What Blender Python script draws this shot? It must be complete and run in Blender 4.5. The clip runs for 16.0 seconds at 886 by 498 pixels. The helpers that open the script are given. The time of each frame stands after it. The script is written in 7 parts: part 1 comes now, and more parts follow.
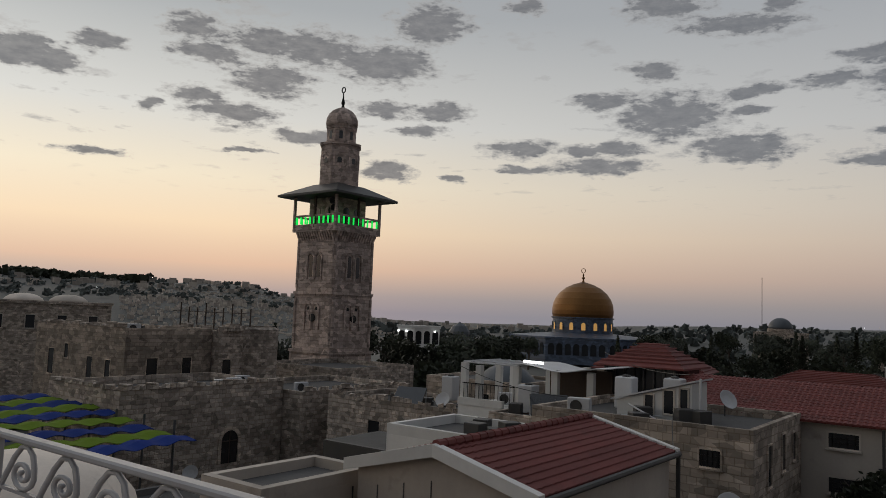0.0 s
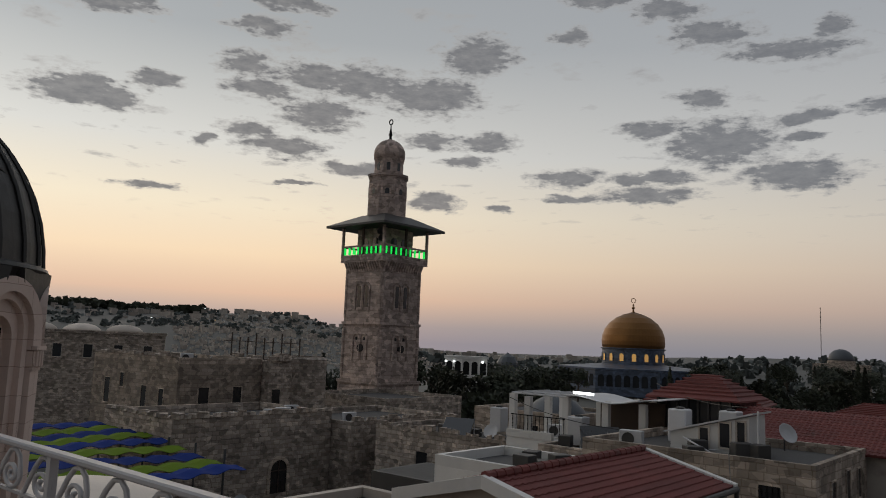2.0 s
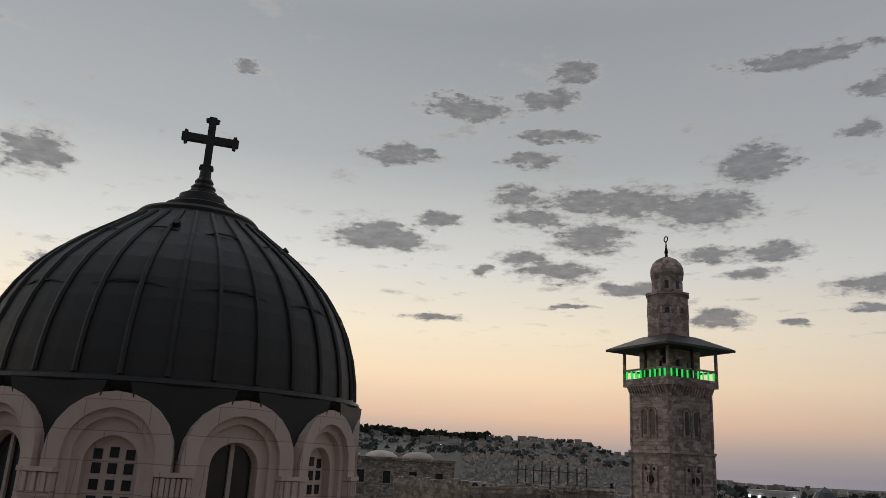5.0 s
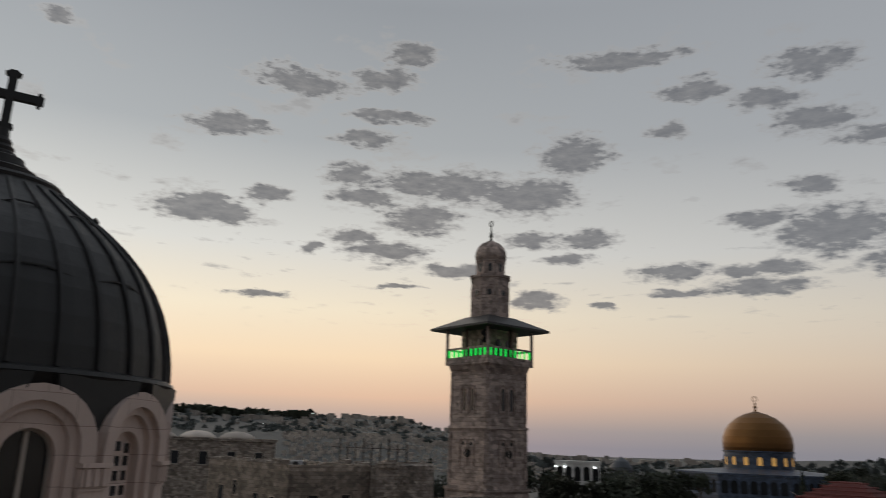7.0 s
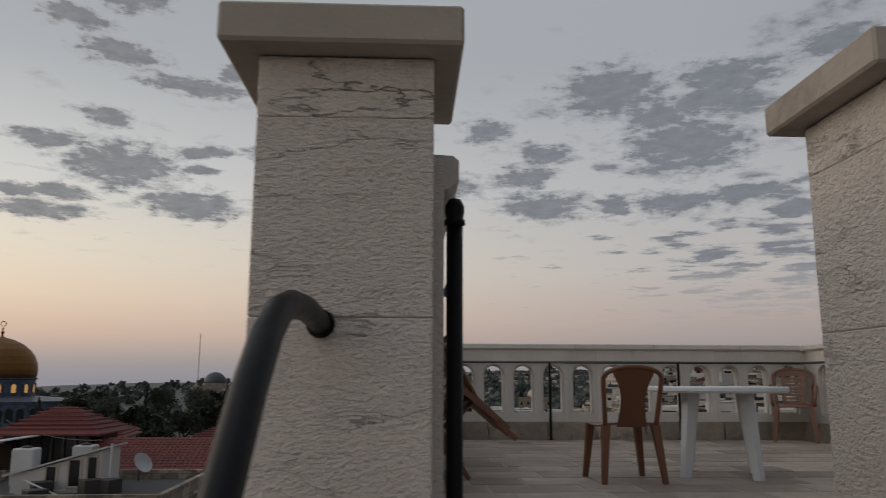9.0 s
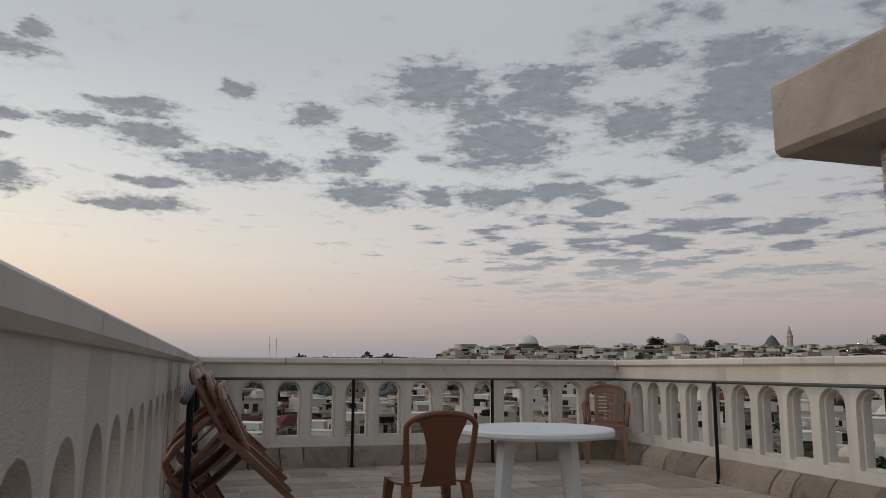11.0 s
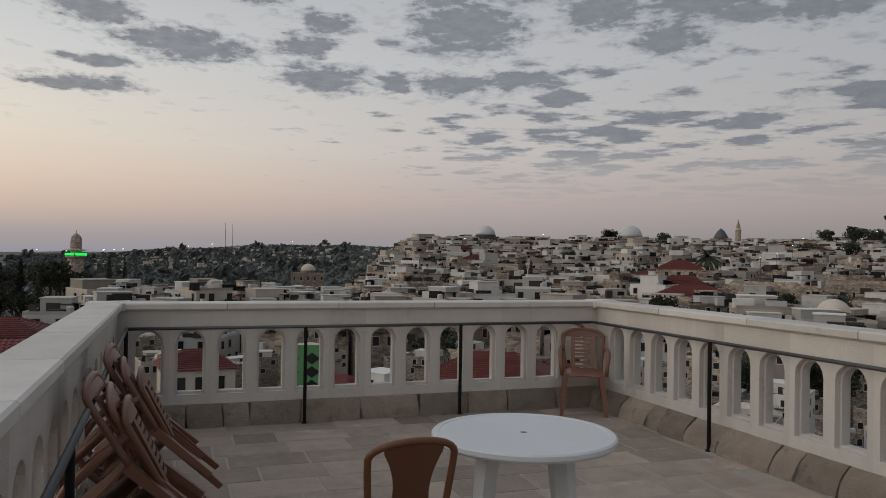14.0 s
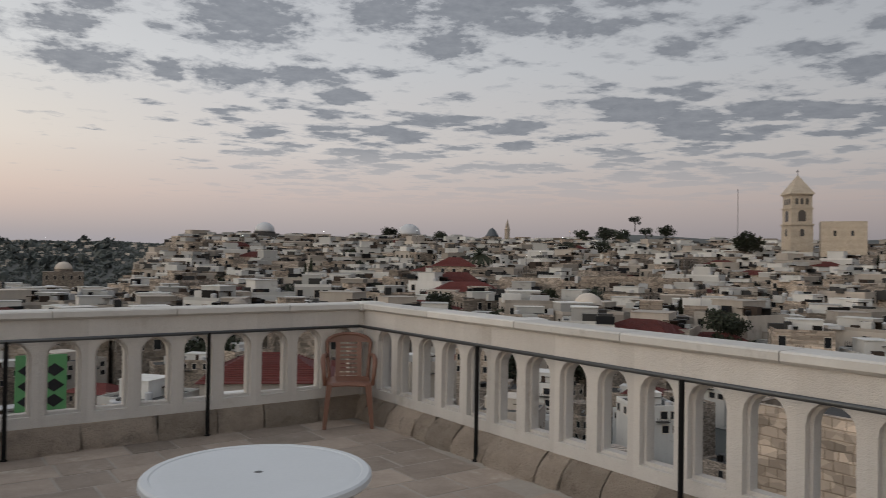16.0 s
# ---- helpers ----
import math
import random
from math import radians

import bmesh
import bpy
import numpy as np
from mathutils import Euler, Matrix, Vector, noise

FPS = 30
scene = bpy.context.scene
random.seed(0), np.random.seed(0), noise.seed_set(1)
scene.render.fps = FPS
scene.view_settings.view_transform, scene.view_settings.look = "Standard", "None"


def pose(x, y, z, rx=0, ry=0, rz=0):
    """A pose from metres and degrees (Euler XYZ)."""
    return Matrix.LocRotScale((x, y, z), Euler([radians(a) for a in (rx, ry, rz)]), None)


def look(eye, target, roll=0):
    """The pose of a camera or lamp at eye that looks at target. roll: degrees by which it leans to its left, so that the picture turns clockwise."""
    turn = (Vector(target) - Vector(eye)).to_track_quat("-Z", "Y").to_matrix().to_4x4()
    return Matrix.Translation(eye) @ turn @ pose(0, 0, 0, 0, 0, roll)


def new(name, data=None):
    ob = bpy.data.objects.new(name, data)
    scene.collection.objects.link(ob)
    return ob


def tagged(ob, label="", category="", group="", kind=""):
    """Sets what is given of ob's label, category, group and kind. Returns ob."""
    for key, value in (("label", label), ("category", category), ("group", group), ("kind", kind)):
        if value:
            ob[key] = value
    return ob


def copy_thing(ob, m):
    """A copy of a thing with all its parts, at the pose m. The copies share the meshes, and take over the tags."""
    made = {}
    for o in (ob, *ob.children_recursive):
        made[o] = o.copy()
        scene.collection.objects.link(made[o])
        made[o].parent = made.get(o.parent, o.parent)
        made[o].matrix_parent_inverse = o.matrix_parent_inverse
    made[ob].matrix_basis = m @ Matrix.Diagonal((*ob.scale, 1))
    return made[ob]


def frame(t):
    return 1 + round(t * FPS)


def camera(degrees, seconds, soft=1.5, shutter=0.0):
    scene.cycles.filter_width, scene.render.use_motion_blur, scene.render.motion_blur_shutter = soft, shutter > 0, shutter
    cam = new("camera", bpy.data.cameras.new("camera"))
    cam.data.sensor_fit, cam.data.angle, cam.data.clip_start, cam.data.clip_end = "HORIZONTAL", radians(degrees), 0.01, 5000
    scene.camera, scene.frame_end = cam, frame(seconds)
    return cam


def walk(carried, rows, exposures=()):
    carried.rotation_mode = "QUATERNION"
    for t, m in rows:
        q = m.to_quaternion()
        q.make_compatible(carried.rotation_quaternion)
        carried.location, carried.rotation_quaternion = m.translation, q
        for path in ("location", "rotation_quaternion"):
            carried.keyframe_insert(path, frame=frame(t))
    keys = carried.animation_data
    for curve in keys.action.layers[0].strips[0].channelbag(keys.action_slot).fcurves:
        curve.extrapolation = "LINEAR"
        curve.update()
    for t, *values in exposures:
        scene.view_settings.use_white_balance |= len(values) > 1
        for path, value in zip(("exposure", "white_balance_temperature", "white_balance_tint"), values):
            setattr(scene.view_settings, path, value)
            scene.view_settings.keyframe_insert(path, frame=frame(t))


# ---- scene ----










cam = camera(60.9, 16.0, soft=0.6, shutter=0.2)

PATH = [
    (0, (-0.898, -11.391, 0.596), (-2.13, -9.826, 0.77), 2.2),
    (0.5, (-0.908, -11.381, 0.599), (-2.145, -9.820, 0.782), 2.2),
    (1, (-0.893, -11.363, 0.605), (-2.136, -9.809, 0.797), 2.2),
    (1.5, (-0.917, -11.385, 0.573), (-2.18, -9.849, 0.778), 2.3),
    (2, (-0.936, -11.358, 0.559), (-2.261, -9.881, 0.808), 2.3),
    (2.5, (-0.963, -11.382, 0.576), (-2.384, -10.015, 0.913), 2.3),
    (3, (-1.022, -11.365, 0.591), (-2.545, -10.143, 1.024), 2.4),
    (3.5, (-1.034, -11.392, 0.6), (-2.65, -10.323, 1.094), 2.8),
    (4, (-1.052, -11.402, 0.586), (-2.749, -10.484, 1.114), 3.0),
    (4.2, (-1.061, -11.400, 0.585), (-2.784, -10.538, 1.121), 3.1),
    (6.5, (-1.211, -11.383, 0.7), (-2.913, -10.475, 1.229), 3.3),
    (7, (-1.096, -11.377, 0.65), (-2.58, -10.132, 1.15), 1.9),
    (7.5, (-0.977, -11.204, 0.678), (-2.088, -9.605, 1.133), 0.8),
    (8, (-0.753, -10.861, 0.698), (-1.412, -9.017, 1.103), 0.2),
    (8.5, (-0.595, -10.608, 0.716), (-0.822, -8.655, 1.083), 0.1),
    (9, (-0.428, -10.335, 0.75), (-0.345, -8.367, 1.098), 0.2),
    (9.3, (-0.339, -10.156, 0.855), (-0.094, -8.198, 1.176), -0.2),
    (9.5, (-0.301, -10.047, 0.884), (0.016, -8.099, 1.204), -0.3),
    (9.7, (-0.289, -9.945, 0.896), (0.086, -8.007, 1.216), -0.3),
    (11.8, (0.036, -8.868, 1.311), (0.615, -6.978, 1.614), 0.7),
    (12, (0.041, -8.817, 1.343), (0.628, -6.926, 1.621), 0.8),
    (12.5, (0.126, -8.607, 1.444), (0.73, -6.711, 1.643), 0.7),
    (13, (0.15, -8.495, 1.558), (0.768, -6.597, 1.678), 0.8),
    (13.5, (0.147, -8.233, 1.653), (0.782, -6.337, 1.714), 0.8),
    (14, (0.156, -8.137, 1.768), (0.819, -6.25, 1.792), 0.9),
    (14.5, (0.266, -7.996, 1.779), (0.969, -6.124, 1.788), 0.9),
    (15, (0.359, -7.858, 1.778), (1.134, -6.015, 1.787), 1.0),
    (15.5, (0.464, -7.676, 1.797), (1.392, -5.905, 1.815), 1.0),
    (16, (0.68, -7.55, 1.792), (1.852, -5.93, 1.818), 0.9),
]
walk(cam, [(t, look(eye, target, roll)) for t, eye, target, roll in PATH], exposures=[(0.0, -0.38), (4.2, -0.40), (7.5, -0.40), (8.5, -0.42), (9.0, -0.24), (9.5, 0.18), (9.8, 0.20), (12.0, -0.05), (14.0, -0.07), (15.0, -0.09), (16.0, 0.16)])

# ---------------------------------------------------------------- world
def link(nt, a, b):
    nt.links.new(a, b)

def mth(nt, op, a, b=None, c=None, clamp=False):
    n = nt.nodes.new("ShaderNodeMath")
    n.operation, n.use_clamp = op, clamp
    for i, v in enumerate((a, b, c)):
        if v is None:
            continue
        if isinstance(v, (int, float)):
            n.inputs[i].default_value = v
        else:
            nt.links.new(v, n.inputs[i])
    return n.outputs[0]

def vmth(nt, op, a, b=None):
    n = nt.nodes.new("ShaderNodeVectorMath")
    n.operation = op
    for i, v in enumerate((a, b)):
        if v is None:
            continue
        if isinstance(v, (tuple, list)):
            n.inputs[i].default_value = v
        else:
            nt.links.new(v, n.inputs[i])
    return n.outputs[1] if op == "LENGTH" else n.outputs[0]

def ramp(nt, fac, stops):
    n = nt.nodes.new("ShaderNodeValToRGB")
    e = n.color_ramp.elements
    while len(e) < len(stops):
        e.new(0.5)
    for el, (p, c) in zip(e, stops):
        el.position, el.color = p, (*c, 1) if len(c) == 3 else c
    nt.links.new(fac, n.inputs[0])
    return n.outputs[0]

def mixc(nt, fac, a, b, mode="MIX"):
    n = nt.nodes.new("ShaderNodeMix")
    n.data_type, n.blend_type = "RGBA", mode
    for sock, v in ((n.inputs[0], fac), (n.inputs[6], a), (n.inputs[7], b)):
        if isinstance(v, (int, float)):
            sock.default_value = v
        elif isinstance(v, tuple):
            sock.default_value = (*v, 1)
        else:
            nt.links.new(v, sock)
    return n.outputs[2]

def noise_tex(nt, vec, scale, detail=4, rough=0.55):
    n = nt.nodes.new("ShaderNodeTexNoise")
    n.inputs["Scale"].default_value, n.inputs["Detail"].default_value, n.inputs["Roughness"].default_value = scale, detail, rough
    nt.links.new(vec, n.inputs["Vector"])
    return n.outputs["Fac"]

# single clouds: azimuth, elevation, half width, half height in degrees
CLOUDS_EAST = [(67.1, 16.7, 1.8, 0.8), (65.2, 16.0, 1.6, 0.7), (55.9, 19.6, 2.0, 0.9), (55.0, 18.0, 2.4, 0.7), (51.0, 19.3, 2.7, 0.9), (47.2, 19.1, 3.6, 1.2),
    (42.0, 18.5, 3.8, 1.3), (50.4, 16.6, 2.8, 0.9), (56.0, 15.1, 1.5, 0.6), (53.2, 14.1, 3.0, 0.8), (62.3, 17.8, 1.4, 0.5), (58.9, 14.2, 0.8, 0.6),
    (38.4, 21.5, 2.8, 1.3), (41.8, 15.4, 2.0, 0.6), (37.4, 15.4, 2.0, 0.6), (38.9, 13.9, 2.0, 0.4), (47.3, 12.8, 2.6, 0.4), (41.2, 10.7, 1.7, 0.6),
    (62.1, 10.4, 2.2, 0.3), (51.8, 11.6, 1.7, 0.2), (36.2, 10.3, 0.8, 0.3)]
CLOUDS_SOUTHEAST = [(24.9, 16.2, 2.1, 0.6), (20.0, 15.0, 3.6, 1.6), (14.9, 15.2, 1.2, 0.5), (15.3, 12.6, 3.3, 1.0), (31.2, 12.8, 2.4, 0.6), (25.3, 12.8, 3.5, 0.4),
    (25.3, 11.5, 3.2, 0.6), (30.8, 11.3, 2.0, 0.3), (13.8, 16.4, 2.3, 0.4), (9.5, 16.7, 1.8, 0.6), (15.3, 21.1, 3.9, 0.7), (20.5, 22.6, 2.9, 1.0),
    (21.4, 18.1, 1.7, 0.6), (31.1, 22.8, 1.6, 0.5), (7.1, 11.2, 1.7, 0.3), (28.9, 25.7, 2.4, 0.8), (23.9, 24.3, 2.5, 0.7), (12.6, 22.2, 1.2, 0.8), (20.7, 26.4, 2.8, 1.0)]
CLOUDS_HIGH = [(92.4, 18.6, 2.0, 1.3), (78.6, 27.2, 1.4, 0.5), (60.5, 26.2, 3.8, 0.9), (65.8, 22.5, 2.8, 0.8), (53.2, 24.2, 3.0, 0.5), (55.2, 22.5, 2.3, 0.6),
    (51.7, 28.8, 1.9, 0.9), (54.0, 27.0, 2.2, 0.8), (67.9, 16.1, 2.7, 0.8), (89.7, 11.9, 1.5, 0.4), (62.9, 17.6, 1.4, 0.5), (34.3, 28.2, 4.9, 0.6)]
CLOUDS_SOUTH = [(5.8, 18.2, 2.9, 0.6), (4.8, 16.4, 2.9, 0.9), (-1.7, 20.1, 1.5, 0.6), (-7.3, 18.7, 2.1, 0.8), (-11.9, 17.0, 2.2, 0.7), (-1.7, 14.8, 4.7, 1.1),
    (4.0, 13.1, 2.6, 0.4), (-10.0, 15.4, 2.2, 0.9), (-11.6, 13.1, 3.3, 1.0), (5.0, 11.6, 3.2, 0.5), (-16.9, 21.2, 3.7, 1.9), (-22.3, 17.0, 4.2, 1.8), (-20.6, 19.4, 2.6, 1.2),
    (-25.7, 21.6, 3.7, 1.1), (-17.0, 13.0, 1.5, 0.6), (-21.4, 13.0, 2.6, 0.9), (-26.2, 13.2, 2.6, 0.7), (-32.6, 18.1, 3.1, 1.3), (-39.4, 18.5, 4.3, 1.4),
    (-37.0, 16.0, 2.6, 1.2), (-33.0, 22.8, 3.0, 0.9), (-40.5, 22.2, 3.4, 1.0), (-46.4, 17.2, 2.4, 1.1)]

def make_world():
    w = bpy.data.worlds.new("dawn_sky")
    scene.world = w
    w.use_nodes = True
    nt = w.node_tree
    nt.nodes.clear()
    out = nt.nodes.new("ShaderNodeOutputWorld")
    bg = nt.nodes.new("ShaderNodeBackground")
    link(nt, bg.outputs[0], out.inputs[0])
    tc = nt.nodes.new("ShaderNodeTexCoord")
    d = vmth(nt, "NORMALIZE", tc.outputs["Generated"])
    sep = nt.nodes.new("ShaderNodeSeparateXYZ")
    link(nt, d, sep.inputs[0])
    x, y, z = sep.outputs
    az = mth(nt, "MULTIPLY", mth(nt, "ARCTAN2", mth(nt, "MULTIPLY", x, -1.0), y), 57.2958)
    el = mth(nt, "MULTIPLY", mth(nt, "ARCSINE", z), 57.2958)
    # clear sky: glow towards the hidden sun, paler and bluer away from it
    fac = mth(nt, "DIVIDE", el, 60.0, clamp=True)
    k = 1 / 60
    east = ramp(nt, fac, [(0, (.35, .35, .40)), (1.2 * k, (.46, .42, .42)), (3.2 * k, (.91, .635, .465)), (6 * k, (1.13, .88, .61)), (9.5 * k, (1.10, .97, .75)),
                          (14 * k, (.86, .85, .80)), (22 * k, (.50, .525, .54)), (32 * k, (.38, .405, .435)), (44 * k, (.50, .53, .57)), (1, (.62, .66, .72))])
    south = ramp(nt, fac, [(0, (.36, .35, .39)), (1.6 * k, (.44, .40, .41)), (4.5 * k, (.66, .555, .52)), (8 * k, (.73, .685, .66)),
                           (14 * k, (.67, .68, .70)), (24 * k, (.55, .58, .63)), (44 * k, (.58, .61, .66)), (1, (.62, .66, .72))])
    turn = mth(nt, "MULTIPLY_ADD", az, -1 / 75.0, 54.0 / 75.0, clamp=True)
    clear = mixc(nt, turn, east, south)
    # dimmer away from the dawn
    west = mth(nt, "MULTIPLY_ADD", az, -1 / 60.0, -25 / 60.0, clamp=True)
    clear = mixc(nt, west, clear, mixc(nt, 1.0, clear, (.80, .82, .85), "MULTIPLY"))
    # clouds
    va = nt.nodes.new("ShaderNodeCombineXYZ")
    link(nt, az, va.inputs[0])
    link(nt, el, va.inputs[1])
    stretched = vmth(nt, "MULTIPLY", va.outputs[0], (0.5, 1.3, 1.0))
    nz = nt.nodes.new("ShaderNodeTexNoise")
    nz.inputs["Scale"].default_value, nz.inputs["Detail"].default_value, nz.inputs["Roughness"].default_value = 0.55, 5.0, 0.6
    link(nt, stretched, nz.inputs["Vector"])
    shift = vmth(nt, "MULTIPLY", vmth(nt, "SUBTRACT", nz.outputs["Color"], (0.5, 0.5, 0.5)), (4.2, 1.9, 0.0))
    v = vmth(nt, "ADD", vmth(nt, "ADD", va.outputs[0], (-1.35, 0.0, 0.0)), shift)
    near = None
    # the sky is laid out in the town's own bearing
    for a, e, ww, hh in CLOUDS_EAST + CLOUDS_SOUTHEAST + CLOUDS_HIGH + CLOUDS_SOUTH:
        l = vmth(nt, "LENGTH", vmth(nt, "MULTIPLY", vmth(nt, "SUBTRACT", v, (a, e, 0.0)), (0.82 / ww, 0.82 / hh, 0.0)))
        near = l if near is None else mth(nt, "MINIMUM", near, l)
    fine = noise_tex(nt, stretched, 1.6, 6, 0.65)
    body = mth(nt, "MULTIPLY_ADD", mth(nt, "SUBTRACT", fine, 0.5), -1.9, near)
    single = mth(nt, "MULTIPLY_ADD", body, -1.9, 2.15, clamp=True)
    # broken layer of small clouds towards the south-west
    zz = mth(nt, "MAXIMUM", mth(nt, "ADD", z, 0.03), 0.02)
    plane = nt.nodes.new("ShaderNodeCombineXYZ")
    link(nt, mth(nt, "DIVIDE", x, zz), plane.inputs[0])
    link(nt, mth(nt, "DIVIDE", y, zz), plane.inputs[1])
    squeezed = vmth(nt, "MULTIPLY", plane.outputs[0], (1.0, 1.0, 1.0))
    cells = nt.nodes.new("ShaderNodeTexVoronoi")
    cells.feature, cells.inputs["Scale"].default_value = "SMOOTH_F1", 2.6
    cells.inputs["Smoothness"].default_value = 0.35
    warp = nt.nodes.new("ShaderNodeTexNoise")
    warp.inputs["Scale"].default_value, warp.inputs["Detail"].default_value = 2.4, 4.0
    link(nt, squeezed, warp.inputs["Vector"])
    link(nt, vmth(nt, "ADD", squeezed, vmth(nt, "MULTIPLY", vmth(nt, "SUBTRACT", warp.outputs["Color"], (.5, .5, .5)), (.55, .55, 0.0))), cells.inputs["Vector"])
    puff = mth(nt, "MULTIPLY_ADD", cells.outputs["Distance"], -0.62, 0.70)
    layer = mth(nt, "ADD", mth(nt, "MULTIPLY", puff, 0.58), mth(nt, "MULTIPLY", noise_tex(nt, plane.outputs[0], 6.0, 6, 0.62), 0.46))
    big = noise_tex(nt, plane.outputs[0], 0.55, 2, 0.5)
    cover = mth(nt, "MULTIPLY_ADD", az, -1 / 34.0, 2 / 34.0, clamp=True)
    up = mth(nt, "MULTIPLY_ADD", el, 1 / 5.0, -0.75, clamp=True)
    thr = mth(nt, "ADD", mth(nt, "MULTIPLY", cover, 0.225), mth(nt, "MULTIPLY", big, 0.34))
    field = mth(nt, "MULTIPLY_ADD", mth(nt, "ADD", layer, thr), 12.0, -9.62, clamp=True)
    field = mth(nt, "MULTIPLY", field, mth(nt, "MULTIPLY", up, mth(nt, "MULTIPLY_ADD", az, -1 / 14.0, 0.2, clamp=True)))
    small = noise_tex(nt, plane.outputs[0], 4.6, 5, 0.6)
    wisps = mth(nt, "MULTIPLY", mth(nt, "MULTIPLY_ADD", small, 9.0, -5.35, clamp=True), mth(nt, "MULTIPLY_ADD", el, 1 / 5.0, -1.5, clamp=True))
    dens = mth(nt, "MAXIMUM", mth(nt, "MAXIMUM", single, field), mth(nt, "MULTIPLY", wisps, 0.62))
    dark = mixc(nt, turn, (.165, .17, .185), (.225, .245, .285))
    pale = mixc(nt, turn, (.52, .50, .48), (.43, .45, .49))
    core = mth(nt, "MULTIPLY_ADD", dens, 1.6, -0.55, clamp=True)
    relief = mth(nt, "MULTIPLY_ADD", fine, 1.5, -0.45, clamp=True)
    core = mth(nt, "MULTIPLY", core, mth(nt, "MULTIPLY_ADD", relief, 0.65, 0.55, clamp=True))
    tint = mixc(nt, core, pale, dark)
    sky = mixc(nt, mth(nt, "MULTIPLY", mth(nt, "POWER", dens, 0.8), 0.93), clear, tint)
    # a trace of the twilight air itself
    ns = nt.nodes.new("ShaderNodeTexSky")
    ns.sky_type, ns.sun_disc = "NISHITA", False
    ns.sun_elevation, ns.sun_rotation = radians(1.0), radians(-50)
    # steadily dimmer with the bearing from the dawn
    fall = mth(nt, "POWER", 2.0, mth(nt, "MULTIPLY", mth(nt, "SUBTRACT", mth(nt, "MINIMUM", mth(nt, "MAXIMUM", az, -75.0), 80.0), 45.0), 0.0056))
    grey = nt.nodes.new("ShaderNodeCombineColor")
    for i in range(3):
        link(nt, fall, grey.inputs[i])
    sky = mixc(nt, 1.0, sky, grey.outputs[0], "MULTIPLY")
    total = mixc(nt, 1.0, sky, mixc(nt, 1.0, ns.outputs[0], (0.004, 0.004, 0.004), "MULTIPLY"), "ADD")
    link(nt, total, bg.inputs[0])
    bg.inputs[1].default_value = 1.0

make_world()
glow = bpy.data.lights.new("dawn_glow", "SUN")
glow.energy, glow.angle, glow.color = 0.7, radians(50), (1.0, .86, .70)
new("dawn_glow", glow).matrix_basis = look((-60, 20, 20), (0, 0, 0))

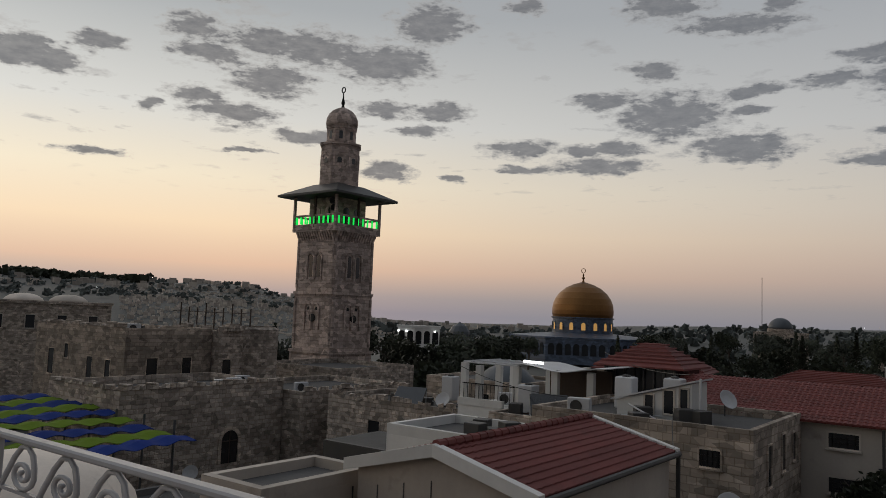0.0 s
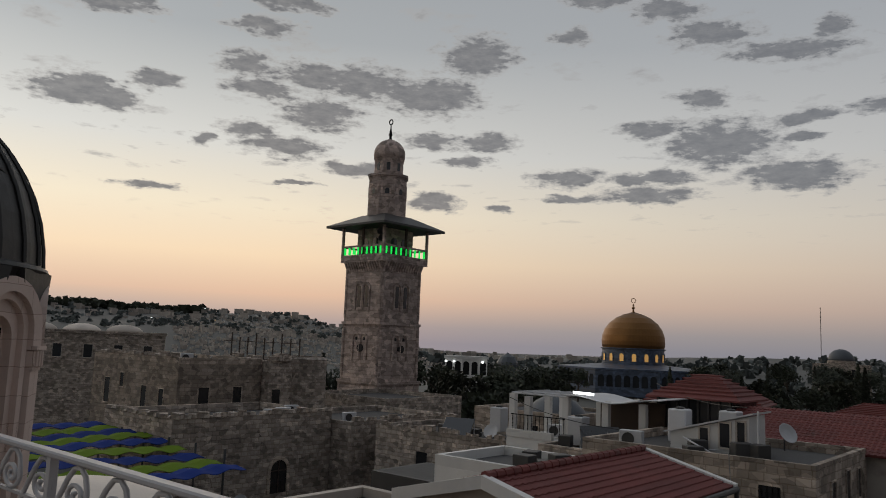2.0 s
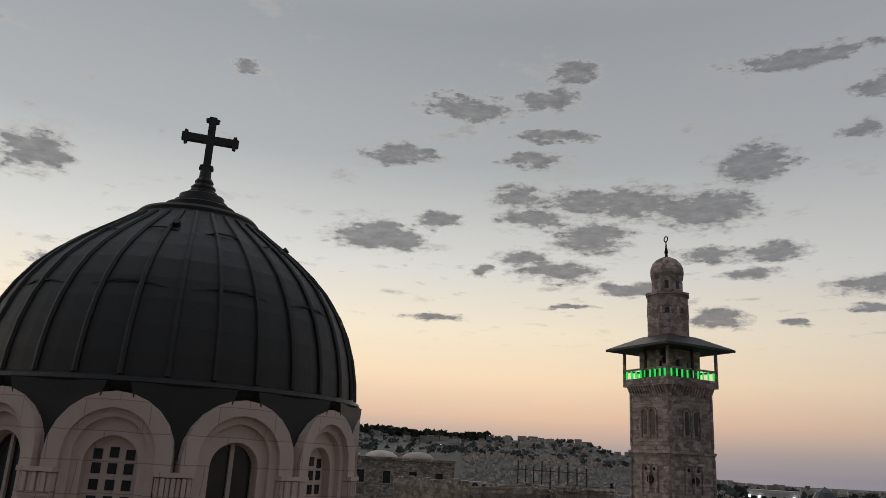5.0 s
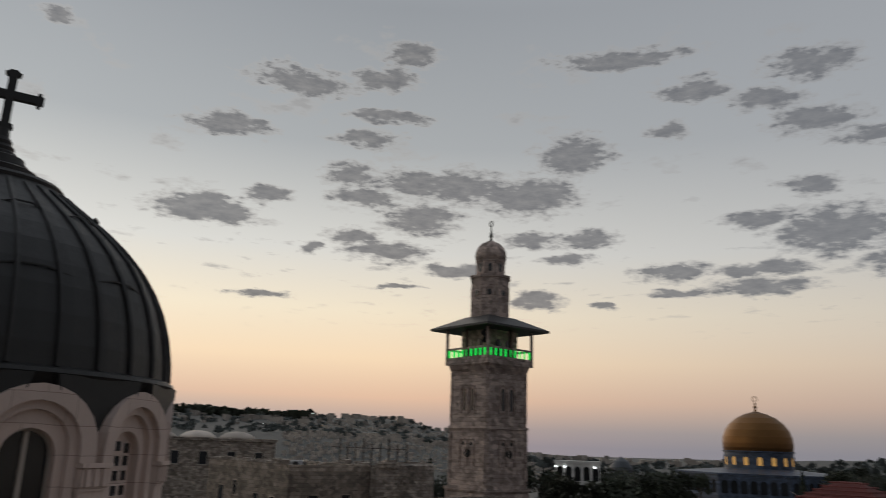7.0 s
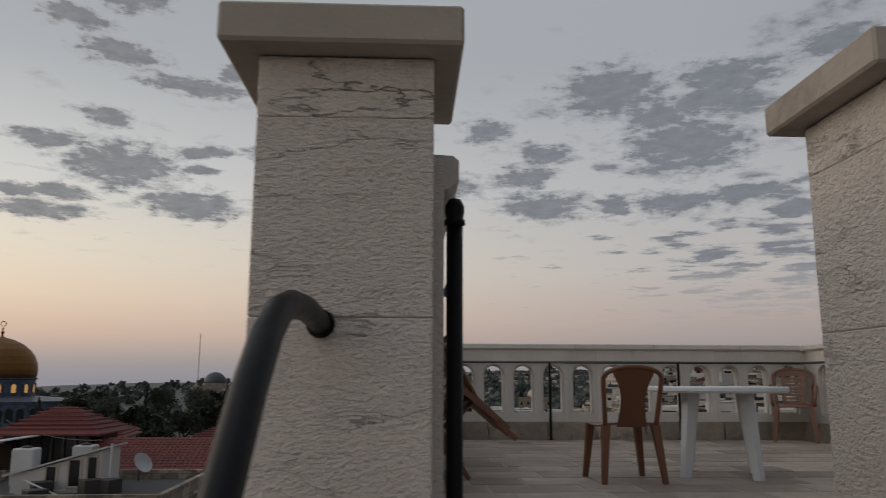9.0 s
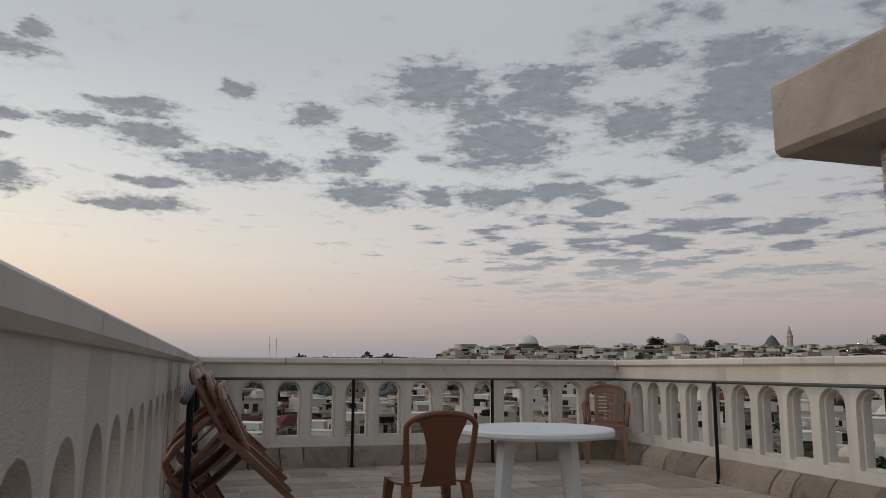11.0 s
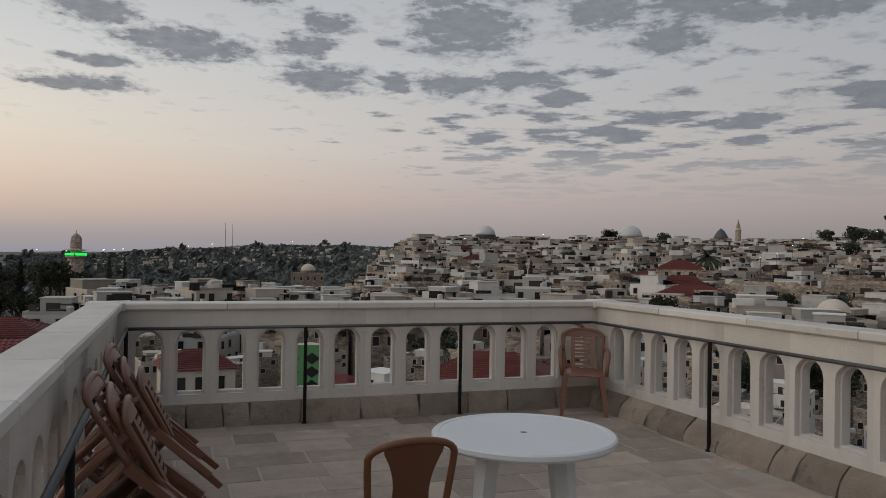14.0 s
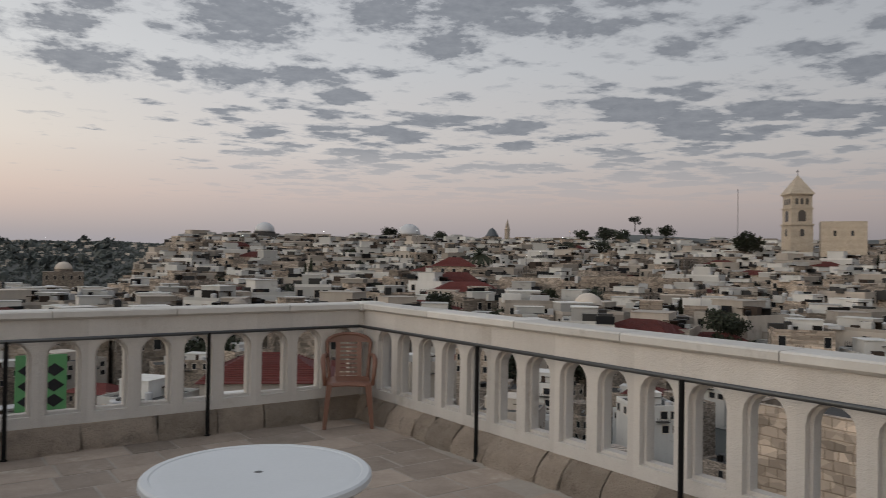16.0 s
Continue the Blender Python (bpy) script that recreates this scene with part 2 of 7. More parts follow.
# ---------------------------------------------------------------- materials
def surf(name, c1, c2, rough=0.85, scale=1.5, fine=14.0, bump=0.25, dist=0.02, metal=0.0, vary=0.12, stain=None, stain_at=0.62, brick=None, glow=None, streak=False, crack=False, island=0.0, pitted=0.0, gloss=0.5):
    m = bpy.data.materials.new(name)
    m.use_nodes = True
    nt = m.node_tree
    b = nt.nodes["Principled BSDF"]
    tc = nt.nodes.new("ShaderNodeTexCoord")
    oi = nt.nodes.new("ShaderNodeObjectInfo")
    pos = tc.outputs["Object"]
    off = vmth(nt, "ADD", pos, None)
    sc = nt.nodes.new("ShaderNodeCombineXYZ")
    link(nt, mth(nt, "MULTIPLY", oi.outputs["Random"], 37.0), sc.inputs[0])
    link(nt, mth(nt, "MULTIPLY", oi.outputs["Random"], 19.0), sc.inputs[2])
    link(nt, sc.outputs[0], off.node.inputs[1])
    n1 = noise_tex(nt, off, scale, 5, 0.6)
    n2 = noise_tex(nt, off, fine, 5, 0.65)
    if streak:
        n1 = noise_tex(nt, vmth(nt, "MULTIPLY", off, (1.0, 1.0, 0.12)), scale, 5, 0.6)
    f = mth(nt, "MULTIPLY_ADD", n1, 1.7, -0.35, clamp=True)
    f = mth(nt, "ADD", mth(nt, "MULTIPLY", f, 0.65), mth(nt, "MULTIPLY", n2, 0.35))
    col = mixc(nt, f, c1, c2)
    h = mth(nt, "ADD", mth(nt, "MULTIPLY", n1, 0.5), n2)
    if brick:
        bw, bh, mort, tone = brick
        sp = nt.nodes.new("ShaderNodeSeparateXYZ")
        link(nt, pos, sp.inputs[0])
        cb = nt.nodes.new("ShaderNodeCombineXYZ")
        wob = mth(nt, "MULTIPLY", mth(nt, "SUBTRACT", noise_tex(nt, pos, 1.1, 2), 0.5), 0.35 * bh)
        link(nt, mth(nt, "ADD", mth(nt, "ADD", sp.outputs[0], sp.outputs[1]), wob), cb.inputs[0])
        link(nt, mth(nt, "ADD", sp.outputs[2], wob), cb.inputs[1])
        bt = nt.nodes.new("ShaderNodeTexBrick")
        bt.inputs["Scale"].default_value = 1.0
        bt.inputs["Brick Width"].default_value, bt.inputs["Row Height"].default_value = bw, bh
        bt.inputs["Mortar Size"].default_value, bt.inputs["Mortar Smooth"].default_value = mort, 0.4
        bt.inputs["Color1"].default_value = (1, 1, 1, 1)
        bt.inputs["Color2"].default_value = (tone, tone, tone, 1)
        bt.inputs["Mortar"].default_value = (0.60, 0.57, 0.54, 1)
        bt.squash_frequency, bt.squash = 3, 0.72
        link(nt, cb.outputs[0], bt.inputs["Vector"])
        col = mixc(nt, 1.0, col, bt.outputs["Color"], "MULTIPLY")
        h = mth(nt, "MULTIPLY_ADD", bt.outputs["Fac"], -1.4, h)
        if tone < 0.75:
            vo = nt.nodes.new("ShaderNodeTexVoronoi")
            vo.inputs["Scale"].default_value = 0.9 / bh
            link(nt, vmth(nt, "MULTIPLY", cb.outputs[0], (0.6, 1.0, 1.0)), vo.inputs["Vector"])
            cell = nt.nodes.new("ShaderNodeSeparateXYZ")
            link(nt, vo.outputs["Color"], cell.inputs[0])
            tn = mth(nt, "MULTIPLY_ADD", cell.outputs[0], 0.95, 0.52)
            tc3 = nt.nodes.new("ShaderNodeCombineColor")
            for i in range(3):
                link(nt, tn, tc3.inputs[i])
            col = mixc(nt, 0.85, col, tc3.outputs[0], "MULTIPLY")
            h = mth(nt, "MULTIPLY_ADD", cell.outputs[1], 0.8, h)
    if stain:
        s = mth(nt, "MULTIPLY_ADD", noise_tex(nt, off, scale * 0.6, 6, 0.7), 6.0, -6.0 * stain_at, clamp=True)
        col = mixc(nt, mth(nt, "MULTIPLY", s, 0.75), col, stain)
    if crack:
        cv = vmth(nt, "MULTIPLY", off, (1.6, 1.6, 7.0))
        cn = noise_tex(nt, cv, 1.5, 7, 0.6)
        thin = mth(nt, "SUBTRACT", 1.0, mth(nt, "MULTIPLY", mth(nt, "ABSOLUTE", mth(nt, "SUBTRACT", cn, 0.5)), 130.0), clamp=True)
        gate = mth(nt, "MULTIPLY_ADD", noise_tex(nt, off, 4.0, 3, 0.5), 6.0, -2.9, clamp=True)
        thin = mth(nt, "MULTIPLY", thin, gate)
        col = mixc(nt, mth(nt, "MULTIPLY", thin, 0.5), col, (.18, .14, .11))
        h = mth(nt, "MULTIPLY_ADD", thin, -1.5, h)
    if pitted:
        pn = noise_tex(nt, vmth(nt, "MULTIPLY", off, (0.75, 0.75, 1.25)), 95.0, 3, 0.6)
        pit = mth(nt, "MULTIPLY_ADD", pn, -7.0, 3.15, clamp=True)
        col = mixc(nt, mth(nt, "MULTIPLY", pit, pitted), col, (.20, .165, .14))
        h = mth(nt, "MULTIPLY_ADD", pn, 1.5, h)
    b.inputs["Specular IOR Level"].default_value = gloss
    v = mth(nt, "MULTIPLY_ADD", oi.outputs["Random"], 2 * vary, 1 - vary)
    if island:
        geo = nt.nodes.new("ShaderNodeNewGeometry")
        v = mth(nt, "MULTIPLY", v, mth(nt, "MULTIPLY_ADD", geo.outputs["Random Per Island"], 2 * island, 1 - island))
    vc = nt.nodes.new("ShaderNodeCombineColor")
    for i in range(3):
        link(nt, v, vc.inputs[i])
    col = mixc(nt, 1.0, col, vc.outputs[0], "MULTIPLY")
    link(nt, col, b.inputs["Base Color"])
    link(nt, mth(nt, "MULTIPLY_ADD", n2, 0.25, rough - 0.12, clamp=True), b.inputs["Roughness"])
    b.inputs["Metallic"].default_value = metal
    if bump:
        bn = nt.nodes.new("ShaderNodeBump")
        bn.inputs["Strength"].default_value, bn.inputs["Distance"].default_value = bump, dist
        link(nt, h, bn.inputs["Height"])
        link(nt, bn.outputs[0], b.inputs["Normal"])
    if glow:
        b.inputs["Emission Color"].default_value = (*glow[0], 1)
        b.inputs["Emission Strength"].default_value = glow[1]
    return m

M = dict(
    limestone=surf("pale_limestone", (.66, .625, .59), (.47, .44, .41), scale=2.2, fine=22, bump=.5, dist=.012, pitted=.2, stain=(.29, .235, .185), stain_at=.60, vary=.08, streak=True),
    coping=surf("weathered_coping_stone", (.64, .62, .59), (.46, .44, .415), scale=3, fine=30, bump=.3, dist=.008, stain=(.22, .20, .18), stain_at=.60, vary=.10),
    curb=surf("rough_curb_stone", (.58, .485, .395), (.33, .26, .205), scale=6, fine=22, bump=1.0, dist=.04, stain=(.13, .098, .08), stain_at=.56, vary=.26, pitted=.3),
    paving=surf("worn_paving_stone", (.38, .31, .255), (.19, .148, .12), scale=3.4, fine=26, bump=.45, dist=.010, stain=(.46, .41, .355), stain_at=.58, vary=.28, rough=.72),
    joint=surf("lime_mortar", (.36, .32, .28), (.24, .21, .18), scale=4, bump=.3),
    pillar=surf("chiselled_pillar_stone", (.78, .71, .665), (.57, .515, .475), scale=2.5, fine=42, bump=.9, dist=.010, pitted=.28, stain=(.36, .285, .23), stain_at=.6, vary=.05, crack=True),
    cap=surf("pillar_cap_stone", (.46, .41, .36), (.30, .26, .225), scale=3, fine=20, bump=.4, dist=.012, stain=(.19, .155, .13), stain_at=.6, vary=.05),
    iron=surf("black_painted_iron", (.006, .006, .007), (.010, .0096, .0096), rough=.42, gloss=.15, bump=.1, fine=40, dist=.002, metal=.0),
    pipe=surf("grey_painted_pipe", (.10, .105, .11), (.06, .062, .065), rough=.45, bump=.1, fine=30, dist=.002, metal=.5),
    whiteiron=surf("grey_white_painted_iron", (.40, .40, .42), (.27, .27, .28), rough=.5, bump=.15, fine=30, dist=.003),
    brownplastic=surf("brown_plastic", (.16, .062, .027), (.105, .042, .02), rough=.42, scale=2, fine=60, bump=.06, dist=.002, vary=.12),
    tanplastic=surf("sun_faded_brown_plastic", (.20, .092, .060), (.14, .062, .041), rough=.42, scale=2, fine=60, bump=.06, dist=.002, vary=.12),
    whiteplastic=surf("white_plastic", (.60, .62, .645), (.53, .55, .57), rough=.4, scale=2.5, fine=50, bump=.05, dist=.002, vary=.02),
    lead=surf("dark_lead_sheet", (.011, .0125, .0135), (.024, .023, .0225), rough=.55, scale=1.2, fine=9, bump=.3, dist=.015, metal=.1, streak=True, stain=(.040, .029, .025), stain_at=.58),
    church=surf("pink_white_church_stone", (.66, .54, .485), (.51, .41, .365), scale=1.6, fine=16, bump=.3, dist=.01, stain=(.26, .20, .17), stain_at=.66, brick=(.62, .30, .005, .90), vary=.05),
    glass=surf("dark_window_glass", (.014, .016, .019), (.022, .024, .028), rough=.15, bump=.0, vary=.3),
    minaret=surf("minaret_ashlar", (.62, .50, .445), (.33, .26, .228), scale=.6, fine=4.5, bump=.9, dist=.07, brick=(.66, .38, .016, .70), stain=(.13, .10, .088), stain_at=.57, vary=.03),
    stone=surf("old_city_stone_wall", (.68, .585, .50), (.32, .265, .225), scale=.42, fine=6, bump=1.0, dist=.07, brick=(.46, .26, .024, .50), stain=(.10, .085, .073), stain_at=.57, vary=.12, island=.12),
    stonepale=surf("cleaned_stone_wall", (.60, .50, .415), (.34, .28, .225), scale=.45, fine=5, bump=.7, dist=.05, brick=(.52, .29, .020, .66), stain=(.13, .105, .086), stain_at=.58, vary=.30, island=.55),
    render=surf("cream_render", (.56, .50, .44), (.36, .32, .28), scale=.7, fine=8, bump=.2, dist=.02, stain=(.15, .135, .12), stain_at=.6, streak=True, vary=.28, island=.34),
    whitewall=surf("whitewashed_wall", (.70, .69, .67), (.50, .49, .47), scale=.8, fine=7, bump=.2, dist=.02, stain=(.22, .21, .19), stain_at=.6, streak=True, vary=.22, island=.3),
    roofgrey=surf("flat_roof_membrane", (.085, .082, .082), (.045, .044, .044), scale=.7, fine=6, bump=.25, dist=.02, stain=(.19, .185, .18), stain_at=.64, vary=.3, island=.35),
    redtile=surf("red_roof_tile", (.185, .040, .034), (.088, .024, .022), rough=.75, scale=1.0, fine=9, bump=.3, dist=.02, stain=(.05, .028, .024), stain_at=.62, vary=.25, island=.1),
    darkmetal=surf("dark_sheet_metal", (.035, .035, .037), (.06, .058, .055), rough=.55, scale=1, fine=8, bump=.2, metal=.4, vary=.2),
    whitetin=surf("white_sheet_metal", (.50, .51, .53), (.40, .40, .41), rough=.5, scale=1, fine=8, bump=.15, vary=.1),
    bluecloth=surf("blue_shade_sheet", (.008, .022, .13), (.014, .035, .17), rough=.95, gloss=.08, scale=.8, fine=6, bump=.3, vary=.15),
    greencloth=surf("green_shade_sheet", (.12, .19, .018), (.08, .13, .014), rough=.95, gloss=.08, scale=.8, fine=6, bump=.3, vary=.15),
    gold=surf("gilded_plate", (.23, .12, .046), (.155, .078, .031), rough=.5, scale=.25, fine=2.0, bump=.3, dist=.05, metal=1.0, vary=.02),
    bluetile=surf("blue_glazed_tile_wall", (.045, .075, .14), (.085, .11, .155), rough=.45, scale=.4, fine=3, bump=.15, brick=(1.2, .7, .04, .6), vary=.05),
    leaddome=surf("grey_lead_roof", (.09, .10, .115), (.06, .066, .075), rough=.55, scale=.5, fine=4, bump=.2, metal=.3, vary=.1),
    # far foliage greyed and lightened: the haze of distance is put into this colour
    scrub=surf("haze_greyed_pines", (.058, .070, .068), (.088, .098, .092), rough=.9, scale=.3, fine=2, bump=.2, vary=.2, island=.4),
    # saturated green that carries the panel's green lighting in the base colour
    litgreen=surf("green_light_as_paint", (.10, .30, .12), (.07, .20, .08), rough=.6, scale=1, fine=9, bump=.2),
    bark=surf("tree_bark", (.05, .038, .028), (.03, .022, .017), scale=3, fine=20, bump=.6),
    leaf=surf("dark_evergreen_leaf", (.016, .022, .012), (.030, .036, .019), rough=.8, scale=.8, fine=5, bump=.2, vary=.3, island=.4),
    ground=surf("street_and_earth", (.10, .095, .085), (.055, .055, .045), scale=.05, fine=.7, bump=.3, dist=.2, stain=(.03, .038, .024), stain_at=.5),
    hill=surf("hillside_scrub", (.085, .087, .082), (.05, .055, .053), scale=.012, fine=.12, bump=.2, dist=.3, stain=(.125, .12, .11), stain_at=.58),
    greenled=surf("green_lamp_tube", (.0, .3, .1), (.0, .35, .12), bump=0, glow=((.012, .80, .085), 1.25)),
    warmlamp=surf("lit_window", (.5, .3, .1), (.5, .3, .12), bump=0, glow=((1.0, .55, .16), .4)),
    coldlamp=surf("white_lamp", (.8, .8, .8), (.8, .8, .8), bump=0, glow=((.95, 1.0, 1.0), 3.0)),
    tower=surf("cream_tower_stone", (.58, .495, .395), (.42, .35, .275), scale=.3, fine=2.5, bump=.4, dist=.05, brick=(.8, .45, .03, .85), vary=.03),
    timber=surf("dark_timber", (.055, .035, .024), (.035, .024, .018), scale=2, fine=20, bump=.3, streak=True),
)

# the terrace stands square to the axes; the town round it is turned by a little
HOME = Matrix.Identity(4)
TOWN = Matrix.Translation((-0.9, -11.35, 0)) @ Euler((0, 0, radians(1.35))).to_matrix().to_4x4() @ Matrix.Translation((0.9, 11.1, 0))
SITE = HOME

# ---------------------------------------------------------------- mesh helpers
def finish(name, bm, material, smooth=False):
    me = bpy.data.meshes.new(name)
    bmesh.ops.recalc_face_normals(bm, faces=bm.faces)
    bm.to_mesh(me)
    bm.free()
    if smooth:
        for p in me.polygons:
            p.use_smooth = True
    me.materials.append(material)
    return me

def part(name, bm, material, parent, label="", smooth=False, m=None):
    """One mesh object under a thing or a part."""
    me = finish(name, bm, material, smooth) if isinstance(bm, bmesh.types.BMesh) else bm
    ob = new(name, me)
    if parent is not None:
        ob.parent = parent
    ob.matrix_basis = (SITE if parent is None else HOME) @ (m if m is not None else HOME)
    if label:
        ob["label"] = label
    return ob

def thing(name, m, label, category, group="", kind=""):
    ob = new(name)
    ob.matrix_basis = SITE @ m
    return tagged(ob, label, category, group, kind)

def bmn():
    return bmesh.new()

def box(bm, x0, x1, y0, y1, z0, z1, bevel=0.0):
    vs = [bm.verts.new((x, y, z)) for z in (z0, z1) for x, y in ((x0, y0), (x1, y0), (x1, y1), (x0, y1))]
    fs = [bm.faces.new([vs[i] for i in q]) for q in ((3, 2, 1, 0), (4, 5, 6, 7), (0, 1, 5, 4), (1, 2, 6, 5), (2, 3, 7, 6), (3, 0, 4, 7))]
    if bevel:
        es = list({e for f in fs for e in f.edges})
        bmesh.ops.bevel(bm, geom=es, offset=bevel, segments=1, affect="EDGES")
    return bm

def tube(bm, pts, r, n=8, caps=True):
    """A round bar along points."""
    pts = [Vector(p) for p in pts]
    rings, up = [], None
    for i, p in enumerate(pts):
        d = (pts[min(i + 1, len(pts) - 1)] - pts[max(i - 1, 0)]).normalized()
        if up is None:
            up = d.orthogonal().normalized()
        up = (up - d * up.dot(d)).normalized()
        s = d.cross(up)
        rr = r[i] if isinstance(r, (list, tuple)) else r
        rings.append([bm.verts.new(p + (up * math.cos(2 * math.pi * k / n) + s * math.sin(2 * math.pi * k / n)) * rr) for k in range(n)])
    for a, b in zip(rings, rings[1:]):
        for k in range(n):
            bm.faces.new((a[k], a[(k + 1) % n], b[(k + 1) % n], b[k]))
    if caps:
        bm.faces.new(rings[0][::-1])
        bm.faces.new(rings[-1])
    return bm

def lathe(bm, prof, n=24, turn=0.0):
    """A turned body from (radius, height) pairs."""
    rings = []
    for r, z in prof:
        if r < 1e-4:
            rings.append([bm.verts.new((0, 0, z))])
        else:
            rings.append([bm.verts.new((r * math.cos(2 * math.pi * (k + turn) / n), r * math.sin(2 * math.pi * (k + turn) / n), z)) for k in range(n)])
    for a, b in zip(rings, rings[1:]):
        for k in range(n):
            j = (k + 1) % n
            q = [a[k % len(a)], a[j % len(a)], b[j % len(b)], b[k % len(b)]]
            q = [v for i, v in enumerate(q) if v not in q[:i]]
            if len(q) > 2:
                bm.faces.new(q)
    for ring, flip in ((rings[0], True), (rings[-1], False)):
        if len(ring) > 2:
            bm.faces.new(ring[::-1] if flip else ring)
    return bm

def extrude_poly(bm, pts, y0, y1):
    """A plate with outline (x, z) between two depths."""
    a = [bm.verts.new((x, y0, z)) for x, z in pts]
    b = [bm.verts.new((x, y1, z)) for x, z in pts]
    bm.faces.new(a)
    bm.faces.new(b[::-1])
    for i in range(len(pts)):
        j = (i + 1) % len(pts)
        bm.faces.new((a[j], a[i], b[i], b[j]))
    return bm

def arch_panel(bm, w, z0, z1, ow, oz0, spring, y0, y1, n=8, point=1.0):
    """A slab w wide with an arched opening ow wide through it; point above 1 raises the arch."""
    hole = [(-ow / 2, oz0), (-ow / 2, spring)] + [(-ow / 2 * math.cos(math.pi * i / n), spring + point * ow / 2 * math.sin(math.pi * i / n)) for i in range(1, n)] + [(ow / 2, spring), (ow / 2, oz0)]
    rim = [(-w / 2, z0), (-w / 2, spring)] + [(-w / 2 + w * i / n, z1) for i in range(1, n)] + [(w / 2, spring), (w / 2, z0)]
    rim[2] = (-w / 2, z1)
    rim[n] = (w / 2, z1)
    fr = []
    for y in (y0, y1):
        fr.append(([bm.verts.new((x, y, z)) for x, z in hole], [bm.verts.new((x, y, z)) for x, z in rim]))
    m = len(hole)
    for h, r in fr:
        for i in range(m):
            j = (i + 1) % m
            bm.faces.new((h[i], h[j], r[j], r[i]))
    for k in (0, 1):
        for i in range(m):
            j = (i + 1) % m
            bm.faces.new((fr[0][k][i], fr[0][k][j], fr[1][k][j], fr[1][k][i]))
    return bm

def rough_block(bm, x0, x1, y0, y1, z0, z1, j, rnd):
    vs = len(bm.verts)
    box(bm, x0, x1, y0, y1, z0, z1)
    bm.verts.ensure_lookup_table()
    for v in bm.verts[vs:]:
        v.co += Vector((rnd.uniform(-j, j), rnd.uniform(-j, j), rnd.uniform(-j, j)))
    return bm

# ---------------------------------------------------------------- terrain: one sheet out to the horizon
SKYLINE = [(-180, 1.0), (-110, 2.2), (-70, 2.3), (-62, 2.0), (-51, 2.3), (-41, 1.7), (-34, 1.6), (-24, 1.4), (-18, 1.0), (-15, 0.75), (-9, 0.65), (-2, 0.3), (5, -0.2),
           (12, -0.35), (18, -0.45), (26, -1.0), (34, -1.3), (40, -1.3), (44, -0.5), (48, 0.8), (52, 1.5), (60, 1.6), (68, 1.7), (90, 1.6), (180, 1.0)]

def interp(table, v):
    for (a, p), (b, q) in zip(table, table[1:]):
        if v <= b:
            s = max(0.0, (v - a) / (b - a))
            s = s * s * (3 - 2 * s)
            return p + (q - p) * s
    return table[-1][1]

def ground_z(x, y):
    dx, dy = x, y + 9
    r = math.hypot(dx, dy)
    az = math.degrees(math.atan2(-dx, dy))
    top = interp(SKYLINE, az)
    city = interp([(-180, 1), (-22, 1), (-13, 0), (150, 0), (180, 1)], az)
    far = 1.2 + 900 * math.tan(radians(top))
    near = interp([(0, -15), (60, -15), (140, -15.5), (330, -17), (420, -22), (640, -12 + 0.45 * (far + 12)), (900, far), (1500, far + 3), (4500, far - 30)], r)
    slope = interp([(0, -15), (60, -14.5), (130, -12), (220, -5.5), (360, 5), (520, 1.2 + 520 * math.tan(radians(top)) - 5), (900, far - 9), (4500, far - 40)], r)
    z = near + (slope - near) * city
    n = noise.noise(Vector((x * 0.011, y * 0.011, 0.3))) * 2.0 + noise.noise(Vector((x * 0.004, y * 0.004, 5.3))) * 3.0
    return z + n * min(1.0, max(0.0, (r - 90) / 400))

def make_ground():
    bm = bmn()
    radii = [0, 12, 25, 40, 60, 80, 100, 130, 160, 200, 250, 300, 360, 430, 500, 570, 640, 720, 800, 860, 920, 1000, 1150, 1400, 1800, 2500, 3400, 4400]
    n = 240
    rings = []
    for r in radii:
        ring = []
        for k in range(n if r else 1):
            a = 2 * math.pi * k / n
            x, y = -r * math.sin(a), -9 + r * math.cos(a)
            ring.append(bm.verts.new((x, y, ground_z(x, y))))
        rings.append(ring)
    for a, b in zip(rings, rings[1:]):
        for k in range(n):
            j = (k + 1) % n
            bm.faces.new((a[0], b[k], b[j]) if len(a) == 1 else (a[k], b[k], b[j], a[j]))
    ob = part("ground", bm, M["hill"], None, smooth=True)
    tagged(ob, "scrubby grey-green hillsides and streets of the old town", "ground", kind="structure")

SITE = TOWN
make_ground()
SITE = HOME

# ---------------------------------------------------------------- terrace
X0, X1, YB, YF = -0.40, 5.03, 0.0, -9.07          # inner faces of the parapets
H0, H1, H2 = 0.23, 1.19, 1.27                      # curb top, coping underside, coping top
PITCH = 0.4065
rnd = random.Random(3)

def make_bay():
    bm = bmn()
    arch_panel(bm, PITCH, H0, H1, 0.245, 0.355, 0.85, 0.05, 0.135)
    arch_panel(bm, PITCH, H0, H1, 0.295, 0.33, 0.85, 0.0, 0.05)
    return finish("arched_bay", bm, M["limestone"])

BAY = make_bay()

def coping_mesh(L):
    bm = bmn()
    pts = [(-0.045, H1 + 0.02), (-0.045, H2 - 0.012), (-0.03, H2), (0.265, H2), (0.275, H2 - 0.012), (0.275, H1 + 0.02), (0.255, H1), (-0.02, H1)]
    a = [bm.verts.new((0.004, y, z)) for y, z in pts]
    b = [bm.verts.new((L - 0.004, y, z)) for y, z in pts]
    bm.faces.new(a[::-1])
    bm.faces.new(b)
    for i in range(len(pts)):
        j = (i + 1) % len(pts)
        bm.faces.new((a[i], a[j], b[j], b[i]))
    return finish("coping_slab", bm, M["coping"])

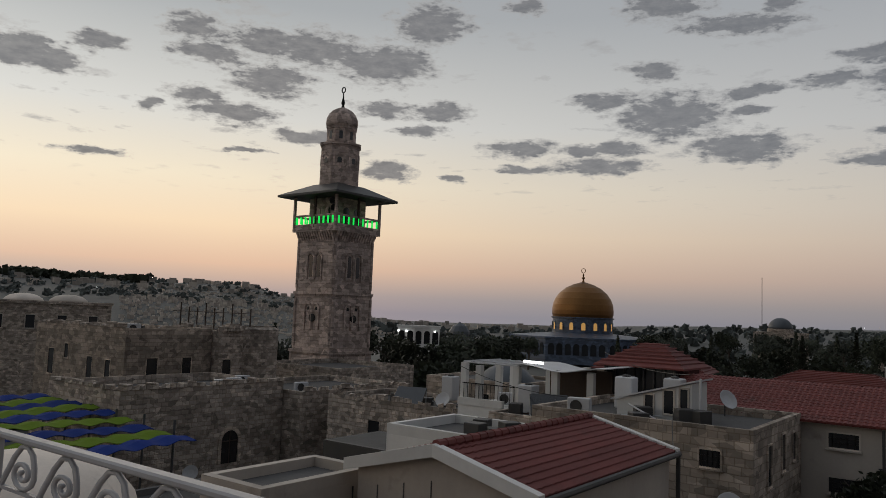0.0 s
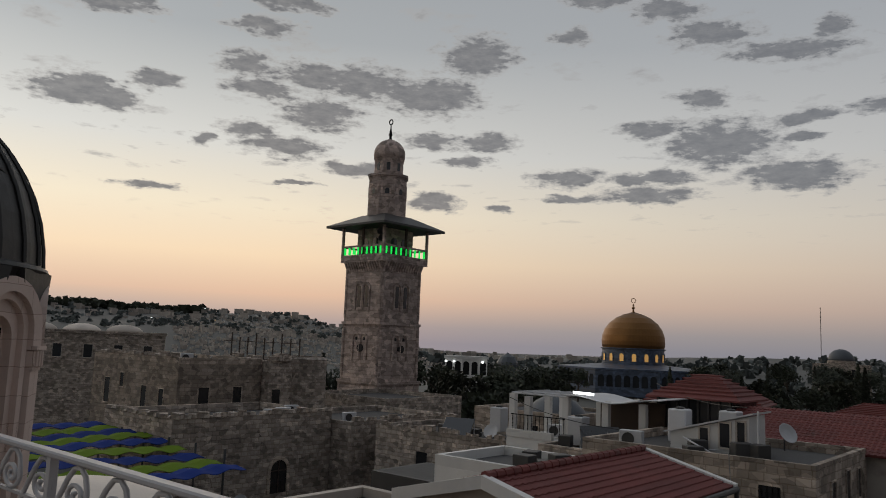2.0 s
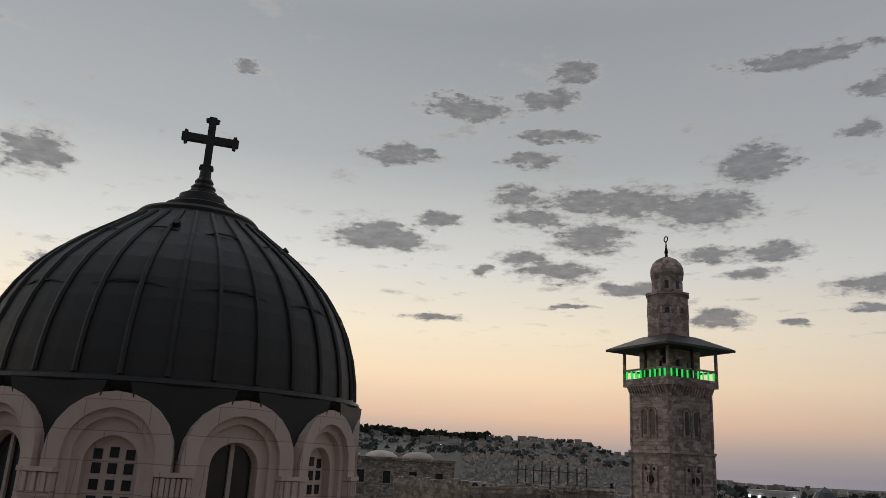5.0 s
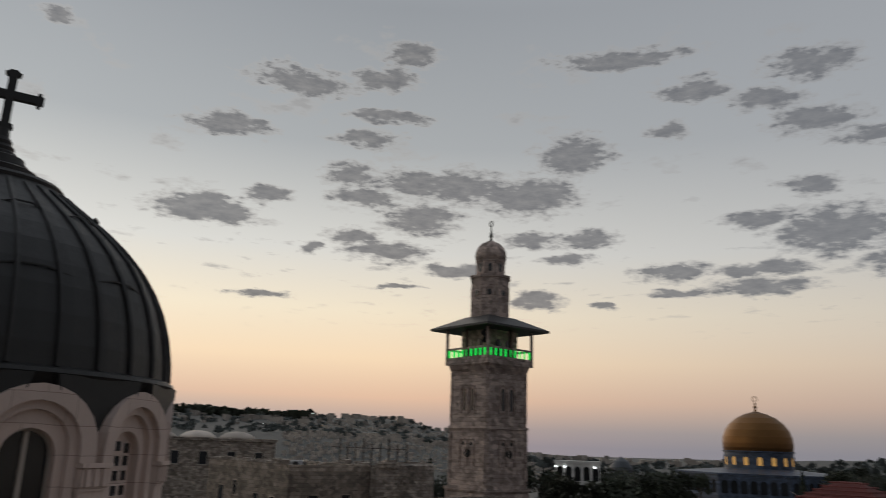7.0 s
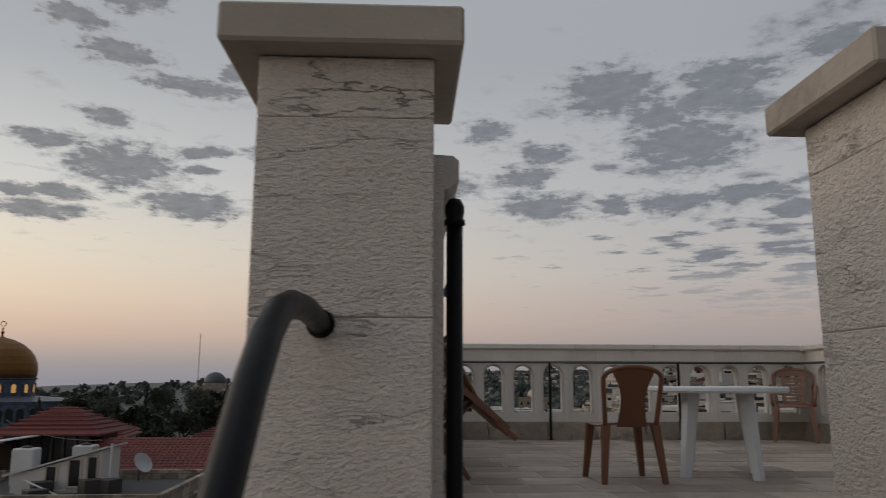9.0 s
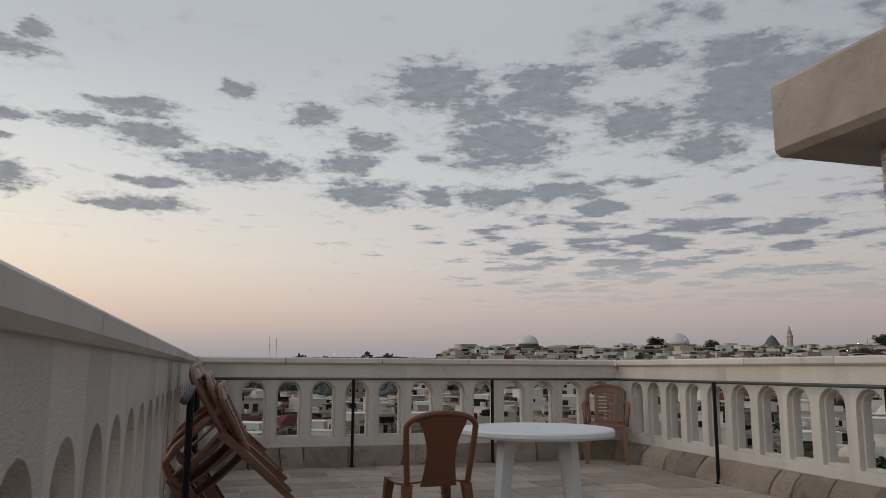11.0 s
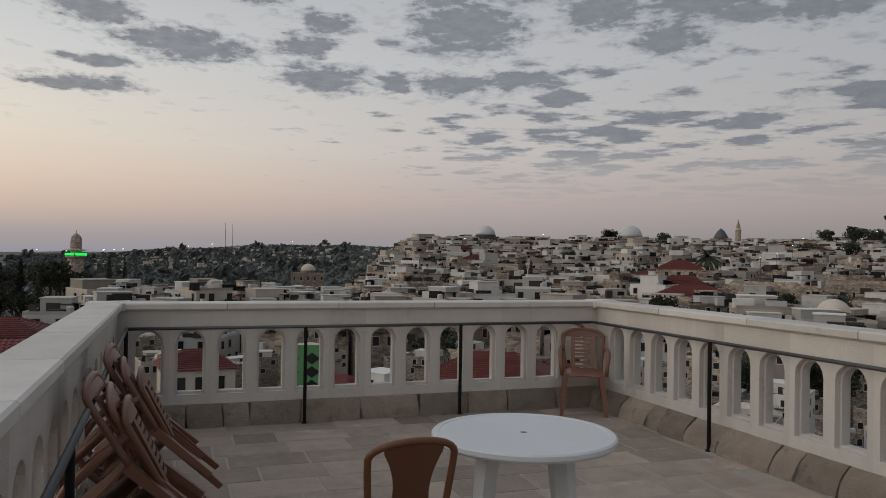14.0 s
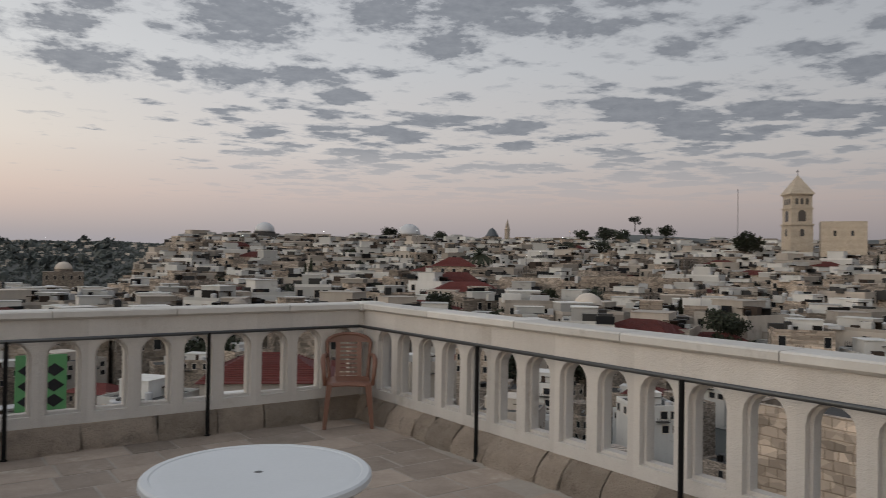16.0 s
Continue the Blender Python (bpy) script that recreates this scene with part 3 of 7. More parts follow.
def parapet(name, m, length, first, label, foot_out=0.11):
    """A parapet along its own x, inner face at y = 0, outside at y > 0."""
    wall = thing(name, m, label, "parapet", kind="structure")
    nbay = int((length - first) / PITCH)
    for i in range(nbay):
        part("arched_bay", BAY, None, wall, m=pose(first + PITCH * (i + 0.5), 0, 0))
    bm = bmn()
    box(bm, -0.26, first, 0.002, 0.258, H0, H1)
    box(bm, first + nbay * PITCH, length + 0.2, 0.002, 0.258, H0, H1)
    box(bm, -0.26, length + 0.2, 0.05, 0.26, -0.4, H0)
    part("end_block", bm, M["limestone"], wall)
    x = 0.0
    while x < length:
        L = min(rnd.uniform(0.95, 1.35), length - x)
        if length - x - L < 0.3:
            L = length - x
        part("coping_slab", coping_mesh(L), None, wall, m=pose(x, 0, 0))
        x += L
    x = -0.02
    while x < length - 0.05:
        L = min(rnd.choice((0.26, 0.38, 0.5, 0.62, 0.78)) * rnd.uniform(.9, 1.1), length - x)
        bm = bmn()
        a, b, skew, seed = x + 0.007, x + L - 0.007, rnd.uniform(-.03, .03), rnd.uniform(0, 50)
        nx, foot = max(4, int(L / .07)), foot_out + rnd.uniform(-.02, .02)
        rows = []
        for j, (out, z) in enumerate(((foot, -.004), (foot * .93, .05), (foot * .78, .11), (foot * .55, .165), (.035, H0 - .02), (.012, H0), (-.05, H0))):
            row = []
            for i in range(nx + 1):
                u = a + (b - a) * i / nx + skew * (z / H0 - .5)
                d = noise.noise(Vector((u * 7, z * 9, seed))) * .026 + noise.noise(Vector((u * 21, z * 25, seed + 3))) * .012
                edge = .018 if i in (0, nx) else 0.0
                row.append(bm.verts.new((u, -out + (d + edge if 0 < j < 6 else edge), z + (d * .4 if 0 < j < 5 else 0))))
            rows.append(row)
        for p, q in zip(rows, rows[1:]):
            for i in range(nx):
                bm.faces.new((p[i], p[i + 1], q[i + 1], q[i]))
        for i in (0, nx):
            bm.faces.new([r[i] for r in rows] + [bm.verts.new((rows[-1][i].co.x, .05, 0.0))])
        part("curb_stone", bm, M["curb"], wall)
        x += L
    return wall

parapet("wall_back", pose(X0, YB, 0), X1 - X0, 0.085, "pale limestone parapet pierced by small arched openings, rough stone curb")
parapet("wall_right", pose(X1, YB, 0, 0, 0, -90), 9.2, 0.27, "long limestone parapet with arched openings and a weathered coping", 0.17)
parapet("wall_left", pose(X0 + 0.035, YF + 0.42, 0, 0, 0, 90.22), -YF - 0.42, 0.2, "limestone parapet with arched openings beside the stacked chairs")
for x in (X0, X1):
    bm = bmn()
    s = -1 if x == X0 else 1
    box(bm, x - (0.30 if s < 0 else -0.0), x + (0.0 if s < 0 else 0.30), 0.0, 0.30, H1 - 0.012, H2 + 0.006, 0.012)
    box(bm, x - (0.07 if s > 0 else -0.0), x + (0.0 if s > 0 else 0.07), -0.07, 0.02, H1 - 0.005, H2 + 0.006, 0.01)
    box(bm, x - (0.25 if s < 0 else 0), x + (0 if s < 0 else 0.25), 0, 0.25, -0.3, H1 - 0.012)
    tagged(part("corner_block", bm, M["coping"], None), "square coping block on the parapet corner", "coping", kind="structure")

# floor slab with paving stones
bm = bmn()
box(bm, X0 - 0.05, X1 + 0.05, YF + 0.4, YB + 0.05, -0.35, -0.004)
floor = tagged(part("floor", bm, M["joint"], None), "terrace floor of worn reddish-grey stone slabs", "floor", kind="structure")

def slab_mesh(w, h):
    bm = bmn()
    vs = [bm.verts.new((sx * (w / 2 - i), sy * (h / 2 - i), z)) for i, z in ((0.0, -0.012), (0.0, -0.003), (0.006, 0.0)) for sx, sy in ((-1, -1), (1, -1), (1, 1), (-1, 1))]
    for k in (0, 4):
        for i in range(4):
            j = (i + 1) % 4
            bm.faces.new((vs[k + i], vs[k + j], vs[k + 4 + j], vs[k + 4 + i]))
    bm.faces.new(vs[8:])
    return finish("paving_slab", bm, M["paving"])

WIDTHS = (0.42, 0.55, 0.68)
SLABS = [slab_mesh(w - 0.022, 0.386) for w in WIDTHS]
y = YB - 0.25
while y > YF + 0.62:
    x = X0 + 0.02 - rnd.uniform(0, 0.3)
    while x < X1 - 0.1:
        k = rnd.randrange(3)
        if x + WIDTHS[k] < X1 + 0.02 and x > X0 - 0.05:
            part("paving_slab", SLABS[k], None, floor, m=pose(x + WIDTHS[k] / 2, y, rnd.uniform(-0.002, 0.002), rnd.uniform(-.2, .2), rnd.uniform(-.2, .2), 0))
        x += WIDTHS[k]
    y -= 0.407

# guard rail: a pipe under the coping on round posts
def guard_rail():
    t = thing("guard_rail", pose(0, 0, 0), "thin grey pipe rail on black round posts along the parapet", "railing")
    zr = 1.02
    runs = [([(X0 + 0.205, -6.2), (X0 + 0.09, -0.11)], "pipe"), ([(X0 + 0.09, -0.11), (X1 - 0.11, -0.11)], "pipe"), ([(X1 - 0.11, -0.11), (X1 - 0.11, -9.0)], "pipe")]
    for (a, b), nm in runs:
        bm = bmn()
        tube(bm, [(*a, zr), (*b, zr)], 0.017, 10)
        part(nm, bm, M["pipe"], t, smooth=True)
    posts = [(X0 + 0.09, -0.13), (1.45, -0.11), (3.207, -0.11), (X1 - 0.15, -2.29), (X1 - 0.15, -4.45), (X1 - 0.13, -6.6), (X0 + 0.13, -2.3), (X0 + 0.182, -4.95)]
    for x, y in posts:
        bm = bmn()
        tube(bm, [(x, y, 0.0), (x, y, zr)], 0.019, 10)
        tube(bm, [(x, y, -0.002), (x, y, 0.012)], 0.032, 10)
        part("post", bm, M["iron"], t, smooth=False)

guard_rail()

# gate pillars at the head of the steps
def gate_pillar(x0, x1, y0, y1, label):
    t = thing("gate_pillar", pose((x0 + x1) / 2, (y0 + y1) / 2, 0), label, "pillar", "pillars at the head of the steps")
    w, d = (x1 - x0) / 2, (y1 - y0) / 2
    zs = [-1.3, -0.75, -0.3, 0.10, 0.42, 0.86, 1.222, 1.338]
    for a, b in zip(zs, zs[1:]):
        bm = bmn()
        box(bm, -w + 0.002, w - 0.002, -d + 0.002, d - 0.002, a + 0.0004, b - 0.0004, 0.0025)
        part("stone_course", bm, M["pillar"], t)
    bm = bmn()
    box(bm, -w - 0.062, w + 0.05, -d - 0.06, d + 0.06, 1.340, 1.414, 0.006)
    part("cap_slab", bm, M["cap"], t, "darker projecting cap stone")

gate_pillar(-0.712, -0.388, -9.028, -8.715, "square pillar of chiselled pale stone with a flat cap")
gate_pillar(0.492, 0.92, -8.992, -8.67, "square stone pillar with a flat cap beside the steps")

# steps, landing and the wall under the terrace edge
bm = bmn()
for i in range(6):
    box(bm, -0.56, 0.62, -10.70 + 0.36 * i, -8.55, -1.05 + 0.175 * i, -1.05 + 0.175 * (i + 1) - 0.001)
tagged(part("steps", bm, M["paving"], None), "short flight of stone steps up to the terrace", "steps", kind="structure")
bm = bmn()
box(bm, -6.5, 3.5, -15.0, -9.55, -1.4, -1.05)
tagged(part("landing", bm, M["paving"], None), "lower stone landing at the foot of the steps", "floor", kind="structure")
bm = bmn()
box(bm, -6.5, 3.5, -15.0, -9.55, -14.0, -1.41)
box(bm, X0 - 0.26, X1 + 0.26, -8.55, YB + 0.26, -15.0, -0.36)
tagged(part("convent_wall", bm, M["stone"], None), "stone walls of the building under the terrace", "wall", kind="structure")
bm = bmn()
box(bm, 0.93, X1 + 0.2, -8.95, -8.7, -1.0, 1.05)
tagged(part("wall_front", bm, M["limestone"], None), "plain limestone wall at the back of the terrace", "wall", kind="structure")

# stair handrail fixed in the pillar
def stair_handrail():
    t = thing("stair_handrail", pose(0, -0.25, 0), "curved black iron handrail fixed into the stone pillar", "handrail")
    bm = bmn()
    x = -0.69
    pts = [(-0.583, -8.765, 0.848), (-0.585, -8.95, 0.858), (-0.587, -9.08, 0.852), (-0.589, -9.16, 0.835), (-0.59, -9.23, 0.80), (-0.59, -9.31, 0.74), (-0.59, -9.45, 0.61), (-0.59, -10.2, -0.15)]
    tube(bm, pts, 0.019, 12)
    part("bar", bm, M["iron"], t, smooth=True)
    bm = bmn()
    tube(bm, [(-0.59, -10.2, -0.15), (-0.59, -10.2, -1.05)], 0.019, 12)
    part("post", bm, M["iron"], t, smooth=True)
    bm = bmn()
    tube(bm, [(-0.583, -8.785, 0.848), (-0.583, -8.772, 0.848)], 0.025, 14)
    part("wall_rose", bm, M["iron"], t)

def ball_post():
    t = thing("gate_post", pose(-0.325, -8.55, 0), "black iron post with a ball finial at the steps", "post")
    bm = bmn()
    tube(bm, [(0, 0, -0.2), (0, 0, 1.135)], 0.020, 14)
    part("shaft", bm, M["iron"], t, smooth=True)
    bm = bmn()
    lathe(bm, [(0.0, 1.12), (0.026, 1.125), (0.026, 1.135), (0.021, 1.14), (0.024, 1.155), (0.024, 1.17), (0.016, 1.187), (0.0, 1.192)], 16)
    part("ball", bm, M["iron"], t, smooth=True)
    for z in (1.0, 0.5):
        bm = bmn()
        tube(bm, [(0, 0.02, z), (0.0, 0.35, z)], 0.014, 8)
        part("bracket", bm, M["iron"], t, smooth=True)

stair_handrail()
ball_post()

# white scrolled balustrade of the lower landing
def scroll_railing():
    t = thing("scroll_railing", pose(0, -9.53, -1.05), "grey-white wrought iron railing with scrolls and a flat handrail", "railing")
    bm = bmn()
    box(bm, -6.4, -0.9, -0.03, 0.03, 1.02, 1.05, 0.008)
    part("handrail", bm, M["whiteiron"], t)
    bm = bmn()
    box(bm, -6.4, -0.9, -0.012, 0.012, 0.10, 0.12)
    part("bottom_bar", bm, M["whiteiron"], t)
    bm = bmn()
    box(bm, -6.4, -0.9, -0.01, 0.01, 0.80, 0.815)
    part("middle_bar", bm, M["whiteiron"], t)
    bm = bmn()
    pts = [(-0.07, 0, 0.14), (-0.11, 0, 0.40), (-0.12, 0, 0.62), (-0.10, 0, 0.76), (-0.05, 0, 0.86), (0.0, 0, 0.95), (0.04, 0, 1.0), (0.08, 0, 1.005), (0.11, 0, 0.975), (0.122, 0, 0.925)]
    for i in range(22):
        q = i / 21
        a = -0.1 - q * 3.4 * math.pi
        r = 0.062 * (1 - q) + 0.008
        pts.append((0.055 + r * math.cos(a), 0, 0.885 + r * math.sin(a)))
    tube(bm, pts, 0.011, 6)
    me = finish("scroll", bm, M["whiteiron"], True)
    for i in range(15):
        part("scroll", me, None, t, m=pose(-6.2 + 0.355 * i, 0, 0) @ Matrix.Diagonal((1.5, 1, 1, 1)))
    for x in (-6.4, -4.6, -2.8, -0.95):
        bm = bmn()
        box(bm, x - 0.02, x + 0.02, -0.02, 0.02, 0, 1.02)
        part("post", bm, M["whiteiron"], t)

SITE = TOWN
scroll_railing()
SITE = HOME

# ---------------------------------------------------------------- terrace furniture
def plastic_table(m):
    t = thing("round_table", m, "round white plastic garden table with a parasol hole", "table")
    R = 0.56
    bm = bmn()
    lathe(bm, [(0.022, 0.70), (0.022, 0.718), (R - 0.09, 0.722), (R - 0.05, 0.719), (R - 0.045, 0.723), (R - 0.012, 0.722), (R, 0.712), (R + 0.002, 0.688), (R - 0.01, 0.672), (R - 0.022, 0.672), (R - 0.03, 0.70), (0.022, 0.70)], 64)
    part("tabletop", bm, M["whiteplastic"], t, smooth=False)
    bm = bmn()
    lathe(bm, [(0.0, 0.69), (0.0235, 0.69), (0.0235, 0.716), (0.0, 0.716)], 20)
    part("hole_plug", bm, M["pipe"], t, "grey plug in the parasol hole")
    for k in range(4):
        a = radians(45 + 90 * k)
        bm = bmn()
        pr = [(-0.055, -0.05), (0.055, -0.05), (0.04, 0.05), (-0.04, 0.05)]
        rings = []
        for s, z in ((1.0, 0.70), (0.85, 0.4), (0.62, 0.0)):
            q = 0.30 + (0.70 - z) * 0.13
            rings.append([bm.verts.new((math.cos(a) * (q + v * s) - math.sin(a) * u * s, math.sin(a) * (q + v * s) + math.cos(a) * u * s, z)) for u, v in pr])
        for p, q in zip(rings, rings[1:]):
            for i in range(4):
                j = (i + 1) % 4
                bm.faces.new((p[i], p[j], q[j], q[i]))
        bm.faces.new(rings[0])
        bm.faces.new(rings[-1])
        part("leg", bm, M["whiteplastic"], t)
    return t

def grid_sheet(bm, fn, nu, nv, th, keep=None):
    """A curved sheet of thickness th from fn(u, v) -> point; keep(u, v) leaves cells out."""
    P = [[Vector(fn(i / nu, j / nv)) for j in range(nv + 1)] for i in range(nu + 1)]
    def nrm(i, j):
        a = P[min(i + 1, nu)][j] - P[max(i - 1, 0)][j]
        b = P[i][min(j + 1, nv)] - P[i][max(j - 1, 0)]
        return a.cross(b).normalized()
    A = [[bm.verts.new(P[i][j] + nrm(i, j) * th / 2) for j in range(nv + 1)] for i in range(nu + 1)]
    B = [[bm.verts.new(P[i][j] - nrm(i, j) * th / 2) for j in range(nv + 1)] for i in range(nu + 1)]
    on = {(i, j) for i in range(nu) for j in range(nv) if keep is None or keep((i + .5) / nu, (j + .5) / nv)}
    for i, j in on:
        bm.faces.new((A[i][j], A[i + 1][j], A[i + 1][j + 1], A[i][j + 1]))
        bm.faces.new((B[i][j], B[i][j + 1], B[i + 1][j + 1], B[i + 1][j]))
        for di, dj, e in ((-1, 0, ((i, j), (i, j + 1))), (1, 0, ((i + 1, j + 1), (i + 1, j))), (0, -1, ((i + 1, j), (i, j))), (0, 1, ((i, j + 1), (i + 1, j + 1)))):
            if (i + di, j + dj) not in on:
                (p, q), (r, s) = e
                bm.faces.new((A[p][q], A[r][s], B[r][s], B[p][q]))
    bmesh.ops.delete(bm, geom=[v for v in bm.verts if not v.link_faces], context="VERTS")
    return bm

def plastic_chair(m, material, label, arms=False, slats=False):
    """A moulded plastic chair facing +y, seat 0.44 m high."""
    t = thing("plastic_chair", m, label, "chair", "plastic garden chairs")
    bm = bmn()
    grid_sheet(bm, lambda u, v: (((u - .5) * (0.43 - 0.03 * (1 - v))), -0.21 + 0.42 * v, 0.435 + 0.012 * math.cos((u - .5) * 3) - 0.02 * math.sin(v * 3.0) - (0.03 * max(0, v - .85) / .15)), 10, 10, 0.012)
    part("seat", bm, material, t, smooth=False)
    # back: a bent frame round a broad splat or a slatted panel
    def back_y(x, z):
        v = (z - .42) / .45
        return -0.205 - 0.10 * v - 0.03 * (1 - (x / .21) ** 2)
    path = []
    for i in range(25):
        q = i / 24 * 2 - 1
        k = min(1.0, abs(q) / .62)
        if abs(q) > .62:
            f = (1 - abs(q)) / .38
            x, z = (.188 + .03 * f) * (1 if q > 0 else -1), .40 + .37 * f
        else:
            an = q / .62 * math.pi / 2
            x, z = .218 * math.sin(an), .77 + .10 * math.cos(an) ** .8
        path.append((x, back_y(x, z), z))
    bm = bmn()
    tube(bm, path, 0.0185, 8)
    part("back_frame", bm, material, t, smooth=True)
    def sheet(name, f0, f1, z0, z1, nu, nv, th):
        bm = bmn()
        def fn(u, v):
            z = z0 + (z1 - z0) * v
            x = f0(v) + (f1(v) - f0(v)) * u
            return (x, back_y(x, z), z)
        grid_sheet(bm, fn, nu, nv, th)
        part(name, bm, material, t, smooth=False)
    if slats:
        sheet("stile", lambda v: -.13, lambda v: -.085, .42, .80, 3, 10, .014)
        sheet("stile", lambda v: .085, lambda v: .13, .42, .80, 3, 10, .014)
        sheet("top_panel", lambda v: -.20 + .10 * v ** 3, lambda v: .20 - .10 * v ** 3, .785, .862, 12, 6, .016)
        for i in range(8):
            sheet("slat", lambda v: -.085, lambda v: .085, .455 + .041 * i, .480 + .041 * i, 6, 1, .012)
    else:
        half = lambda v: .082 + .03 * (1 - v) ** 3 + .10 * max(0.0, (v - .35) / .65) ** 2 - .055 * max(0.0, (v - .85) / .15) ** 2
        sheet("splat", lambda v: -half(v), lambda v: half(v), .42, .868, 10, 22, .015)
    for sx in (-1, 1):
        for y0, y1 in ((-0.20, -0.26), (0.185, 0.225)):
            bm = bmn()
            x0, x1 = sx * 0.185, sx * 0.225
            rings = []
            for s in (0, .5, 1):
                w = 0.028 - 0.010 * s
                cx, cy, z = x0 + (x1 - x0) * s, y0 + (y1 - y0) * s, 0.43 * (1 - s)
                rings.append([bm.verts.new((cx + a * w, cy + b * w, z)) for a, b in ((-1, -1), (1, -1), (1, 1), (-1, 1))])
            for p, q in zip(rings, rings[1:]):
                for i in range(4):
                    j = (i + 1) % 4
                    bm.faces.new((p[i], p[j], q[j], q[i]))
            bm.faces.new(rings[0])
            bm.faces.new(rings[-1])
            part("leg", bm, material, t)
        if arms:
            bm = bmn()
            pts = [(sx * 0.215, -0.27, 0.66), (sx * 0.245, -0.12, 0.665), (sx * 0.25, 0.08, 0.655), (sx * 0.245, 0.19, 0.62), (sx * 0.235, 0.215, 0.52), (sx * 0.225, 0.205, 0.42)]
            tube(bm, pts, [0.02, 0.024, 0.026, 0.024, 0.02, 0.02], 8)
            part("armrest", bm, material, t, smooth=True)
    return t

plastic_table(pose(2.157, -3.972, 0, 0, 0, -22))
plastic_chair(pose(1.25, -4.27, 0, 0, 0, 4) @ Matrix.Diagonal((1.06, 1.0, 1.0, 1)), M["brownplastic"], "brown moulded plastic chair drawn up to the white table")
plastic_chair(pose(4.63, -0.40, 0, 0, 0, 152) @ Matrix.Diagonal((1.1, 1.0, 1.08, 1)), M["tanplastic"], "faded brown plastic armchair with a slatted back in the corner", arms=True, slats=True)
# chairs tipped against the parapet
for i, (fx, y, lift) in enumerate(((0.06, -2.95, 0.0), (0.05, -3.0, 0.10), (0.06, -2.9, 0.20), (0.04, -4.0, 0.0), (0.04, -3.95, 0.09), (0.05, -4.02, 0.18))):
    q = (Matrix.Translation((fx, y, 0.0)) @ Euler((0, 0, radians(90 + 5 * math.sin(i * 2.1)))).to_matrix().to_4x4() @ Euler((radians(-39 - 1.5 * (i % 3)), 0, 0)).to_matrix().to_4x4()
         @ Matrix.Translation((0, -0.225, lift)))
    plastic_chair(q, M["tanplastic"] if i % 3 else M["brownplastic"], "brown plastic chair tipped forward in a stack against the parapet", arms=(i % 3 == 1), slats=True)

SITE = TOWN
# ---------------------------------------------------------------- church cupola beside the terrace
def arch_ring(bm, r0, r1, zc, zb, y0, y1, n=12, zc0=None):
    """A round-arched moulding with straight jambs down to zb; zc0: a lower centre of the inner arch."""
    def path(r, zc=zc):
        return [(-r, zb)] + [(-r * math.cos(math.pi * i / n), zc + r * math.sin(math.pi * i / n)) for i in range(n + 1)] + [(r, zb)]
    A, B = path(r0, zc if zc0 is None else zc0), path(r1)
    V = [[bm.verts.new((x, y, z)) for x, z in p] for y in (y0, y1) for p in (A, B)]
    a0, b0, a1, b1 = V
    for i in range(len(A) - 1):
        bm.faces.new((a0[i], a0[i + 1], b0[i + 1], b0[i]))
        bm.faces.new((a1[i], b1[i], b1[i + 1], a1[i + 1]))
        bm.faces.new((a0[i], a1[i], a1[i + 1], a0[i + 1]))
        bm.faces.new((b0[i], b0[i + 1], b1[i + 1], b1[i]))
    for i in (0, -1):
        bm.faces.new((a0[i], b0[i], b1[i], a1[i]))
    return bm

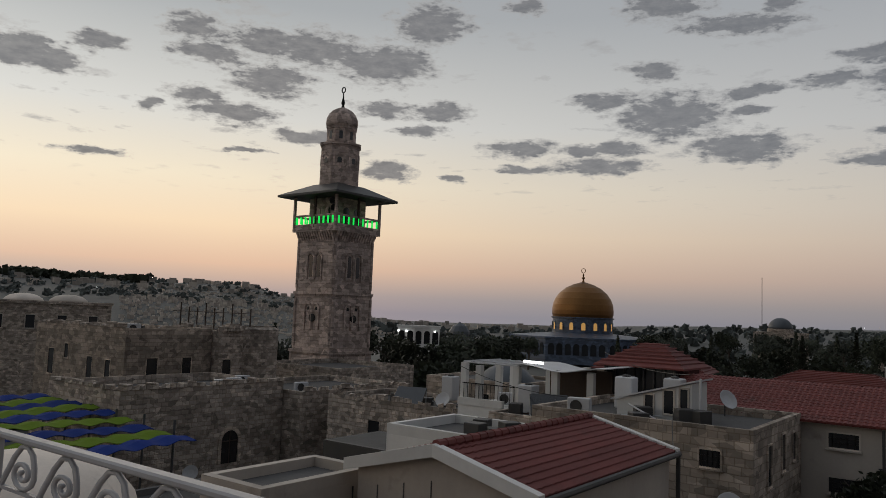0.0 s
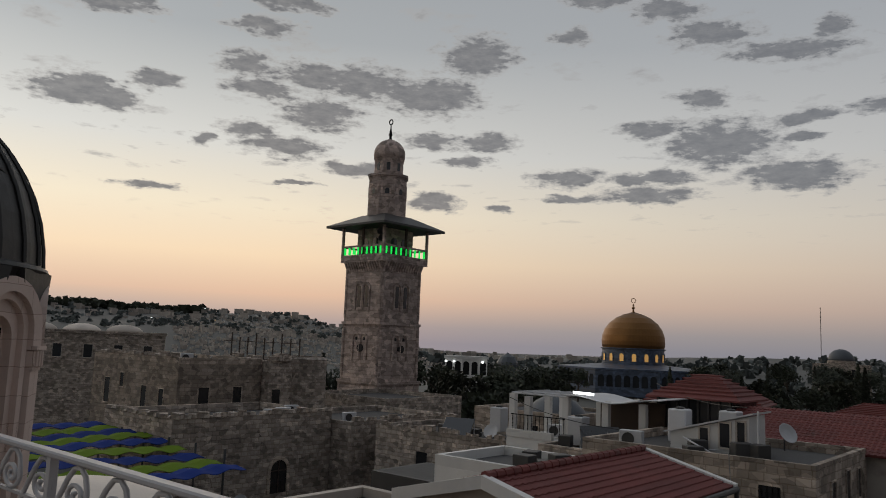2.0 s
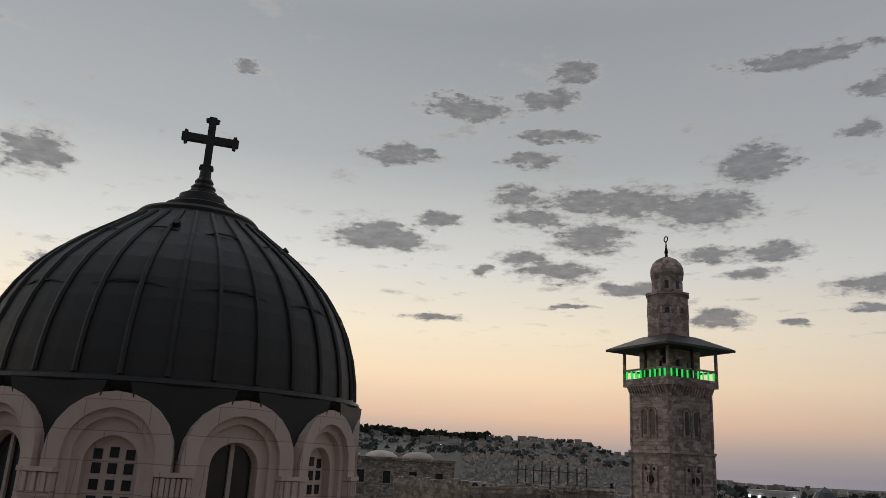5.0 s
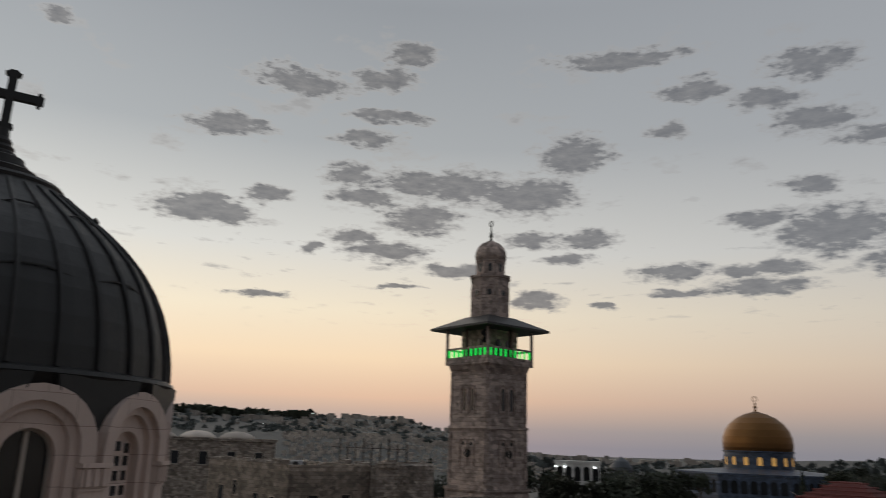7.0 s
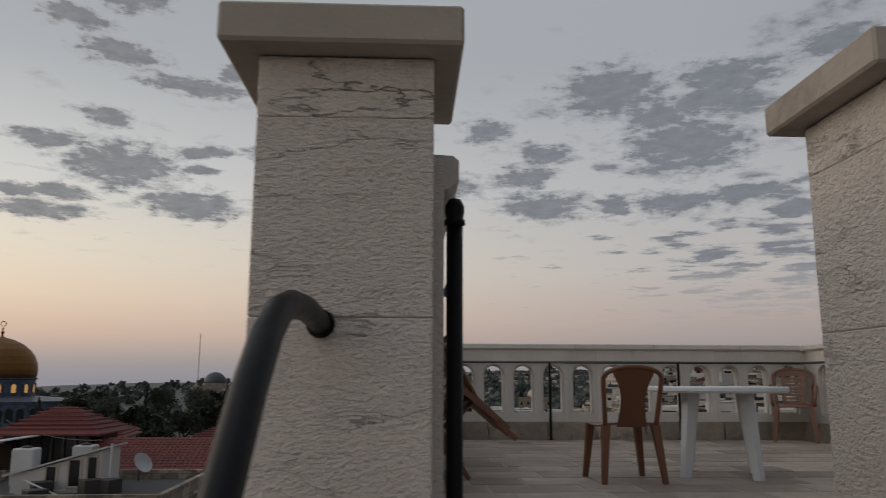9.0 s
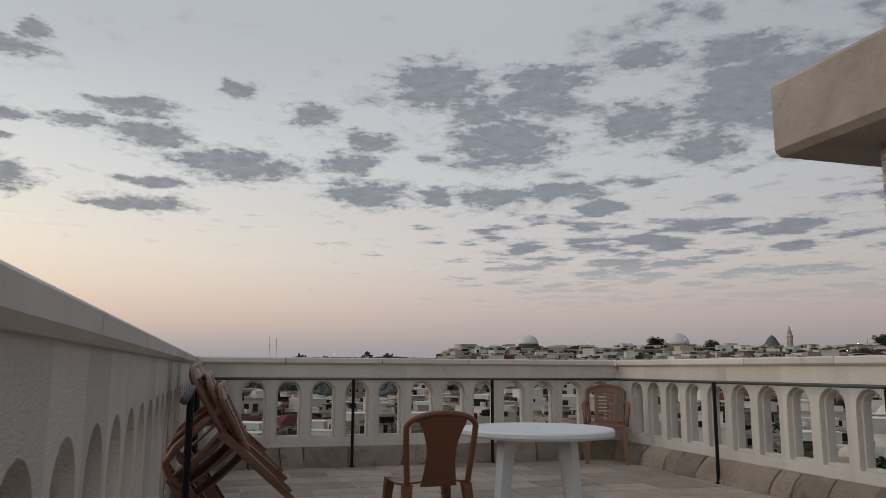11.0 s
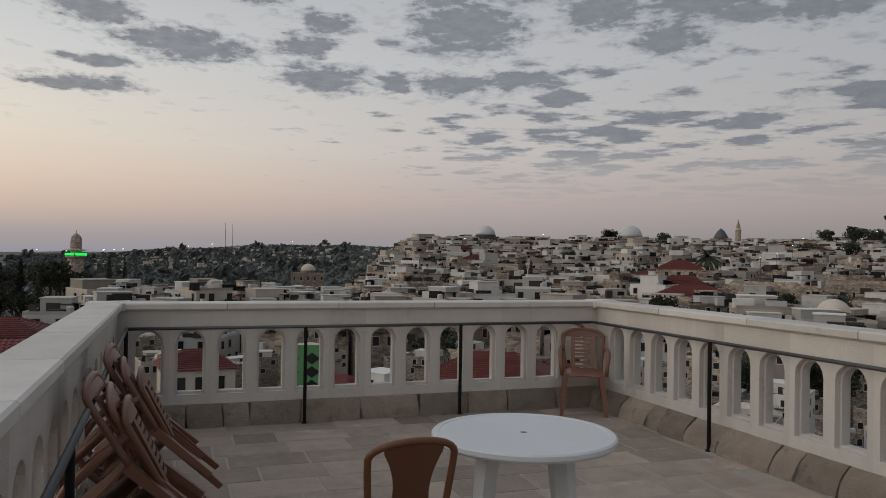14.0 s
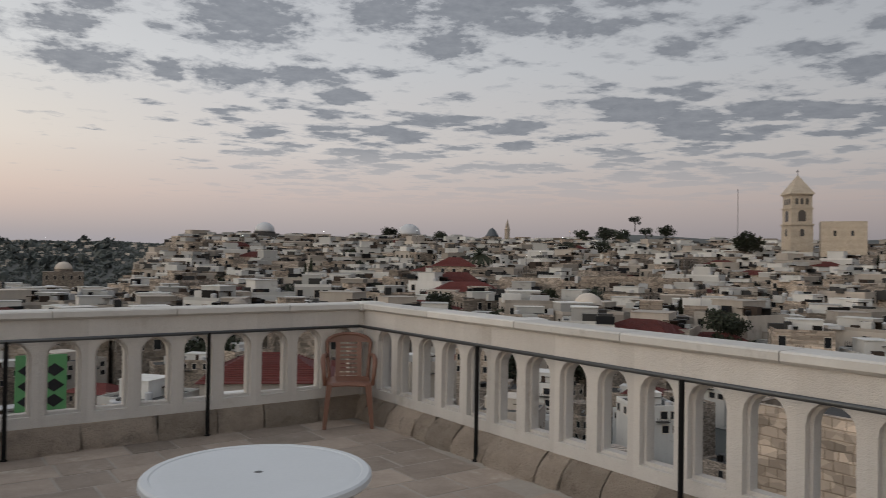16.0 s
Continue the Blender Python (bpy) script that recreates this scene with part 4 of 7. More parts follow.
def cupola(cx, cy):
    t = thing("church_cupola", pose(cx, cy, 0), "dark lead church dome on an arcaded pink-white stone drum", "dome")
    R = 2.32
    prof = [(R + 0.05, 1.16), (R + 0.09, 1.20), (R + 0.07, 1.24), (R, 1.27)]
    shape = [(1.50, .992), (1.80, .968), (2.10, .927), (2.35, .875), (2.60, .805), (2.82, .718), (3.02, .622), (3.20, .522), (3.35, .435), (3.46, .375), (3.52, .345), (3.56, .35), (3.60, .335), (3.68, .22)]
    for z, k in shape:
        prof.append((R * k, z))
    prof += [(0.46, 3.70), (0.47, 3.76), (0.43, 3.78), (0.37, 3.79), (0.36, 3.84), (0.31, 3.85), (0.30, 3.93), (0.26, 3.95), (0.0, 3.96)]
    bm = bmn()
    lathe(bm, [(R - 0.32, 0.2), (R - 0.32, 0.95), (R - 0.02, 1.06)] + prof, 72)
    part("dome_shell", bm, M["lead"], t, smooth=False)
    for k in range(32):
        a = 2 * math.pi * k / 32
        pts = [((r + 0.012) * math.cos(a), (r + 0.012) * math.sin(a), z) for r, z in prof[3:14]]
        bm = bmn()
        tube(bm, pts, 0.03, 5)
        part("standing_seam", bm, M["lead"], t)
    for zz in (2.25, 3.05):
        rr = next(p[0] + (q[0] - p[0]) * (zz - p[1]) / (q[1] - p[1]) for p, q in zip(prof[3:], prof[4:]) if q[1] >= zz)
        bm = bmn()
        tube(bm, [((rr + .004) * math.cos(2 * math.pi * k / 48), (rr + .004) * math.sin(2 * math.pi * k / 48), zz + (0.03 if k % 4 < 2 else -0.03)) for k in range(49)], 0.012, 4)
        part("sheet_lap", bm, M["lead"], t)
    for k in range(5):
        a = 2 * math.pi * k / 5 - 0.35
        rr, zz = R * 0.53, 3.16
        bm = bmn()
        tube(bm, [(rr * math.cos(a), rr * math.sin(a), zz - 0.05), ((rr + .10) * math.cos(a), (rr + .10) * math.sin(a), zz + 0.03)], 0.045, 8)
        part("vent", bm, M["lead"], t)
    # cross
    bm = bmn()
    def arm(L, w):
        return [(-w, 0.0), (-w, L * .78), (-w * 1.7, L * .80), (-w * 1.9, L * .90), (-w * 1.1, L * .93), (-w * .9, L), (w * .9, L), (w * 1.1, L * .93), (w * 1.9, L * .90), (w * 1.7, L * .80), (w, L * .78), (w, 0.0)]
    zc = 4.80
    for ang, L in ((0, .34), (90, .39), (-90, .39), (180, .50)):
        ca, sa = math.cos(radians(ang)), math.sin(radians(ang))
        extrude_poly(bm, [(x * ca - z * sa, zc + x * sa + z * ca) for x, z in arm(L, 0.052)], -0.045 - .0007 * (ang % 7), 0.045 + .0007 * (ang % 7))
    cr = part("cross", bm, M["lead"], t, "black metal cross with clover-leaf ends")
    cr.matrix_basis = pose(0, 0, 0, 0, 0, 80)
    bm = bmn()
    lathe(bm, [(0.0, 3.94), (0.21, 3.95), (0.20, 4.00), (0.16, 4.03), (0.17, 4.07), (0.12, 4.12), (0.13, 4.16), (0.085, 4.22), (0.075, 4.34), (0.0, 4.36)], 12)
    part("cross_foot", bm, M["lead"], t)
    # drum
    bm = bmn()
    lathe(bm, [(R - 0.30, -5.0), (R - 0.30, 0.9)], 48)
    part("drum_core", bm, M["church"], t)
    ring1, ring2, ring3, pil, cap, glassm, latt, mull = (bmn() for _ in range(8))
    arch_ring(ring1, 0.44, 0.60, 0.385, 0.24, -0.04, 0.16)
    arch_ring(ring2, 0.355, 0.442, 0.385, -3.0, 0.03, 0.2)
    arch_ring(ring3, 0.262, 0.357, 0.385, -3.0, 0.10, 0.26, zc0=0.30)
    box(pil, -0.155, 0.155, -0.03, 0.2, -3.0, -0.03)
    box(cap, -0.19, 0.19, -0.085, 0.2, 0.195, 0.24)
    for i in range(7):
        x = -0.15 + 0.05 * i
        lathe_v = 0.022
        box(cap, x - lathe_v, x + lathe_v, -0.06 - 0.02 * (i % 2), 0.1, 0.01, 0.19, 0.008)
    box(cap, -0.165, 0.165, -0.045, 0.2, -0.03, 0.01)
    arch_ring(glassm, 0.0001, 0.27, 0.30, -3.0, 0.225, 0.24)
    for r0 in (0.235,):
        arch_ring(mull, r0, 0.268, 0.30, -3.0, 0.19, 0.222)
    box(mull, -0.022, 0.022, 0.19, 0.222, -3.0, 0.54)
    arch_ring(latt, 0.0001, 0.268, 0.30, -3.0, 0.20, 0.222)
    hole = bmn()
    box(hole, -0.043, 0.043, 0.190, 0.199, -0.05, 0.05)
    meshes = {k: finish(k, b, M[mm]) for k, b, mm in (("archivolt", ring1, "church"), ("inner_arch", ring2, "church"), ("window_surround", ring3, "church"), ("pilaster", pil, "church"),
              ("capital", cap, "church"), ("glazing", glassm, "glass"), ("mullion", mull, "render"), ("lattice", latt, "church"), ("lattice_hole", hole, "glass"), ("valley_flashing", extrude_poly(bmn(), [(-.52, 1.08), (-.48, .93), (-.30, .80), (-.10, .52), (-.035, .36), (.035, .36), (.10, .52), (.30, .80), (.48, .93), (.52, 1.08)], 0.03, 0.12), "lead"))}
    for k in range(12):
        a = 8.4 + 30 * k
        place = pose(0, 0, 0.11, 0, 0, a) @ Matrix.Translation((0, -R - 0.06, 0))
        for nm in ("archivolt", "inner_arch", "window_surround"):
            part(nm, meshes[nm], None, t, m=place)
        side = pose(0, 0, 0.11, 0, 0, a + 15) @ Matrix.Translation((0, -R - 0.09, 0))
        part("pilaster", meshes["pilaster"], None, t, m=side)
        part("valley_flashing", meshes["valley_flashing"], None, t, m=side)
        part("capital", meshes["capital"], None, t, "carved leaf capital", m=side)
        if k % 2 == 0:
            w = part("lattice_window", meshes["lattice"], None, t, "pierced stone lattice window", m=place)
            for i in (-1, 0, 1):
                for j in range(7):
                    part("lattice_hole", meshes["lattice_hole"], None, w, m=pose(i * 0.155, 0, 0.40 - j * 0.155 - (0.02 if j == 0 and i else 0)))
        else:
            w = part("glazed_window", meshes["glazing"], None, t, m=place)
            part("mullion", meshes["mullion"], None, w)
    bm = bmn()
    lathe(bm, [(3.4, -14.0), (3.4, -3.0), (3.2, -2.9)], 12)
    part("base", bm, M["church"], t)

cupola(-11.5, -9.45)

# ---------------------------------------------------------------- tall minaret
def square_stage(bm, s, z0, z1):
    box(bm, -s / 2, s / 2, -s / 2, s / 2, z0, z1)

def dentils(bm, s, z, h, out, n):
    for k in range(4):
        ca, sa = (1, 0, -1, 0)[k], (0, 1, 0, -1)[k]
        for i in range(n):
            u = -s / 2 + s * (i + 0.5) / n
            w = s / n * 0.30
            pts = []
            for a, b in ((u - w, s / 2), (u + w, s / 2), (u + w, s / 2 + out), (u - w, s / 2 + out)):
                pts.append((a * ca - b * sa, a * sa + b * ca))
            lo = [bm.verts.new((p[0], p[1], z)) for p in (pts[0], pts[1])]
            hi = [bm.verts.new((p[0], p[1], z + h)) for p in pts]
            bm.faces.new(hi)
            bm.faces.new((lo[0], lo[1], hi[2], hi[3]))
            bm.faces.new((lo[0], hi[3], hi[0]))
            bm.faces.new((lo[1], hi[1], hi[2]))

def minaret(cx, cy, yaw):
    t = thing("minaret", pose(cx, cy, 0, 0, 0, yaw), "tall square stone minaret with a wooden canopy and green lights", "minaret")
    for nm, s, z0, z1 in (("base_stage", 6.35, -15, -3.9), ("middle_stage", 6.0, -3.9, 2.4), ("upper_stage", 5.9, 2.4, 8.9)):
        bm = bmn()
        square_stage(bm, s, z0, z1)
        part(nm, bm, M["minaret"], t)
    for s, z in ((6.35, -3.9), (6.0, 2.4)):
        bm = bmn()
        box(bm, -s / 2 - .12, s / 2 + .12, -s / 2 - .12, s / 2 + .12, z - 0.08, z + 0.18)
        dentils(bm, s, z - 0.42, 0.34, 0.14, 22)
        part("string_course", bm, M["minaret"], t)
    bm = bmn()
    dentils(bm, 5.9, 8.7, 1.0, 0.50, 15)
    box(bm, -3.45, 3.45, -3.45, 3.45, 9.7, 10.15)
    part("gallery_floor", bm, M["minaret"], t, "stone gallery on rows of small corbels")
    for k in range(4):
        face = pose(0, 0, 0, 0, 0, 90 * k)
        bm = bmn()
        box(bm, -3.38, 3.38, -3.42, -3.28, 10.15, 10.5)
        box(bm, -3.38, 3.38, -3.42, -3.28, 11.35, 11.55)
        par = part("parapet", bm, M["minaret"], t, m=face)
        for i in range(9):
            bm = bmn()
            u = -2.9 + 0.725 * i
            tube(bm, [(u, -3.36, 10.55), (u, -3.36, 11.32)], 0.10, 6)
            part("light_tube", bm, M["greenled"], par, "glowing green lamp tube")
        bm = bmn()
        box(bm, -3.45, -3.2, -3.45, -3.2, 10.15, 13.75)
        part("corner_post", bm, M["minaret"], t, m=face)
        bm = bmn()
        box(bm, -0.12, 0.12, -3.42, -3.22, 10.15, 13.75)
        part("canopy_post", bm, M["timber"], t, m=face)
        # double windows of the two upper stages: arched recesses with a colonnette
        for zb, h, r in ((3.9, 2.4, 0.0), (-1.5, 2.3, 1.0)):
            s = 5.9 if zb > 0 else 6.0
            for u in (-0.62, 0.62):
                bm = bmn()
                arch_ring(bm, 0.42, 0.60, zb + h, zb, -s / 2 - 0.16, -s / 2 + 0.02, 8)
                part("window_arch", bm, M["minaret"], t, m=face @ Matrix.Translation((u, 0, 0)))
                # dark plate in each arch: a window in one, the other's shade as colour
                bm = bmn()
                arch_ring(bm, 0.0001, 0.24 if r == 0 else 0.16, zb + h, zb + .3 if r == 0 else zb + 2.1, -s / 2 - 0.03, -s / 2 + 0.01, 8)
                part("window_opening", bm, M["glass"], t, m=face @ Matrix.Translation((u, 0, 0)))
            bm = bmn()
            tube(bm, [(0, -s / 2 - 0.12, zb), (0, -s / 2 - 0.12, zb + h)], 0.12, 8)
            part("colonnette", bm, M["minaret"], t, m=face)
            if r:
                bm = bmn()
                tube(bm, [(.15, -s / 2 + 0.02, zb + 1.25), (.15, -s / 2 - 0.22, zb + 1.25)], 0.42, 14)
                part("round_window", bm, M["glass"], t, m=face)
        for u in (-2.78, 2.78):
            for z0, z1 in ((3.0, 8.3), (-3.3, 1.9)):
                bm = bmn()
                tube(bm, [(u, -2.9 if z0 > 0 else -3.0, z0), (u, -2.9 if z0 > 0 else -3.0, z1)], 0.2, 8)
                part("corner_shaft", bm, M["minaret"], t, m=face)
        for u in (-0.45, 0.35):
            bm = bmn()
            box(bm, u - 0.16, u + 0.16, -3.215, -3.17, -7.0, -5.4)
            part("slit_window", bm, M["glass"], t, m=face)
        # gallery doors in the upper shaft
        for u in (-0.8, 0.8):
            bm = bmn()
            arch_ring(bm, 0.0001, 0.42, 12.1, 10.2, -2.27, -2.2, 8)
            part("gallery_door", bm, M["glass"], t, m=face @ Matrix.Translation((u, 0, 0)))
    bm = bmn()
    square_stage(bm, 4.4, 10.1, 14.2)
    part("gallery_stage", bm, M["minaret"], t)
    bm = bmn()
    e = 4.75
    lo = [bm.verts.new((sx * e, sy * e, 13.55)) for sx, sy in ((-1, -1), (1, -1), (1, 1), (-1, 1))]
    lo2 = [bm.verts.new((sx * e, sy * e, 13.78)) for sx, sy in ((-1, -1), (1, -1), (1, 1), (-1, 1))]
    hi = [bm.verts.new((sx * 2.0, sy * 2.0, 15.15)) for sx, sy in ((-1, -1), (1, -1), (1, 1), (-1, 1))]
    bm.faces.new(lo[::-1])
    bm.faces.new(hi)
    for i in range(4):
        j = (i + 1) % 4
        bm.faces.new((lo[i], lo[j], lo2[j], lo2[i]))
        bm.faces.new((lo2[i], lo2[j], hi[j], hi[i]))
    part("canopy", bm, M["darkmetal"], t, "broad dark lead-covered canopy roof")
    bm = bmn()
    lathe(bm, [(2.32, 15.0), (2.28, 19.5), (2.45, 19.6), (2.45, 19.85), (1.75, 19.9), (1.72, 21.5), (1.82, 21.55), (1.82, 21.75)], 8, 0.5)
    part("lantern", bm, M["minaret"], t)
    for k in range(8):
        face = pose(0, 0, 0, 0, 0, 45 * k)
        bm = bmn()
        arch_ring(bm, 0.5, 0.72, 18.0, 17.2, -2.17, -2.05, 8)
        part("blind_arch", bm, M["minaret"], t, m=face)
        bm = bmn()
        arch_ring(bm, 0.0001, 0.24, 17.9, 17.5, -2.135, -2.05, 6)
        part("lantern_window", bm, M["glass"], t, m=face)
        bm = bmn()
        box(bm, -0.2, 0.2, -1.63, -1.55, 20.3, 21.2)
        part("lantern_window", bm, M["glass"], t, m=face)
    bm = bmn()
    lathe(bm, [(1.72, 21.7), (1.80, 22.3), (1.76, 22.8), (1.55, 23.3), (1.15, 23.75), (0.6, 24.05), (0.22, 24.2), (0.0, 24.25)], 24)
    part("bulbous_cap", bm, M["minaret"], t, smooth=True)
    bm = bmn()
    lathe(bm, [(0.22, 24.1), (0.14, 24.5), (0.22, 24.75), (0.1, 25.3), (0.06, 25.9), (0.0, 26.05)], 10)
    tube(bm, [(0.28 * math.sin(a), 0, 26.27 - 0.3 * math.cos(a)) for a in [2 * math.pi * i / 14 + 0.25 for i in range(14)]], 0.07, 6)
    part("crescent_finial", bm, M["iron"], t)
    for dz, yy in ((12.6, -2.9), (11.9, -2.7)):
        bm = bmn()
        lathe(bm, [(0.12, 0), (0.16, 0.3), (0.45, 0.8), (0.42, 0.8), (0.1, 0.35)], 12)
        part("loudspeaker", bm, M["darkmetal"], t, m=pose(2.7, yy, dz, 70, 0, 30))
    # the gallery and all above it sit a little lower on the shaft
    for o in t.children:
        if o.name.split(".")[0] in ("gallery_floor", "parapet", "corner_post", "canopy_post", "gallery_door", "gallery_stage", "canopy", "lantern", "blind_arch", "lantern_window", "bulbous_cap", "crescent_finial", "loudspeaker"):
            o.matrix_basis = Matrix.Translation((0, 0, -0.6)) @ o.matrix_basis

minaret(-60.9, 48.9, -2)

# ---------------------------------------------------------------- gilded shrine
def shrine(cx, cy):
    t = thing("gilded_shrine", pose(cx, cy, 0, 0, 0, 22), "octagonal blue-tiled shrine under a large gilded dome", "shrine")
    R = 10.6
    prof = [(R, 1.6), (R + 0.25, 2.6), (R + 0.30, 4.0), (R + 0.1, 6.0), (R - 0.7, 8.2), (R - 2.2, 10.3), (R - 4.4, 12.1), (R - 7.0, 13.4), (R - 9.2, 14.05), (0.5, 14.35), (0, 14.4)]
    bm = bmn()
    lathe(bm, prof, 64)
    part("gilded_dome", bm, M["gold"], t, smooth=False)
    bm = bmn()
    lathe(bm, [(0.5, 14.2), (0.25, 15.2), (0.6, 15.8), (0.2, 16.3), (0.35, 16.9), (0.1, 17.3), (0.0, 17.6)], 10)
    tube(bm, [(0.75 * math.sin(a), 0, 18.4 - 0.8 * math.cos(a)) for a in [2 * math.pi * i / 14 + 0.25 for i in range(14)]], 0.12, 6)
    part("crescent_finial", bm, M["gold"], t)
    bm = bmn()
    lathe(bm, [(R + 0.05, -6.0), (R + 0.05, 1.1), (R + 0.55, 1.2), (R + 0.55, 1.6)], 48)
    part("drum", bm, M["bluetile"], t)
    wm = bmn()
    arch_ring(wm, 0.0001, 0.72, -1.0, -2.9, -R - 0.12, -R + 0.2, 8)
    wmesh = finish("drum_window", wm, M["warmlamp"])
    fm = bmn()
    arch_ring(fm, 0.72, 1.0, -1.0, -2.9, -R - 0.22, -R + 0.2, 8)
    fmesh = finish("window_frame", fm, M["bluetile"])
    for k in range(16):
        w = part("drum_window", wmesh, None, t, "arched window lit warm from inside", m=pose(0, 0, 0, 0, 0, 22.5 * k + 6))
        part("window_frame", fmesh, None, w)
    bm = bmn()
    lathe(bm, [(26.5, -14), (26.5, -5.9), (26.8, -5.8), (26.8, -5.2), (26.0, -5.2), (R, -3.9)], 8, 0.5)
    part("octagon", bm, M["bluetile"], t)
    for k in range(8):
        for i in range(7):
            bm = bmn()
            arch_ring(bm, 0.0001, 1.0, -8.2, -11.0, -24.62, -24.4, 6)
            part("wall_window", bm, M["glass"], t, m=pose(0, 0, 0, 0, 0, 45 * k) @ Matrix.Translation(((i - 3) * 2.75, 0, 0)))
    bm = bmn()
    lathe(bm, [(3.0, -8), (3.0, -4.2), (3.3, -4.0), (3.2, -3.2), (2.2, -1.6), (0.6, -0.7), (0, -0.2)], 12)
    ob = part("side_cupola", bm, M["leaddome"], None, m=pose(cx - 10, cy - 62, -1.0))
    tagged(ob, "small lead-domed pavilion beside the shrine", "pavilion")

shrine(-123.2, 237.2)

# ---------------------------------------------------------------- houses
def window_part(parent, face, u, z, w, h, s, lit=False, bars=False, sill=True, frame_mat="render"):
    """A framed window on the wall plane y = -s of the given face."""
    bm = bmn()
    fw = 0.07
    for a, b, c, d in ((u - w / 2 - fw, u - w / 2, z - fw, z + h + fw), (u + w / 2, u + w / 2 + fw, z - fw, z + h + fw), (u - w / 2, u + w / 2, z - fw, z), (u - w / 2, u + w / 2, z + h, z + h + fw)):
        box(bm, a, b, -s - 0.05, -s + 0.02, c, d)
    if sill:
        box(bm, u - w / 2 - 0.12, u + w / 2 + 0.12, -s - 0.13, -s + 0.02, z - fw - 0.06, z - fw)
    wo = part("window", bm, M[frame_mat], parent, m=face)
    bm = bmn()
    box(bm, u - w / 2, u + w / 2, -s - 0.008, -s + 0.02, z, z + h)
    part("pane", bm, M["warmlamp"] if lit else M["glass"], wo)
    if bars:
        bm = bmn()
        for i in range(4):
            x = u - w / 2 + w * (i + 0.5) / 4
            box(bm, x - 0.015, x + 0.015, -s - 0.06, -s - 0.035, z, z + h)
        for zz in (z + h * .33, z + h * .66):
            box(bm, u - w / 2, u + w / 2, -s - 0.062, -s - 0.033, zz - 0.012, zz + 0.012)
        part("window_bars", bm, M["iron"], wo)
    return wo

def flat_house(name, x0, x1, y0, y1, z0, z1, wall, label, windows=(), yaw=0, parapet=0.35, cat="house", group=""):
    """A flat-roofed block. windows: face (0 south .. 3 turning right), along, height, width, tall."""
    cx, cy = (x0 + x1) / 2, (y0 + y1) / 2
    w, d = (x1 - x0) / 2, (y1 - y0) / 2
    t = thing(name, pose(cx, cy, 0, 0, 0, yaw), label, cat, group)
    bm = bmn()
    box(bm, -w, w, -d, d, z0, z1)
    part("wall", bm, M[wall], t)
    bm = bmn()
    th = 0.22
    for a, b, c, e in ((-w, w, -d, -d + th), (-w, w, d - th, d), (-w, -w + th, -d + th, d - th), (w - th, w, -d + th, d - th)):
        box(bm, a, b, c, e, z1 + 0.002, z1 + parapet)
    part("parapet", bm, M[wall], t)
    bm = bmn()
    box(bm, -w + th, w - th, -d + th, d - th, z1 + 0.004, z1 + 0.05)
    part("roof", bm, M["roofgrey"], t)
    for f, u, z, ww, hh, *opt in windows:
        s = d if f % 2 == 0 else w
        window_part(t, pose(0, 0, 0, 0, 0, 90 * f), u, z, ww, hh, s, bars="bars" in opt, lit="lit" in opt, frame_mat=wall if wall.startswith("stone") else "render")
    return t

def tile_slope(parent, p00, p10, p01, rows, cols, name="roof_slope"):
    """Overlapping pan tiles on the plane p00 + u (p10 - p00) + v (p01 - p00); v runs up the slope."""
    p00, p10, p01 = Vector(p00), Vector(p10), Vector(p01)
    U, V = (p10 - p00), (p01 - p00)
    N = U.cross(V).normalized()
    if N.z < 0:
        N = -N
    bm = bmn()
    q = [p00, p00 + U, p00 + U + V, p00 + V]
    a = [bm.verts.new(p - N * 0.06) for p in q]
    b = [bm.verts.new(p) for p in q]
    bm.faces.new(a)
    bm.faces.new(b)
    for i in range(4):
        j = (i + 1) % 4
        bm.faces.new((a[i], a[j], b[j], b[i]))
    base = part(name, bm, M["redtile"], parent)
    bm = bmn()
    sub = 4
    for r in range(rows):
        lo, hi = r / rows, min(1.0, (r + 1.12) / rows)
        strip = []
        for c in range(cols * sub + 1):
            u = c / (cols * sub)
            k = 0.5 - 0.5 * math.cos(2 * math.pi * c / sub)
            j = 0.004 * math.sin(r * 7.1 + c // sub * 3.3)
            strip.append((bm.verts.new(p00 + U * u + V * lo + N * (0.035 + 0.045 * k + j)), bm.verts.new(p00 + U * u + V * hi + N * (0.006 + 0.045 * k)),
                          bm.verts.new(p00 + U * u + V * lo + N * 0.0)))
        for (l0, h0, e0), (l1, h1, e1) in zip(strip, strip[1:]):
            bm.faces.new((l0, l1, h1, h0))
            bm.faces.new((e0, e1, l1, l0))
    tiles = part("roof_tiles", bm, M["redtile"], base, "rows of dull red pan tiles")
    tagged(tiles, kind="stuff")
    return base

def ridge_tiles(parent, a, b, n):
    a, b = Vector(a), Vector(b)
    step = (b - a) / n
    bm = bmn()
    tube(bm, [Vector((0, 0, 0)), step * 1.06], [0.12, 0.10], 8)
    me = finish("ridge_tile", bm, M["redtile"])
    for i in range(n):
        part("ridge_tile", me, None, parent, m=Matrix.Translation(a + step * i + Vector((0, 0, 0.02))))

